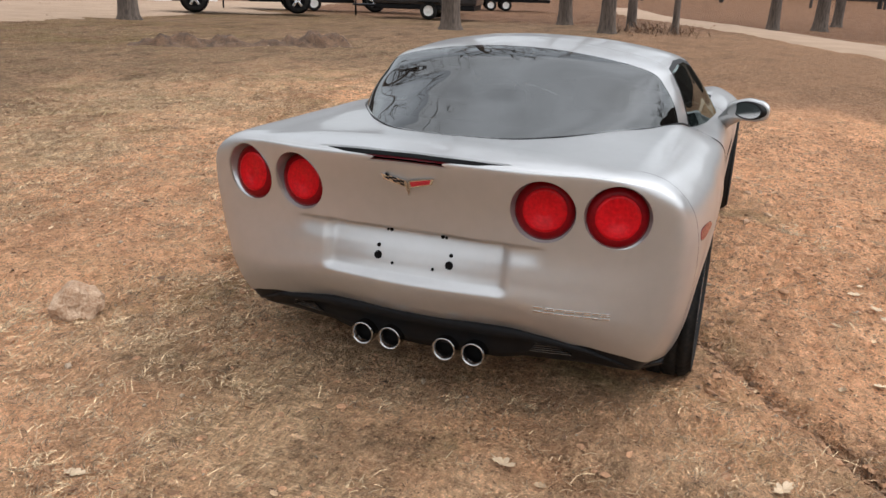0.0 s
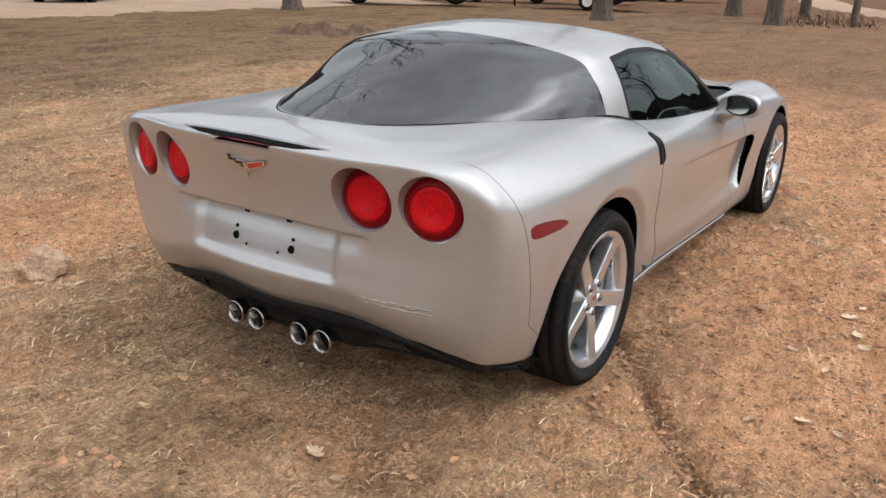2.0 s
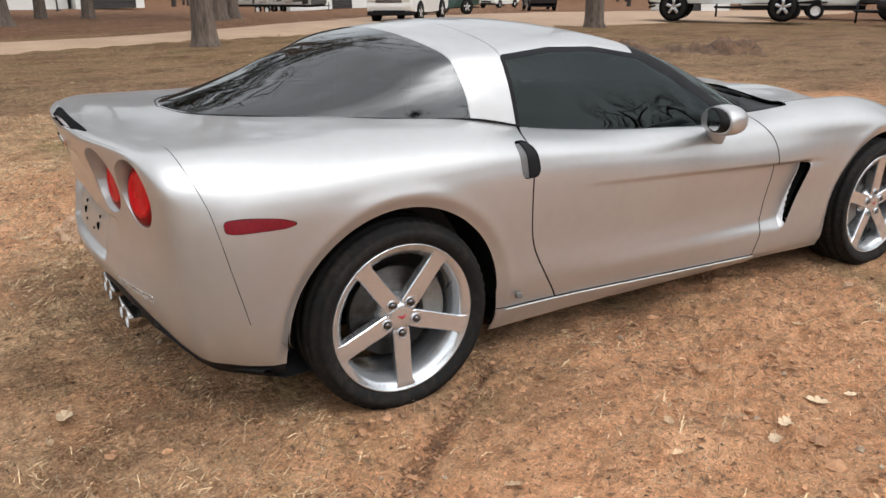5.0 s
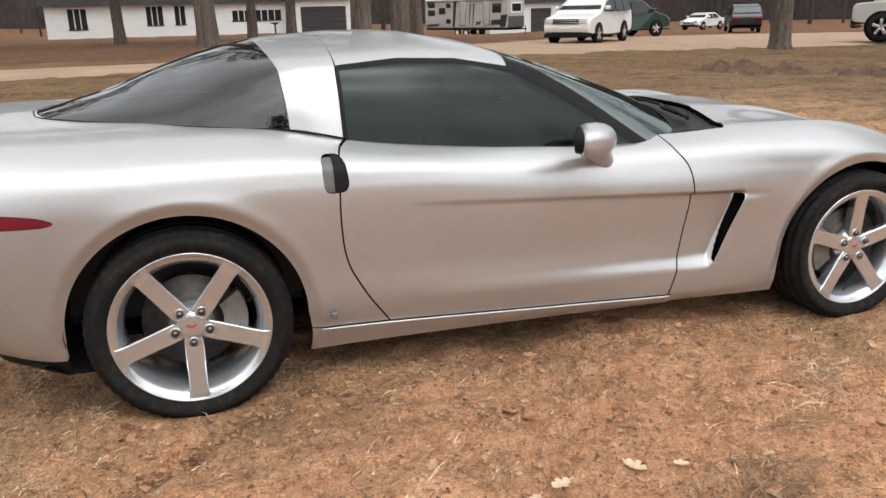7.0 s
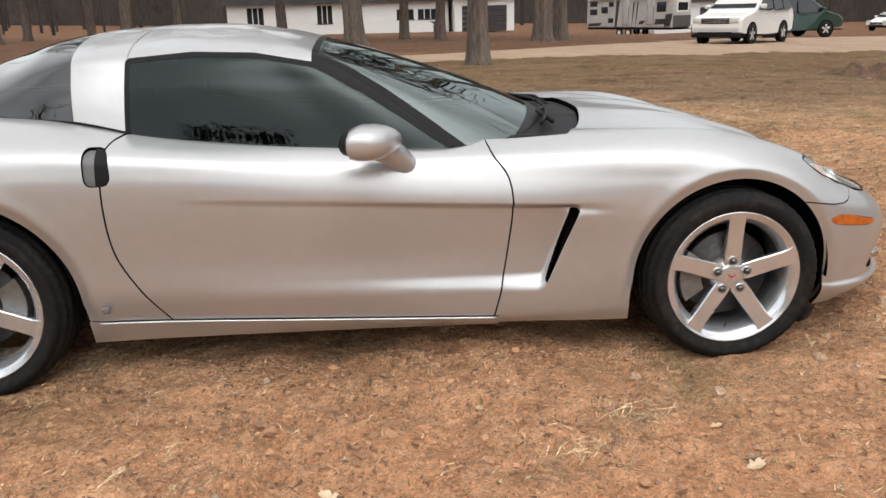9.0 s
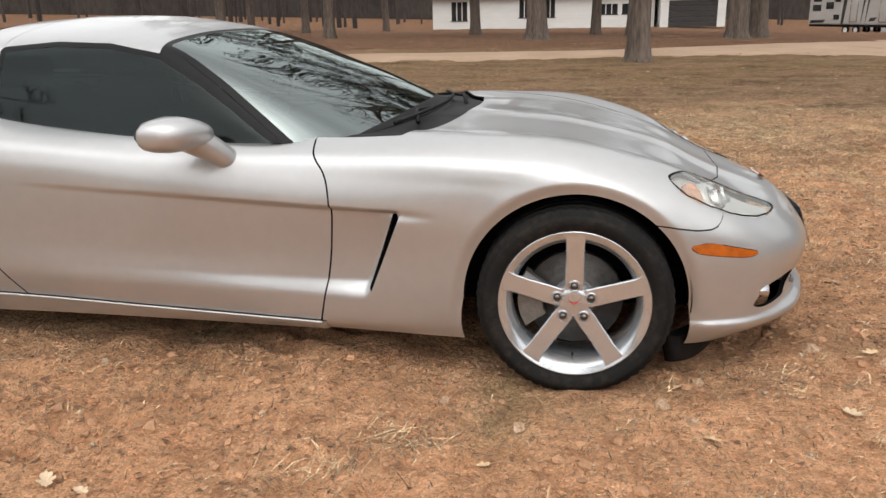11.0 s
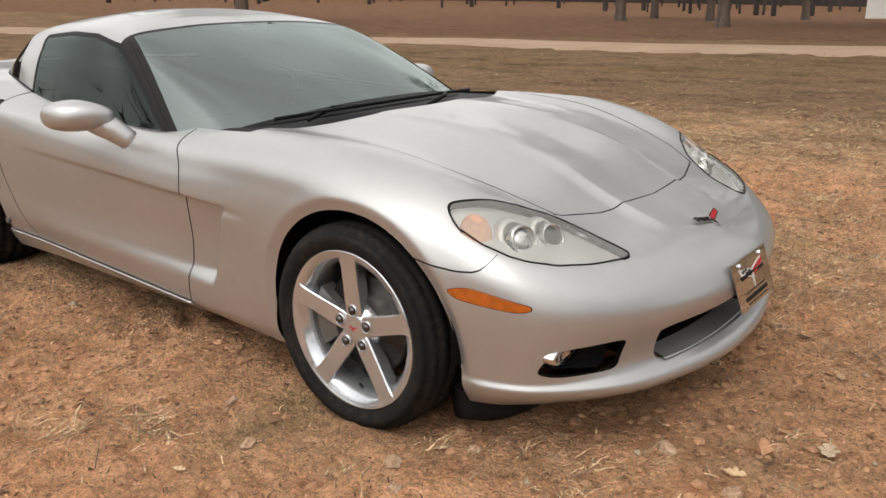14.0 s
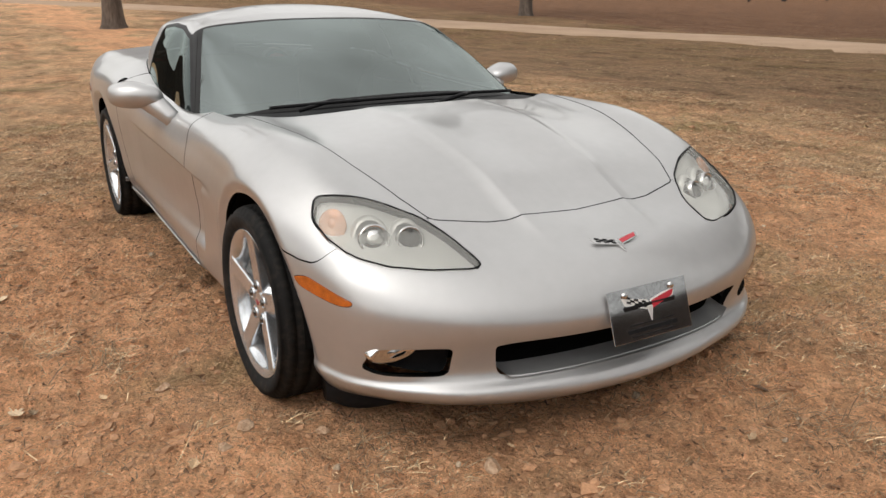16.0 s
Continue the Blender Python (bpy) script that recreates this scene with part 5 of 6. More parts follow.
def woods(name, count, lo, hi, seed, mat, label):
    """Many thin far trunks with a few branches each, as one mass round the yard."""
    rng = random.Random(seed)
    bm = bmesh.new()
    for _ in range(count):
        a, d = rng.uniform(0, 2 * math.pi), rng.uniform(lo, hi)
        x, y = 2 + d * math.cos(a), d * math.sin(a)
        if -14 < x < 20 and 62 < y < 90:
            y += 28
        z, h, r = float(lie(x, y)) - .2, rng.uniform(15, 24), rng.uniform(.08, .26)
        lx, ly = rng.uniform(-.6, .6), rng.uniform(-.6, .6)
        tube(bm, [(x, y, z), (x + lx * .3, y + ly * .3, z + h * .4), (x + lx, y + ly, z + h)], [r * 1.25, r * .8, r * .15], 5, False)
        for k in range(12):
            t = rng.uniform(.18, .97)
            b, s = rng.uniform(0, 6.3), rng.uniform(1.0, 3.4)
            p = Vector((x + lx * t, y + ly * t, z + h * t))
            tube(bm, [p, p + Vector((math.cos(b) * s, math.sin(b) * s, s * rng.uniform(.3, .9)))], [r * .3, .015], 3, False)
    tagged(part(name, bm, mat), label, "woods", kind="stuff")


FARBARK = material("far_bark", (0.048, 0.037, 0.031), 0.95, 0, 0.6, 0.5, island=0.35)
woods("bare_woods", 380, 84, 140, 5, FARBARK, "distant bare brown woods round the yard")
bm = bmesh.new()
ring = []
for k in range(120):
    a = 2 * math.pi * k / 120
    r = 150
    ring.append([bm.verts.new((r * math.cos(a), r * math.sin(a), z)) for z in (-4, 8, 19 + 2.2 * math.sin(k * 1.7) + 1.5 * math.sin(k * 4.1))])
for a, b in zip(ring, ring[1:] + ring[:1]):
    for j in range(2):
        bm.faces.new((a[j], b[j], b[j + 1], a[j + 1]))
tagged(part("backdrop", bm, material("far_wood_haze", (0.055, 0.043, 0.036), 1.0, 0, 0.25, 0.5, second=(0.022, 0.017, 0.015), stretch=(1, 1, .3), fine=2.2)), "hazy brown wall of far woods", "backdrop", kind="structure")

# ---- vehicles in the yard ----
WHITECAR = material("white_car_paint", (0.72, 0.71, 0.68), 0.3, 0, 2, 0.06, coat=0.6)
GREENCAR = material("dark_green_paint", (0.02, 0.05, 0.04), 0.3, 0.3, 2, 0.1, coat=0.6)
BLACKCAR = material("black_car_paint", (0.015, 0.016, 0.02), 0.3, 0.2, 2, 0.1, coat=0.6)
GREYCAR = material("pale_silver_truck_paint", (0.55, 0.55, 0.54), 0.35, 0.4, 2, 0.08, coat=0.5)
PANE = material("dark_window_pane", (0.02, 0.024, 0.026), 0.06, 0, 9, 0.2)
PALELAMP = material("pale_lamp_lens", (0.7, 0.7, 0.66), 0.15, 0.2, 30, 0.1, coat=1.0)


def vehicle(label, m, L, W, profile, panes, axles, r, paint, name="parked_car", trim=.34, lamp_z=.72, mouth_z=(.5, .68)):
    """A car from its side outline: body narrowing upward, panes, lamps, bumper trim, four wheels. Faces +x."""
    v = new(name)
    v.matrix_basis = m
    tagged(v, label, "car", "vehicles in the yard")
    top = max(z for _, z in profile)
    belt = panes[0][0][1]
    half = lambda z: W / 2 * (1 - .16 * max(0, (z - belt) / (top - belt)) - .05 * max(0, (.45 - z) / .45))
    bm = bmesh.new()
    out = rounded(profile, 4, .22)
    rows = [[bm.verts.new((x, s * half(z), z)) for x, z in out] for s in (-1, -.93, .93, 1)]
    for k in (0, 3):
        for vert, (x, z) in zip(rows[k], out):
            vert.co.x, vert.co.z = x * .955, z - .02 * (z > 1) + .0
    for a, b in zip(rows, rows[1:]):
        for i in range(len(out)):
            j = (i + 1) % len(out)
            bm.faces.new((a[i], a[j], b[j], b[i]))
    bm.faces.new(rows[0][::-1]), bm.faces.new(rows[3])
    bmesh.ops.triangulate(bm, faces=[f for f in bm.faces if len(f.verts) > 4])
    bmesh.ops.recalc_face_normals(bm, faces=bm.faces)
    part("body", bm, paint, v, "", False)
    for pane in panes:
        for s in (-1, 1):
            bm = bmesh.new()
            vs = [bm.verts.new((x, s * (half(z) + .012), z)) for x, z in rounded(pane, 3, .12)]
            ws = [bm.verts.new((x, s * (half(z) - .03), z)) for x, z in rounded(pane, 3, .12)]
            bm.faces.new(vs), bm.faces.new(ws)
            for i in range(len(vs)):
                j = (i + 1) % len(vs)
                bm.faces.new((vs[i], vs[j], ws[j], ws[i]))
            bmesh.ops.recalc_face_normals(bm, faces=bm.faces)
            part("side_window", bm, PANE, v, "", False)
    xs = sorted(x for p in panes for x, z in p)
    for a, b, nm in ((max((x, z) for p in panes for x, z in p if z < belt + .08), None, "windscreen"), (min((x, z) for p in panes for x, z in p if z < belt + .08), None, "rear_window")):
        sgn = 1 if nm == "windscreen" else -1
        edge = [(x, z) for x, z in out if belt + .03 < z < top - .07 and (x - (xs[0] + xs[-1]) / 2) * sgn > (xs[-1] - xs[0]) * .22]
        edge.sort(key=lambda q: q[1])
        lo, hi = edge[0], edge[-1]
        bm = bmesh.new()
        q = []
        for (x, z), e in ((lo, .02), (hi, .02)):
            x2, z2 = x + sgn * .02, z + .0
            q += [[bm.verts.new((x2, t * (half(z2) - .07), z2)) for t in (-1, 1)]]
        bm.faces.new((q[0][0], q[0][1], q[1][1], q[1][0]))
        bmesh.ops.solidify(bm, geom=bm.faces[:], thickness=.02)
        part(nm, bm, PANE, v, "", False)
    nose, tail = max(x for x, z in profile), min(x for x, z in profile)
    for x, nm, mat, z0 in ((nose, "headlight", PALELAMP, lamp_z), (tail, "tail_light", REDLENS, .85)):
        for s in (-1, 1):
            bm = bmesh.new()
            box(bm, (x - .12, s * W * .36 - .17, z0 - .09), (x + .015, s * W * .36 + .17, z0 + .09), .03)
            part(nm, bm, mat, v)
    bm = bmesh.new()
    box(bm, (nose - .06, -W * .28, mouth_z[0]), (nose + .02, W * .28, mouth_z[1]), .02)
    grille = part("grille", bm, BLACK, v)
    for z0 in (mouth_z[0] * .7 + mouth_z[1] * .3, mouth_z[0] * .3 + mouth_z[1] * .7):
        bm = bmesh.new()
        box(bm, (nose - .04, -W * .27, z0 - .012), (nose + .03, W * .27, z0 + .012), .004)
        part("grille_bar", bm, CHROME, grille)
    bm = bmesh.new()
    box(bm, (nose - .06, -W * .34, .40), (nose + .012, W * .34, .47), .01)
    part("lower_grille", bm, BLACK, v)
    for s in (-1, 1):
        bm = bmesh.new()
        fx, fz = max((x for p in panes for x, z in p if z < belt + .08), default=1), belt + .06
        box(bm, (fx - .22, s * (W / 2 + .02), fz), (fx - .06, s * (W / 2 + .21), fz + .15), .04)
        part("side_mirror", bm, paint, v)
        bm = bmesh.new()
        for hx in (-.55, .35):
            box(bm, (hx - .09, s * (half(belt - .14) + .012) - .012, belt - .155), (hx + .09, s * (half(belt - .14) + .012) + .012, belt - .125), .006)
        part("door_handle", bm, paint, v)
    bm = bmesh.new()
    box(bm, (tail - .01, -W / 2 * .94, max(.28, trim - .14)), (nose + .01, W / 2 * .94, trim), .03)
    part("lower_trim", bm, BLACK, v)
    for ax in axles:
        for s in (-1, 1):
            # no opening here: a dark disc on the flank paints the wheel well's shade
            bm = bmesh.new()
            lathe(bm, [(r * 1.17, .0), (r * 1.17, .015), (.01, .015)], 28, pose(ax, s * (W / 2 - .004), r * 1.02) @ pose(0, 0, 0, 0, 0, 90 * s))
            part("wheel_arch", bm, DARK, v)
            bm = bmesh.new()
            lathe(bm, [(r * .62, -.1), (r * .95, -.1), (r, -.07), (r, .07), (r * .94, .1), (r * .66, .105)], 32, pose(ax, s * (W / 2 - .07), r) @ pose(0, 0, 0, 0, 0, 90 * s))
            w = part("wheel", bm, RUBBER, v)
            bm = bmesh.new()
            lathe(bm, [(r * .66, .09), (r * .6, .10), (r * .57, .06), (.02, .05)], 28, pose(ax, s * (W / 2 - .07), r) @ pose(0, 0, 0, 0, 0, 90 * s))
            part("rim_well", bm, DARK, w)
            for k in range(5):
                bm = bmesh.new()
                box(bm, (.06, -.05, .02), (.105, .05, r * .62), .01)
                bmesh.ops.transform(bm, matrix=pose(ax, s * (W / 2 - .07), r) @ pose(0, 0, 0, 0, 0, 90 * s) @ Matrix.Rotation(2 * math.pi * k / 5, 4, "X"), verts=bm.verts)
                part("rim_spoke", bm, ALLOY, w)
    return v


def on_land(x, y, yaw, lift=0.0):
    return pose(x, y, float(lie(x, y)) + .03 + lift, 0, 0, yaw)


suv = [(2.33, .42), (2.40, .62), (2.36, .88), (2.15, 1.0), (1.5, 1.11), (1.28, 1.17), (.45, 1.68), (-.2, 1.75), (-1.2, 1.74), (-1.95, 1.66), (-2.2, 1.25), (-2.38, .95), (-2.35, .4), (0, .33)]
vehicle("white mid-size family car with dark lower trim", on_land(15.55, 26.7, 221), 4.78, 1.9, suv, [[(1.0, 1.20), (.38, 1.60), (-.30, 1.66), (-.30, 1.18)], [(-.42, 1.18), (-.42, 1.68), (-1.2, 1.66), (-1.2, 1.18)], [(-1.27, 1.18), (-1.27, 1.66), (-1.85, 1.62), (-2.05, 1.22)]], (1.42, -1.37), .37, WHITECAR, trim=.42, lamp_z=.88, mouth_z=(.76, .95))
van = [(2.4, .4), (2.42, .75), (2.2, .95), (1.55, 1.12), (.75, 1.70), (-.4, 1.78), (-2.1, 1.72), (-2.4, 1.1), (-2.42, .4), (0, .3)]
vehicle("dark green minivan with dark windows", on_land(20.5, 33.2, 8), 4.85, 1.92, van, [[(1.35, 1.1), (.7, 1.60), (0, 1.64), (0, 1.06)], [(-.07, 1.06), (-.07, 1.64), (-1.1, 1.62), (-1.1, 1.06)], [(-1.17, 1.06), (-1.17, 1.62), (-2.05, 1.58), (-2.2, 1.1)]], (1.5, -1.4), .34, GREENCAR)
vehicle("black hatchback parked facing away", on_land(35, 43.0, 60), 4.5, 1.85, suv, [[(1.05, 1.10), (.45, 1.58), (-.35, 1.62), (-.35, 1.08)], [(-.42, 1.08), (-.42, 1.62), (-1.2, 1.60), (-1.2, 1.08)]], (1.4, -1.35), .36, BLACKCAR)
sedan = [(2.3, .4), (2.3, .7), (1.2, .92), (.55, 1.38), (-.7, 1.42), (-1.4, 1.0), (-2.25, .95), (-2.3, .4), (0, .3)]
vehicle("white sedan parked at the edge of the lot", on_land(43.0, 59.0, 205), 4.6, 1.8, sedan, [[(.95, .96), (.5, 1.30), (-.05, 1.33), (-.05, .93)], [(-.12, .93), (-.12, 1.33), (-.65, 1.33), (-1.15, .98)]], (1.4, -1.35), .33, WHITECAR)
truck = [(2.95, .60), (3.0, .80), (3.0, 1.10), (2.92, 1.24), (1.65, 1.32), (1.0, 1.92), (-.75, 1.96), (-.95, 1.35), (-2.95, 1.32), (-2.98, .66), (0, .56)]
vehicle("pale silver lifted pickup truck on black off-road wheels", on_land(24.6, 18.0, 126, .12), 5.9, 2.0, truck, [[(1.45, 1.30), (.95, 1.82), (.1, 1.86), (.1, 1.28)], [(.03, 1.28), (.03, 1.86), (-.7, 1.86), (-.8, 1.30)]], (2.05, -1.75), .45, GREYCAR, "pickup_truck", trim=.70)
vehicle("dark older truck behind the trees", on_land(33.5, 15.0, 120, .1), 5.6, 2.0, truck, [[(1.45, 1.30), (.95, 1.82), (.1, 1.86), (.1, 1.28)]], (1.8, -1.75), .42, BLACKCAR, "pickup_truck", trim=.70)

# ---- trailers ----
CAMPER = material("camper_side", (0.42, 0.40, 0.37), 0.45, 0, 1.2, 0.15)
STRIPE = material("camper_stripe", (0.09, 0.085, 0.08), 0.4, 0, 4, 0.3)
SHEETWHITE = material("white_sheet_metal", (0.68, 0.67, 0.64), 0.45, 0, 1.0, 0.12)


def trailer(label, m, L, W, H, floor, paint, wheels, windows, stripes, name="camper_trailer"):
    """A box trailer on small wheels, with windows, door, stripes and a hitch; its length along x."""
    t = new(name)
    t.matrix_basis = m
    tagged(t, label, "trailer", "vehicles in the yard")
    bm = bmesh.new()
    box(bm, (-L / 2, -W / 2, floor), (L / 2, W / 2, H), .12)
    part("shell", bm, paint, t, "", False)
    bm = bmesh.new()
    box(bm, (-L / 2 + .1, -W / 2 + .1, floor - .18), (L / 2 - .1, W / 2 - .1, floor + .01), .02)
    part("chassis", bm, BLACK, t)
    for x0, z0, x1, z1 in windows:
        for s in (-1, 1):
            bm = bmesh.new()
            box(bm, (x0, s * W / 2 - .03, z0), (x1, s * W / 2 + .03, z1), .015)
            f = part("window", bm, CHROME if z0 < floor + .3 else BLACK, t)
            bm = bmesh.new()
            box(bm, (x0 + .05, s * W / 2 - .034, z0 + .05), (x1 - .05, s * W / 2 + .036, z1 - .05), .01)
            part("pane", bm, PANE if z0 > floor + .3 else paint, f)
    for x0, z0, x1, z1 in stripes:
        for s in (-1, 1):
            bm = bmesh.new()
            a = [bm.verts.new((x, s * (W / 2 + .012), z)) for x, z in ((x0, z0), (x1, z0 + .06), (x1 + .25, z1), (x0 + .12, z1 - .05))]
            bm.faces.new(a)
            bmesh.ops.solidify(bm, geom=bm.faces[:], thickness=.008)
            part("stripe", bm, STRIPE, t, "", False)
    for ax in wheels:
        for s in (-1, 1):
            bm = bmesh.new()
            lathe(bm, [(.17, -.08), (.32, -.08), (.34, -.05), (.34, .05), (.32, .08), (.2, .085)], 28, pose(ax, s * (W / 2 - .05), .34) @ pose(0, 0, 0, 0, 0, 90 * s))
            w = part("wheel", bm, RUBBER, t)
            bm = bmesh.new()
            lathe(bm, [(.2, .07), (.17, .06), (.05, .075), (.01, .08)], 24, pose(ax, s * (W / 2 - .05), .34) @ pose(0, 0, 0, 0, 0, 90 * s))
            part("hub", bm, WHITECAR, w)
            bm = bmesh.new()
            box(bm, (ax - .42, s * (W / 2) - .12, .66), (ax + .42, s * (W / 2) + .1, .72), .02)
            part("mudguard", bm, BLACK, t)
    bm = bmesh.new()
    for s in (-1, 1):
        tube(bm, [(L / 2 - .1, s * .5, floor - .1), (L / 2 + 1.1, 0, floor - .1)], .05, 6)
    tube(bm, [(L / 2 + 1.0, 0, floor + .2), (L / 2 + 1.0, 0, .02)], .04, 6)
    part("hitch", bm, BLACK, t)
    return t


camper = trailer("grey patterned camper trailer with a rolled-up awning", on_land(25.4, 69.2, -56.7), 9.6, 2.5, 3.3, .75, CAMPER, (-.9, .1), [(-4.4, 2.6, -3.55, 3.05), (-4.4, 1.85, -3.55, 2.35), (-3.05, 2.0, -2.3, 2.55), (-2.2, 2.55, -1.65, 2.95), (-2.2, 1.15, -1.65, 1.55), (-.62, .95, .10, 3.05), (2.1, .95, 2.8, 3.05), (3.1, 2.05, 4.05, 2.85)], [(-4.6, .85, -3.2, 1.15), (-1.45, .8, -1.2, 3.1), (.45, .9, .5, 2.9), (.85, .9, .9, 2.9), (1.2, 1.0, 1.7, 1.35), (2.9, 1.0, 4.3, 1.5), (3.9, .8, 4.5, 1.9)])
bm = bmesh.new()
tube(bm, [(-4.6, -1.36, 3.22), (4.4, -1.36, 3.22)], .09, 8)
part("awning", bm, SHEETWHITE, camper, "white rolled awning along the roof edge", False)
bm = bmesh.new()
box(bm, (4.74, -1.2, .78), (4.84, 1.2, 1.75), .03)
part("front_cap", bm, STRIPE, camper, "dark lower front cap", False)
bm = bmesh.new()
box(bm, (4.74, -.85, 2.0), (4.84, .85, 2.95), .03)
frame_end = part("end_window", bm, SHEETWHITE, camper, "white framed end window", False)
bm = bmesh.new()
box(bm, (4.80, -.68, 2.15), (4.855, .68, 2.8), .02)
part("pane", bm, PANE, frame_end, "", False)
trailer("white enclosed cargo trailer with round corners", on_land(31.0, 19.6, 128), 5.0, 2.1, 2.5, .55, SHEETWHITE, (-.5, .4), [(1.2, .7, 1.9, 2.2)], [])
trailer("white camper trailer with dark stripes", on_land(45.5, 14.6, 112), 6.5, 2.4, 3.0, .7, SHEETWHITE, (-.5, .4), [(-2.4, 1.5, -1.5, 2.2), (.3, 1.5, 1.4, 2.2)], [(-2.9, .95, -.4, 1.2)])
u = trailer("black flat utility trailer with low side rails", on_land(28.2, 11.9, 100), 4.2, 2.0, .95, .55, BLACKCAR, (-.2,), [], [], "utility_trailer")

# ---- buildings ----
WALLWHITE = material("white_board_wall", (0.70, 0.69, 0.66), 0.7, 0, 0.7, 0.1, 0.01, stretch=(1, 1, 6), fine=8)
ROOFDARK = material("dark_shingle_roof", (0.06, 0.055, 0.052), 0.9, 0, 2, 0.4, 0.02, fine=14)
DOORDARK = material("dark_door_paint", (0.035, 0.03, 0.028), 0.6, 0, 3, 0.3)


def building(name, label, m, L, D, H, ridge, windows, doors, gable=False):
    """A low house: thick walls, window and door pieces set in, pitched roof with eaves. Front faces -y."""
    h = new(name)
    h.matrix_basis = m
    tagged(h, label, "house")
    for nm, lo, hi in (("front_wall", (0, 0, 0), (L, .2, H)), ("back_wall", (0, D - .2, 0), (L, D, H)), ("end_wall", (0, .2, 0), (.2, D - .2, H)), ("end_wall", (L - .2, .2, 0), (L, D - .2, H))):
        bm = bmesh.new()
        cuts = [(x0, z0, x1, z1) for x0, z0, x1, z1 in list(windows) + list(doors)] if nm == "front_wall" else []
        if cuts:
            xs = sorted({0.0, L, *[c[0] for c in cuts], *[c[2] for c in cuts]})
            for a, b in zip(xs, xs[1:]):
                holes = sorted((c[1], c[3]) for c in cuts if c[0] <= a + 1e-6 and c[2] >= b - 1e-6)
                z = 0
                for z0, z1 in holes + [(H, H)]:
                    if z0 > z:
                        box(bm, (a, 0, z), (b, .2, z0))
                    z = z1
            bmesh.ops.remove_doubles(bm, verts=bm.verts, dist=.001)
        else:
            box(bm, lo, hi)
        part(nm, bm, WALLWHITE, h, "", False)
    bm = bmesh.new()
    o = .5
    v = [bm.verts.new(p) for p in ((-o, -o, H - .12), (L + o, -o, H - .12), (L + o, D / 2, ridge), (-o, D / 2, ridge), (L + o, D + o, H - .12), (-o, D + o, H - .12))]
    bm.faces.new((v[0], v[1], v[2], v[3])), bm.faces.new((v[3], v[2], v[4], v[5]))
    bmesh.ops.solidify(bm, geom=bm.faces[:], thickness=-.14)
    part("roof", bm, ROOFDARK, h, "dark shingle roof", False)
    for x in (0, L):
        bm = bmesh.new()
        a = [bm.verts.new((x, y, z)) for y, z in ((0, H - .01), (D, H - .01), (D / 2, ridge - .12))]
        bm.faces.new(a)
        bmesh.ops.solidify(bm, geom=bm.faces[:], thickness=.05)
        part("gable", bm, WALLWHITE, h, "", False)
    for x0, z0, x1, z1 in windows:
        bm = bmesh.new()
        box(bm, (x0, .06, z0), (x1, .10, z1))
        w = part("window", bm, PANE, h, "dark window", False)
        n = max(2, round((x1 - x0) / .55))
        for k in range(n + 1):
            bm = bmesh.new()
            x = x0 + (x1 - x0) * k / n
            box(bm, (x - .04, .01, z0), (x + .04, .07, z1))
            part("mullion", bm, WALLWHITE if 0 < k < n else DOORDARK, w, "", False)
        bm = bmesh.new()
        box(bm, (x0 - .08, -.05, z0 - .08), (x1 + .08, .06, z0))
        part("sill", bm, DOORDARK, w, "", False)
    for x0, z0, x1, z1 in doors:
        bm = bmesh.new()
        n = 5
        for k in range(n):
            box(bm, (x0, .08, z0 + (z1 - z0) * k / n + .01), (x1, .13, z0 + (z1 - z0) * (k + 1) / n - .01), .008)
        part("garage_door", bm, DOORDARK, h, "dark sectional garage door", False)
    return h


zz = float(lie(0, 75)) - .02
building("white_house", "long white one-storey house with dark roof", pose(-11.5, 74.5, zz, 0, 0, 1), 20.5, 8, 2.9, 5.4, [(1.8, .8, 3.3, 2.5), (8.2, 1.0, 9.6, 2.6), (10.6, 1.0, 11.5, 2.6), (15.6, 1.2, 17.2, 2.1), (17.6, 1.2, 20.0, 2.1)], [])
building("garage_wing", "white gabled garage with dark door", pose(9.4, 73.2, zz, 0, 0, 1), 5.6, 7, 3.1, 6.0, [], [(.7, 0, 4.9, 2.3)])
building("white_shed", "long low white metal shed", pose(28.6, 73.5, float(lie(35, 73)) - .15, 0, 0, 0), 12.0, 6, 3.1, 4.2, [], [(4.4, 0, 6.6, 2.4)])
building("small_shed", "small white shed by the woods", pose(38, 34, float(lie(38, 34)), 0, 0, -30), 4, 3.5, 2.4, 3.2, [], [(1.0, 0, 2.2, 2.0)])
# birdbath on the lawn by the house
bm = bmesh.new()
lathe(bm, [(.001, 0), (.22, 0), (.2, .06), (.07, .12), (.06, .75), (.15, .82), (.38, .9), (.36, .93), (.001, .86)], 20, pose(6.6, 62, float(lie(6.6, 62))) @ pose(0, 0, 0, 0, -90, 0))
tagged(part("birdbath", bm, DOORDARK), "dark stone birdbath standing on the leafy lawn", "birdbath")


# ---- straw, clods, pebbles, leaves ----
STRAW = material("dry_straw", (0.58, 0.42, 0.25), 0.8, 0, 9, 0.4, second=(0.24, 0.145, 0.08), island=0.65, lo=.44, hi=.56)
CLOD = material("dirt_clods", (0.42, 0.225, 0.12), 0.95, 0, 12, 0.35, 0.006, island=0.25)
PEBBLE = material("pale_pebbles", (0.42, 0.31, 0.21), 0.85, 0, 20, 0.35, 0.003, island=0.35)
DEADLEAF = material("fallen_leaves", (0.46, 0.31, 0.18), 0.75, 0, 18, 0.35, island=0.4)
PALELEAF = material("pale_dry_leaf", (0.58, 0.43, 0.28), 0.7, 0, 40, 0.3, each=0.15)
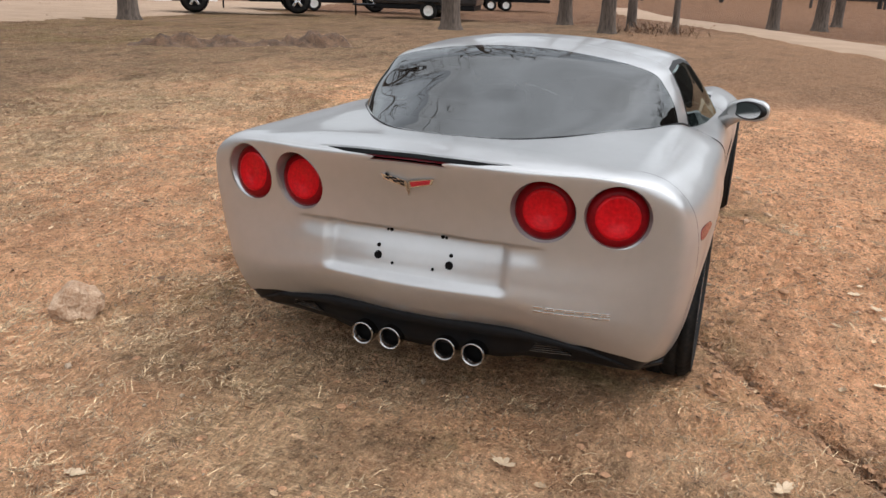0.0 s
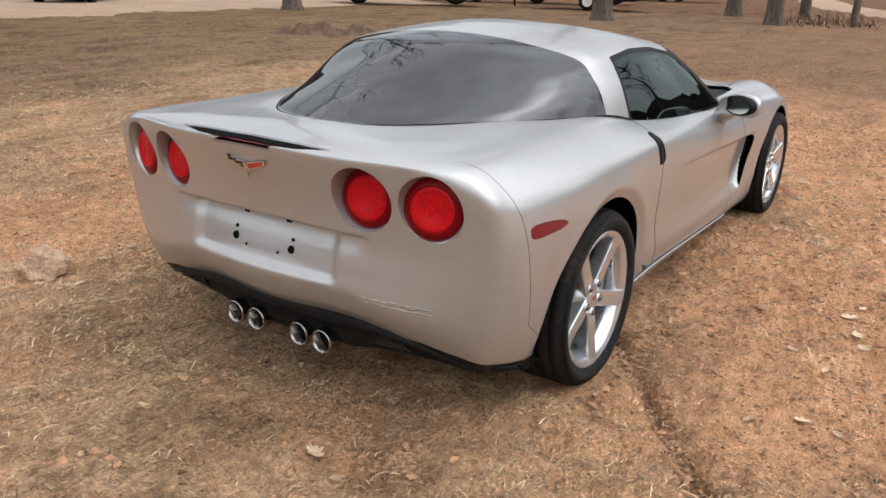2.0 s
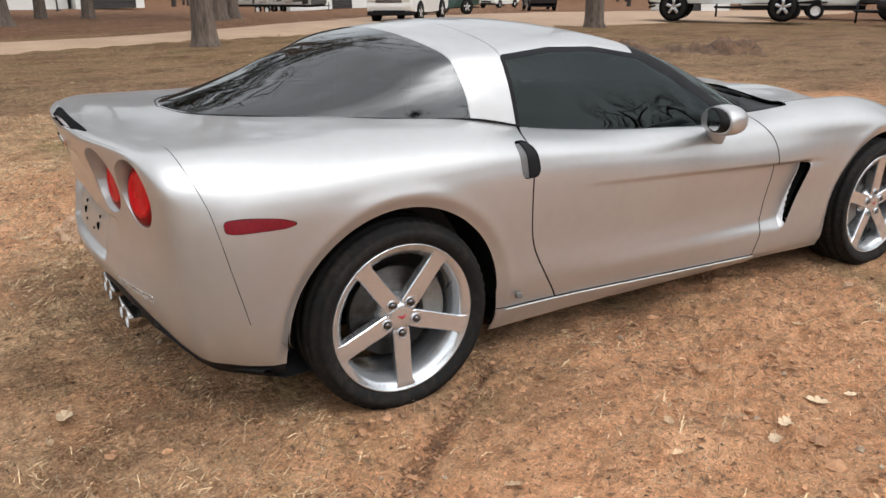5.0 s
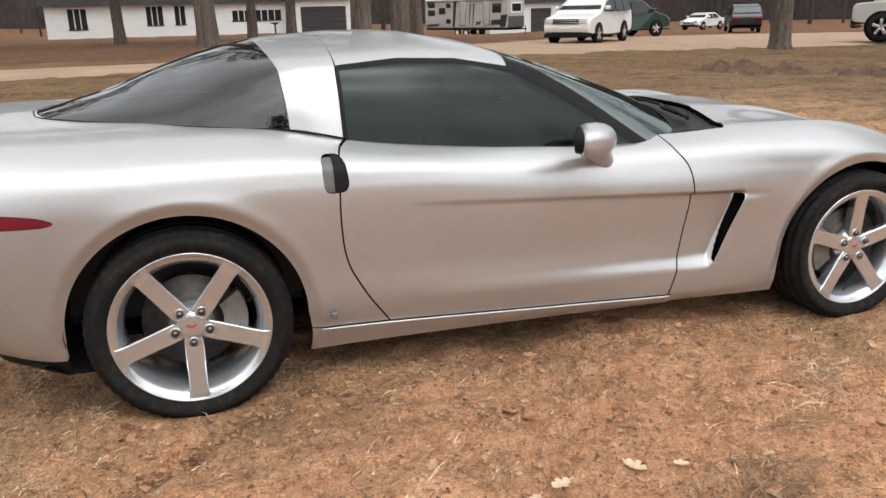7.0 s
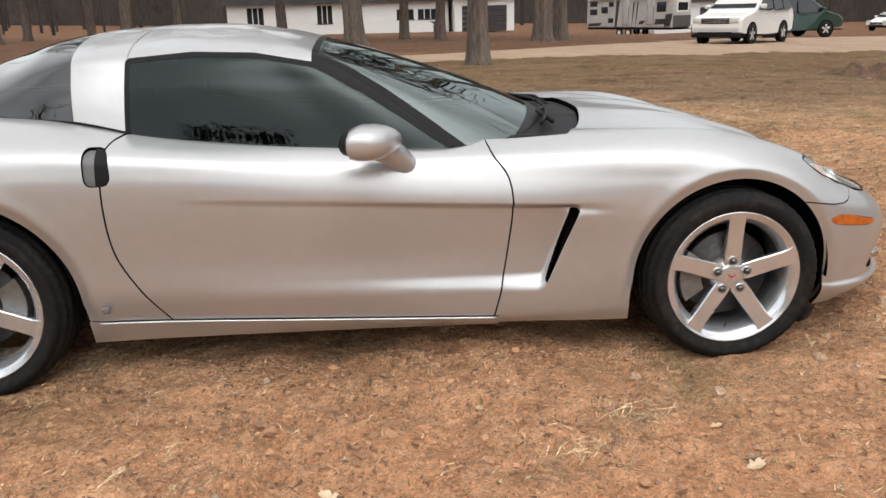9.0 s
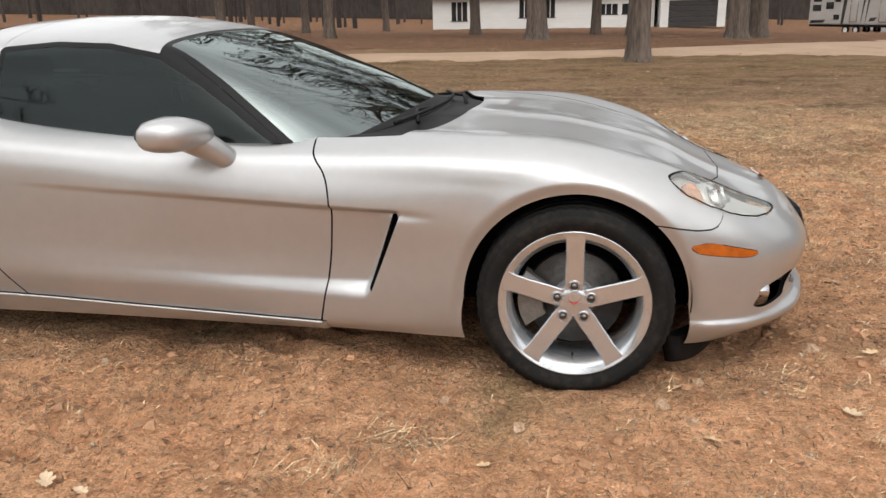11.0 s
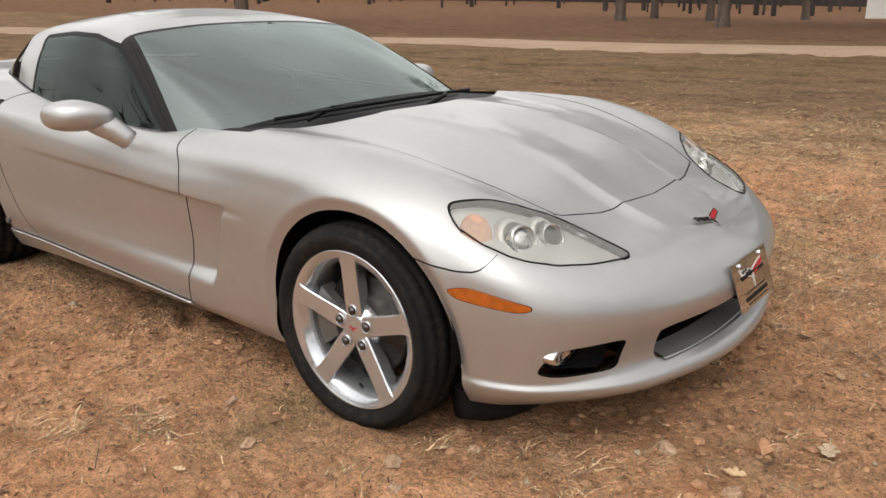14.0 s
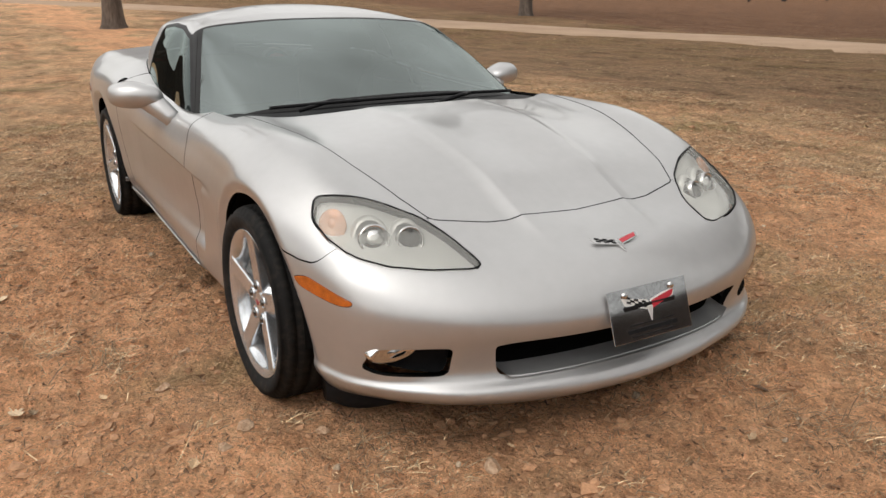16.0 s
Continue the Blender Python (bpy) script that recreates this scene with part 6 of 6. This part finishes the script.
ROCK = material("pale_sandstone", (0.52, 0.37, 0.25), 0.9, 0, 14, 0.45, 0.012, second=(0.28, 0.16, 0.09), fine=90)
rs = np.random.RandomState(8)


def stuff(name, V, F, mat, label, category, round_off=False):
    me = bpy.data.meshes.new(name)
    me.from_pydata(np.asarray(V).tolist(), [], np.asarray(F).tolist())
    me.update()
    if round_off:
        me.shade_smooth()
    me.materials.append(mat)
    tagged(new(name, me), label, category, kind="stuff")


def scatter(n, lo=(-4.2, -4.0), hi=(7.0, 6.5), wide=0.0, mask=None):
    """Places over the ground near the car, thinned by a patchy mask, with none under the body's middle."""
    x = rs.uniform(lo[0], hi[0], n) + rs.normal(0, 1, n) * wide
    y = rs.uniform(lo[1], hi[1], n) + rs.normal(0, 1, n) * wide
    keep = ~((x > -.5) & (x < 3.2) & (np.abs(y) < .72))
    for a in (0, 2.685):
        keep &= ~((np.abs(x - a) < .2) & (np.abs(np.abs(y) - .78) < .17))
    if mask is not None:
        keep &= rs.uniform(0, 1, n) < mask(x, y)
    return x[keep], y[keep]


def blades(x, y, length, rise, width):
    """Bent straws: two slim quads each."""
    n = len(x)
    a = rs.uniform(0, 2 * np.pi, n)
    z = surface(x, y)
    d = np.stack([np.cos(a), np.sin(a)], -1)
    s = np.stack([-d[:, 1], d[:, 0]], -1) * width[:, None]
    bend = rs.normal(0, .2, n)[:, None] * np.stack([-d[:, 1], d[:, 0]], -1) * length[:, None]
    P = []
    for f, up, w in ((0, 0, 1), (.5, .75, .9), (1, 1, .25)):
        c = np.stack([x, y], -1) + d * (length * f)[:, None] + bend * f * f
        hz = np.maximum(z + .002 + rise * up * length, surface(c[:, 0], c[:, 1]) + .002 + .004 * f) if f else z - .003
        P += [np.c_[c - s * w, hz], np.c_[c + s * w, hz + .001]]
    V = np.stack(P, 1).reshape(-1, 3)
    o = np.arange(n)[:, None] * 6
    F = np.concatenate([o + [0, 1, 3, 2], o + [2, 3, 5, 4]], 0)
    return V, F


def bareness(x, y):
    """Where the soil lies open: along the wheel tracks beside the car and before its nose."""
    return np.maximum(smooth(x, -.6, .8) * (1 - smooth(y, -1.2, -.4)), smooth(x, 2.9, 3.8) * (1 - smooth(y, 1.2, 2.6)))


patch = lambda x, y: (1 - .72 * bareness(x, y)) * (0.10 + 0.9 * smooth(value_noise(x * .85 + 3, y * .85, 7) + .5 * value_noise(x * 2.6, y * 2.6, 12), -.35, .6))
x, y = scatter(185000, mask=patch)
V, F = blades(x, y, rs.gamma(2.4, .011, len(x)) + .008, rs.uniform(0, .5, len(x)) ** 2 * 2, rs.uniform(.0009, .0022, len(x)))
stuff("straw_litter", V, F, STRAW, "broken dry straw strewn over the dirt", "straw")
x, y = scatter(80000, (-3.6, -3.8), (6.4, 4.5), mask=lambda x, y: .12 + .88 * smooth(value_noise(x * 2.1 + 5, y * 2.1, 81) + .6 * value_noise(x * 7, y * 7, 82), -.1, .7))
V, F = blades(x, y, rs.gamma(2.2, .0062, len(x)) + .006, rs.uniform(0, .35, len(x)) ** 2, rs.uniform(.0011, .0027, len(x)))
stuff("dead_grass_bits", V, F, material("dead_grass", (0.30, 0.190, 0.105), 0.9, 0, 9, 0.5, second=(0.13, 0.080, 0.045), island=0.6), "short dark bits of dead grass in the dirt", "grass")
for cx, cy, n, r in ((1.50, -1.86, 300, .10), (2.20, -1.30, 130, .07), (1.98, -1.50, 90, .07), (3.93, .40, 200, .12)):
    x, y = cx + rs.normal(0, r, n) * 1.3, cy + rs.normal(0, r, n) * .6
    V, F = blades(x, y, rs.uniform(.03, .11, n), rs.uniform(0, .3, n), rs.uniform(.001, .0022, n))
    me = bpy.data.meshes.new("grass_clump")
    me.from_pydata(V.tolist(), [], F.tolist())
    me.materials.append(bpy.data.materials["dead_grass"] if n > 150 else STRAW)
    tagged(new("grass_clump", me), "torn-out clump of dark dead grass on the dirt" if n > 150 else "small clump of pale dry grass on the dirt", "grass", "dead grass clumps", kind="stuff")
x, y = scatter(7500, mask=patch)
k = rs.randint(6, 44, len(x))
spread = np.repeat(rs.uniform(.012, .045, len(x)), k)
x, y = np.repeat(x, k) + rs.normal(0, 1, k.sum()) * spread, np.repeat(y, k) + rs.normal(0, 1, k.sum()) * spread
V, F = blades(x, y, rs.gamma(3, .0085, len(x)) + .010, rs.uniform(0, .5, len(x)) ** 2.0, rs.uniform(.0008, .0018, len(x)))
stuff("dry_grass_tufts", V, F, STRAW, "dry yellow grass tufts in the dirt", "grass")
x, y = scatter(16000, (-14, 4.5), (14, 15.5), .6)
V, F = blades(x, y, rs.uniform(.04, .11, len(x)), rs.uniform(.0, .15, len(x)), rs.uniform(.004, .008, len(x)))
stuff("lawn_straw", V, F, material("faded_grass", (0.36, 0.27, 0.13), .85, 0, 2, .3, second=(.25, .18, .08), island=.3), "faded winter grass towards the driveway", "grass")


def pebbles(x, y, size, flat, sink):
    """Uneven little lumps of twenty faces each."""
    t = (1 + 5**.5) / 2
    base = np.array([(-1, t, 0), (1, t, 0), (-1, -t, 0), (1, -t, 0), (0, -1, t), (0, 1, t), (0, -1, -t), (0, 1, -t), (t, 0, -1), (t, 0, 1), (-t, 0, -1), (-t, 0, 1)]) / 1.9
    tri = np.array([(0, 11, 5), (0, 5, 1), (0, 1, 7), (0, 7, 10), (0, 10, 11), (1, 5, 9), (5, 11, 4), (11, 10, 2), (10, 7, 6), (7, 1, 8), (3, 9, 4), (3, 4, 2), (3, 2, 6), (3, 6, 8), (3, 8, 9), (4, 9, 5), (2, 4, 11), (6, 2, 10), (8, 6, 7), (9, 8, 1)])
    n = len(x)
    a = rs.uniform(0, 6.3, n)
    b = base[None] * rs.uniform(.62, 1.25, (n, 12, 1)) * np.stack([size, size * rs.uniform(.6, 1, n), size * flat], -1)[:, None]
    c, s = np.cos(a)[:, None], np.sin(a)[:, None]
    P = np.stack([x[:, None] + b[..., 0] * c - b[..., 1] * s, y[:, None] + b[..., 0] * s + b[..., 1] * c, (surface(x, y) + size * sink)[:, None] + b[..., 2]], -1)
    return P.reshape(-1, 3), (np.arange(n)[:, None, None] * 12 + tri).reshape(-1, 3)


x, y = scatter(15000, mask=lambda x, y: .25 + .75 * smooth(value_noise(x * 1.3, y * 1.3, 21), -.2, .5))
x2, y2 = scatter(110000, (-3.6, -3.6), (6.2, 4.0), mask=lambda x, y: .2 + .8 * smooth(value_noise(x * 1.1 + 9, y * 1.1, 31) + .5 * value_noise(x * 4, y * 4, 33), -.4, .5))
# more crumbs down the rut, their dark colour standing for its shade
xr = rs.uniform(-1.3, .4, 4500)
x2, y2 = np.r_[x2, xr], np.r_[y2, -1.115 + .76 * xr + rs.normal(0, .028, 4500)]
k = len(x2)
ang, size = rs.uniform(0, 6.3, (k, 4)), rs.gamma(2, .0021, k) + .0014
tip = np.stack([np.cos(ang) * size[:, None] * rs.uniform(.5, 1.8, (k, 4)), np.sin(ang) * size[:, None] * rs.uniform(.5, 1.8, (k, 4)), rs.uniform(-.2, .9, (k, 4)) * size[:, None]], -1)
base_z = surface(x2, y2)
stuff("dirt_crumbs", (tip + np.stack([x2, y2, base_z + .001], -1)[:, None]).reshape(-1, 3), (np.arange(k)[:, None, None] * 4 + np.array([(0, 1, 2), (0, 2, 3), (0, 3, 1), (1, 3, 2)])).reshape(-1, 3), material("dark_crumbs", (0.30, 0.160, 0.084), 0.95, 0, 20, 0.4, island=0.6), "fine dark crumbs of earth and dead grass, thickest along the rut to give its shade", "dirt")
x3, y3 = scatter(1500, (-3.6, -3.6), (6.4, 4.2), mask=lambda x, y: .35 + .65 * smooth(x + .6 * value_noise(x, y, 41), 1.0, 2.2))
x4, y4 = scatter(7000, (.6, -3.0), (5.6, 1.5), mask=lambda x, y: smooth(value_noise(x * 2.4, y * 2.4, 91), -.2, .6))
x, y = np.r_[x, x4, x3], np.r_[y, y4, y3]
stuff("dirt_clods", *pebbles(x, y, np.r_[rs.gamma(2.2, .0042, len(x) - len(x3)) + .003, rs.gamma(2.0, .0045, len(x3)) + .006], .5, -.02), CLOD, "crumbled reddish dirt clods", "dirt")
x, y = scatter(1500)
stuff("pebbles", *pebbles(x, y, rs.gamma(2, .0024, len(x)) + .002, .7, .3), PEBBLE, "small pale pebbles in the dirt", "pebbles")

outline = [(-.03, -1.2), (.03, -1.2), (.06, -.8), (.34, -.74), (.40, -.5), (.26, -.36), (.52, -.22), (.56, .05), (.34, .16), (.42, .42), (.3, .62), (.1, .66), (0, .95), (-.14, .7), (-.36, .66), (-.40, .35), (-.28, .15), (-.58, .0), (-.55, -.25), (-.27, -.36), (-.36, -.6), (-.06, -.8)]


def leaf_points(size, curl, rng):
    P = []
    for lx, ly in [(0, 0)] + outline:
        P.append((lx * size * rng.uniform(.85, 1.1), ly * size, curl * size * (abs(lx) ** 1.5 * .8 + .35 * (ly + .2) ** 2) + rng.uniform(0, .05) * size))
    return P


rng = random.Random(3)
V, F = [], []
x, y = scatter(200)
x2, y2 = scatter(3000, (-26, 5), (30, 34), 1.0)
x, y = np.r_[x, x2], np.r_[y, y2]
z = surface(x, y)
for i in range(len(x)):
    o, a = len(V), rng.uniform(0, 6.3)
    tilt = rng.uniform(-.5, .5)
    far = i > 190
    for px, py, pz in leaf_points(rng.uniform(.016, .034) * (1.3 if far else 1), rng.uniform(.2, 1.1), rng):
        V.append((x[i] + px * math.cos(a) - py * math.sin(a), y[i] + px * math.sin(a) + py * math.cos(a), z[i] + .005 + pz + max(0, tilt * px) + (.02 if far else 0)))
    F += [(o, o + 1 + k, o + 1 + (k + 1) % len(outline)) for k in range(len(outline))]
stuff("leaf_litter", V, F, DEADLEAF, "withered brown leaves lying on the ground", "leaves")

for i, (x, y, s, a) in enumerate([(1.235, -1.61, .045, .6), (.86, -1.72, .04, 2.2), (1.37, -1.65, .03, 1.2), (.96, -1.68, .042, 1.9), (-1.02, -.42, .05, 2.7), (.16, -1.62, .035, .3), (3.55, -.95, .035, 1.0), (-.75, -1.25, .045, 4.0), (2.45, -1.62, .04, 5.1), (3.9, -.3, .05, 3.3), (-1.6, .75, .04, .2), (4.15, .45, .04, 2.0)]):
    me = bpy.data.meshes.new("dry_leaf")
    me.from_pydata(leaf_points(s, rng.uniform(.3, .9), rng), [], [(0, 1 + k, 1 + (k + 1) % len(outline)) for k in range(len(outline))])
    me.materials.append(PALELEAF)
    ob = new("dry_leaf", me)
    ob.matrix_basis = pose(x, y, float(surface(x, y)) + .006, 0, rng.uniform(-8, 8), math.degrees(a))
    md = ob.modifiers.new("thick", "SOLIDIFY")
    md.thickness = .0012
    tagged(ob, "pale curled oak leaf lying on the dirt", "leaf", "fallen leaves")


def stone(x, y, s, seed, flat=.7):
    bm = bmesh.new()
    bmesh.ops.create_icosphere(bm, subdivisions=4 if s > .1 else 3, radius=1)
    cut = random.Random(seed * 17)
    planes = [(Vector((cut.gauss(0, 1), cut.gauss(0, 1), cut.gauss(0, .8))).normalized(), cut.uniform(.55, .82)) for _ in range(11)]
    for v in bm.verts:
        for nrm, far in planes:
            over = v.co.dot(nrm) - far
            if over > 0:
                v.co -= nrm * over
        q = v.co * 1.3 + Vector((seed * 3.1, 0, 0))
        v.co *= 1 + .16 * noise.noise(q * 1.5) + .07 * noise.noise(q * 4) + .05 * noise.noise(q * 9)
        v.co = Vector((v.co.x * s * 1.2, v.co.y * s, v.co.z * s * flat * 1.15))
    ob = part("stone", bm, ROCK, None, "", False)
    ob.matrix_basis = pose(x, y, float(surface(x, y)) + s * flat * (.45 if s > .1 else .1), 0, 0, seed * 70)
    tagged(ob, "rough pale sandstone lump lying on the dirt" if s > .06 else "small pale stone lying in the dirt", "stone", "stones on the dirt")


for i, (x, y, s) in enumerate([(-.66, 1.68, .115), (2.97, -1.035, .028), (3.10, -.84, .02), (2.53, -1.18, .025), (3.54, -.52, .03), (3.05, -1.12, .02), (2.28, -1.05, .026), (3.75, -.62, .026)]):
    stone(x, y, s, i + 1)


# ---- dirt heap, brush under the far trees ----
LOOSE = material("loose_brown_soil", (0.155, 0.088, 0.05), 0.95, 0, 5, 0.6, 0.04, second=(0.05, 0.030, 0.019), fine=30)
A, B = np.array((9.2, 10.4)), np.array((12.3, 7.35))
along = (B - A) / np.linalg.norm(B - A)
across = np.array((-along[1], along[0]))
n, k = 150, 44
S, T = np.meshgrid(np.linspace(-.3, 4.9, n), np.linspace(-.95, .95, k), indexing="ij")
px, py = A[0] + along[0] * S + across[0] * T, A[1] + along[1] * S + across[1] * T
ridge = smooth(S, -.3, .5) * (1 - smooth(S, 4.0, 4.5)) * (.15 + .09 * value_noise(S * 1.6, S * 0 + 2, 51)) * np.exp(-((T / (.26 + .07 * value_noise(S * 2, S * 0, 52))) ** 2))
pile = .27 * np.exp(-(((S - 4.0) / .50) ** 4) - np.abs((T + .05) / .34) ** 3) * (1 + .55 * value_noise(S * 3.0, T * 3.0, 53))
rough = .07 * value_noise(px * 5, py * 5, 54) + .03 * value_noise(px * 11, py * 11, 55)
hgt = (ridge + pile) * (1 + 2.2 * rough) + rough * smooth(ridge + pile, .02, .1)
pz = lie(px, py) + lumps(px, py) - .045 + hgt
I = np.arange(n * k).reshape(n, k)
stuff("dirt_heap", np.stack([px, py, pz], -1).reshape(-1, 3), np.stack([I[:-1, :-1], I[1:, :-1], I[1:, 1:], I[:-1, 1:]], -1).reshape(-1, 4), LOOSE, "low ridge and heap of loose brown soil", "dirt heap", True)
x, y = 26.2 + rs.normal(0, 1.1, 900), 2.7 + rs.normal(0, .7, 900)
V, F = blades(x, y, rs.uniform(.12, .5, 900), rs.uniform(.1, .9, 900), rs.uniform(.006, .02, 900))
stuff("brush", V, F, material("dead_brush", (0.24, 0.14, 0.08), .9, 0, 5, .4, island=.5), "dead brush and leaves heaped under the trees", "brush")
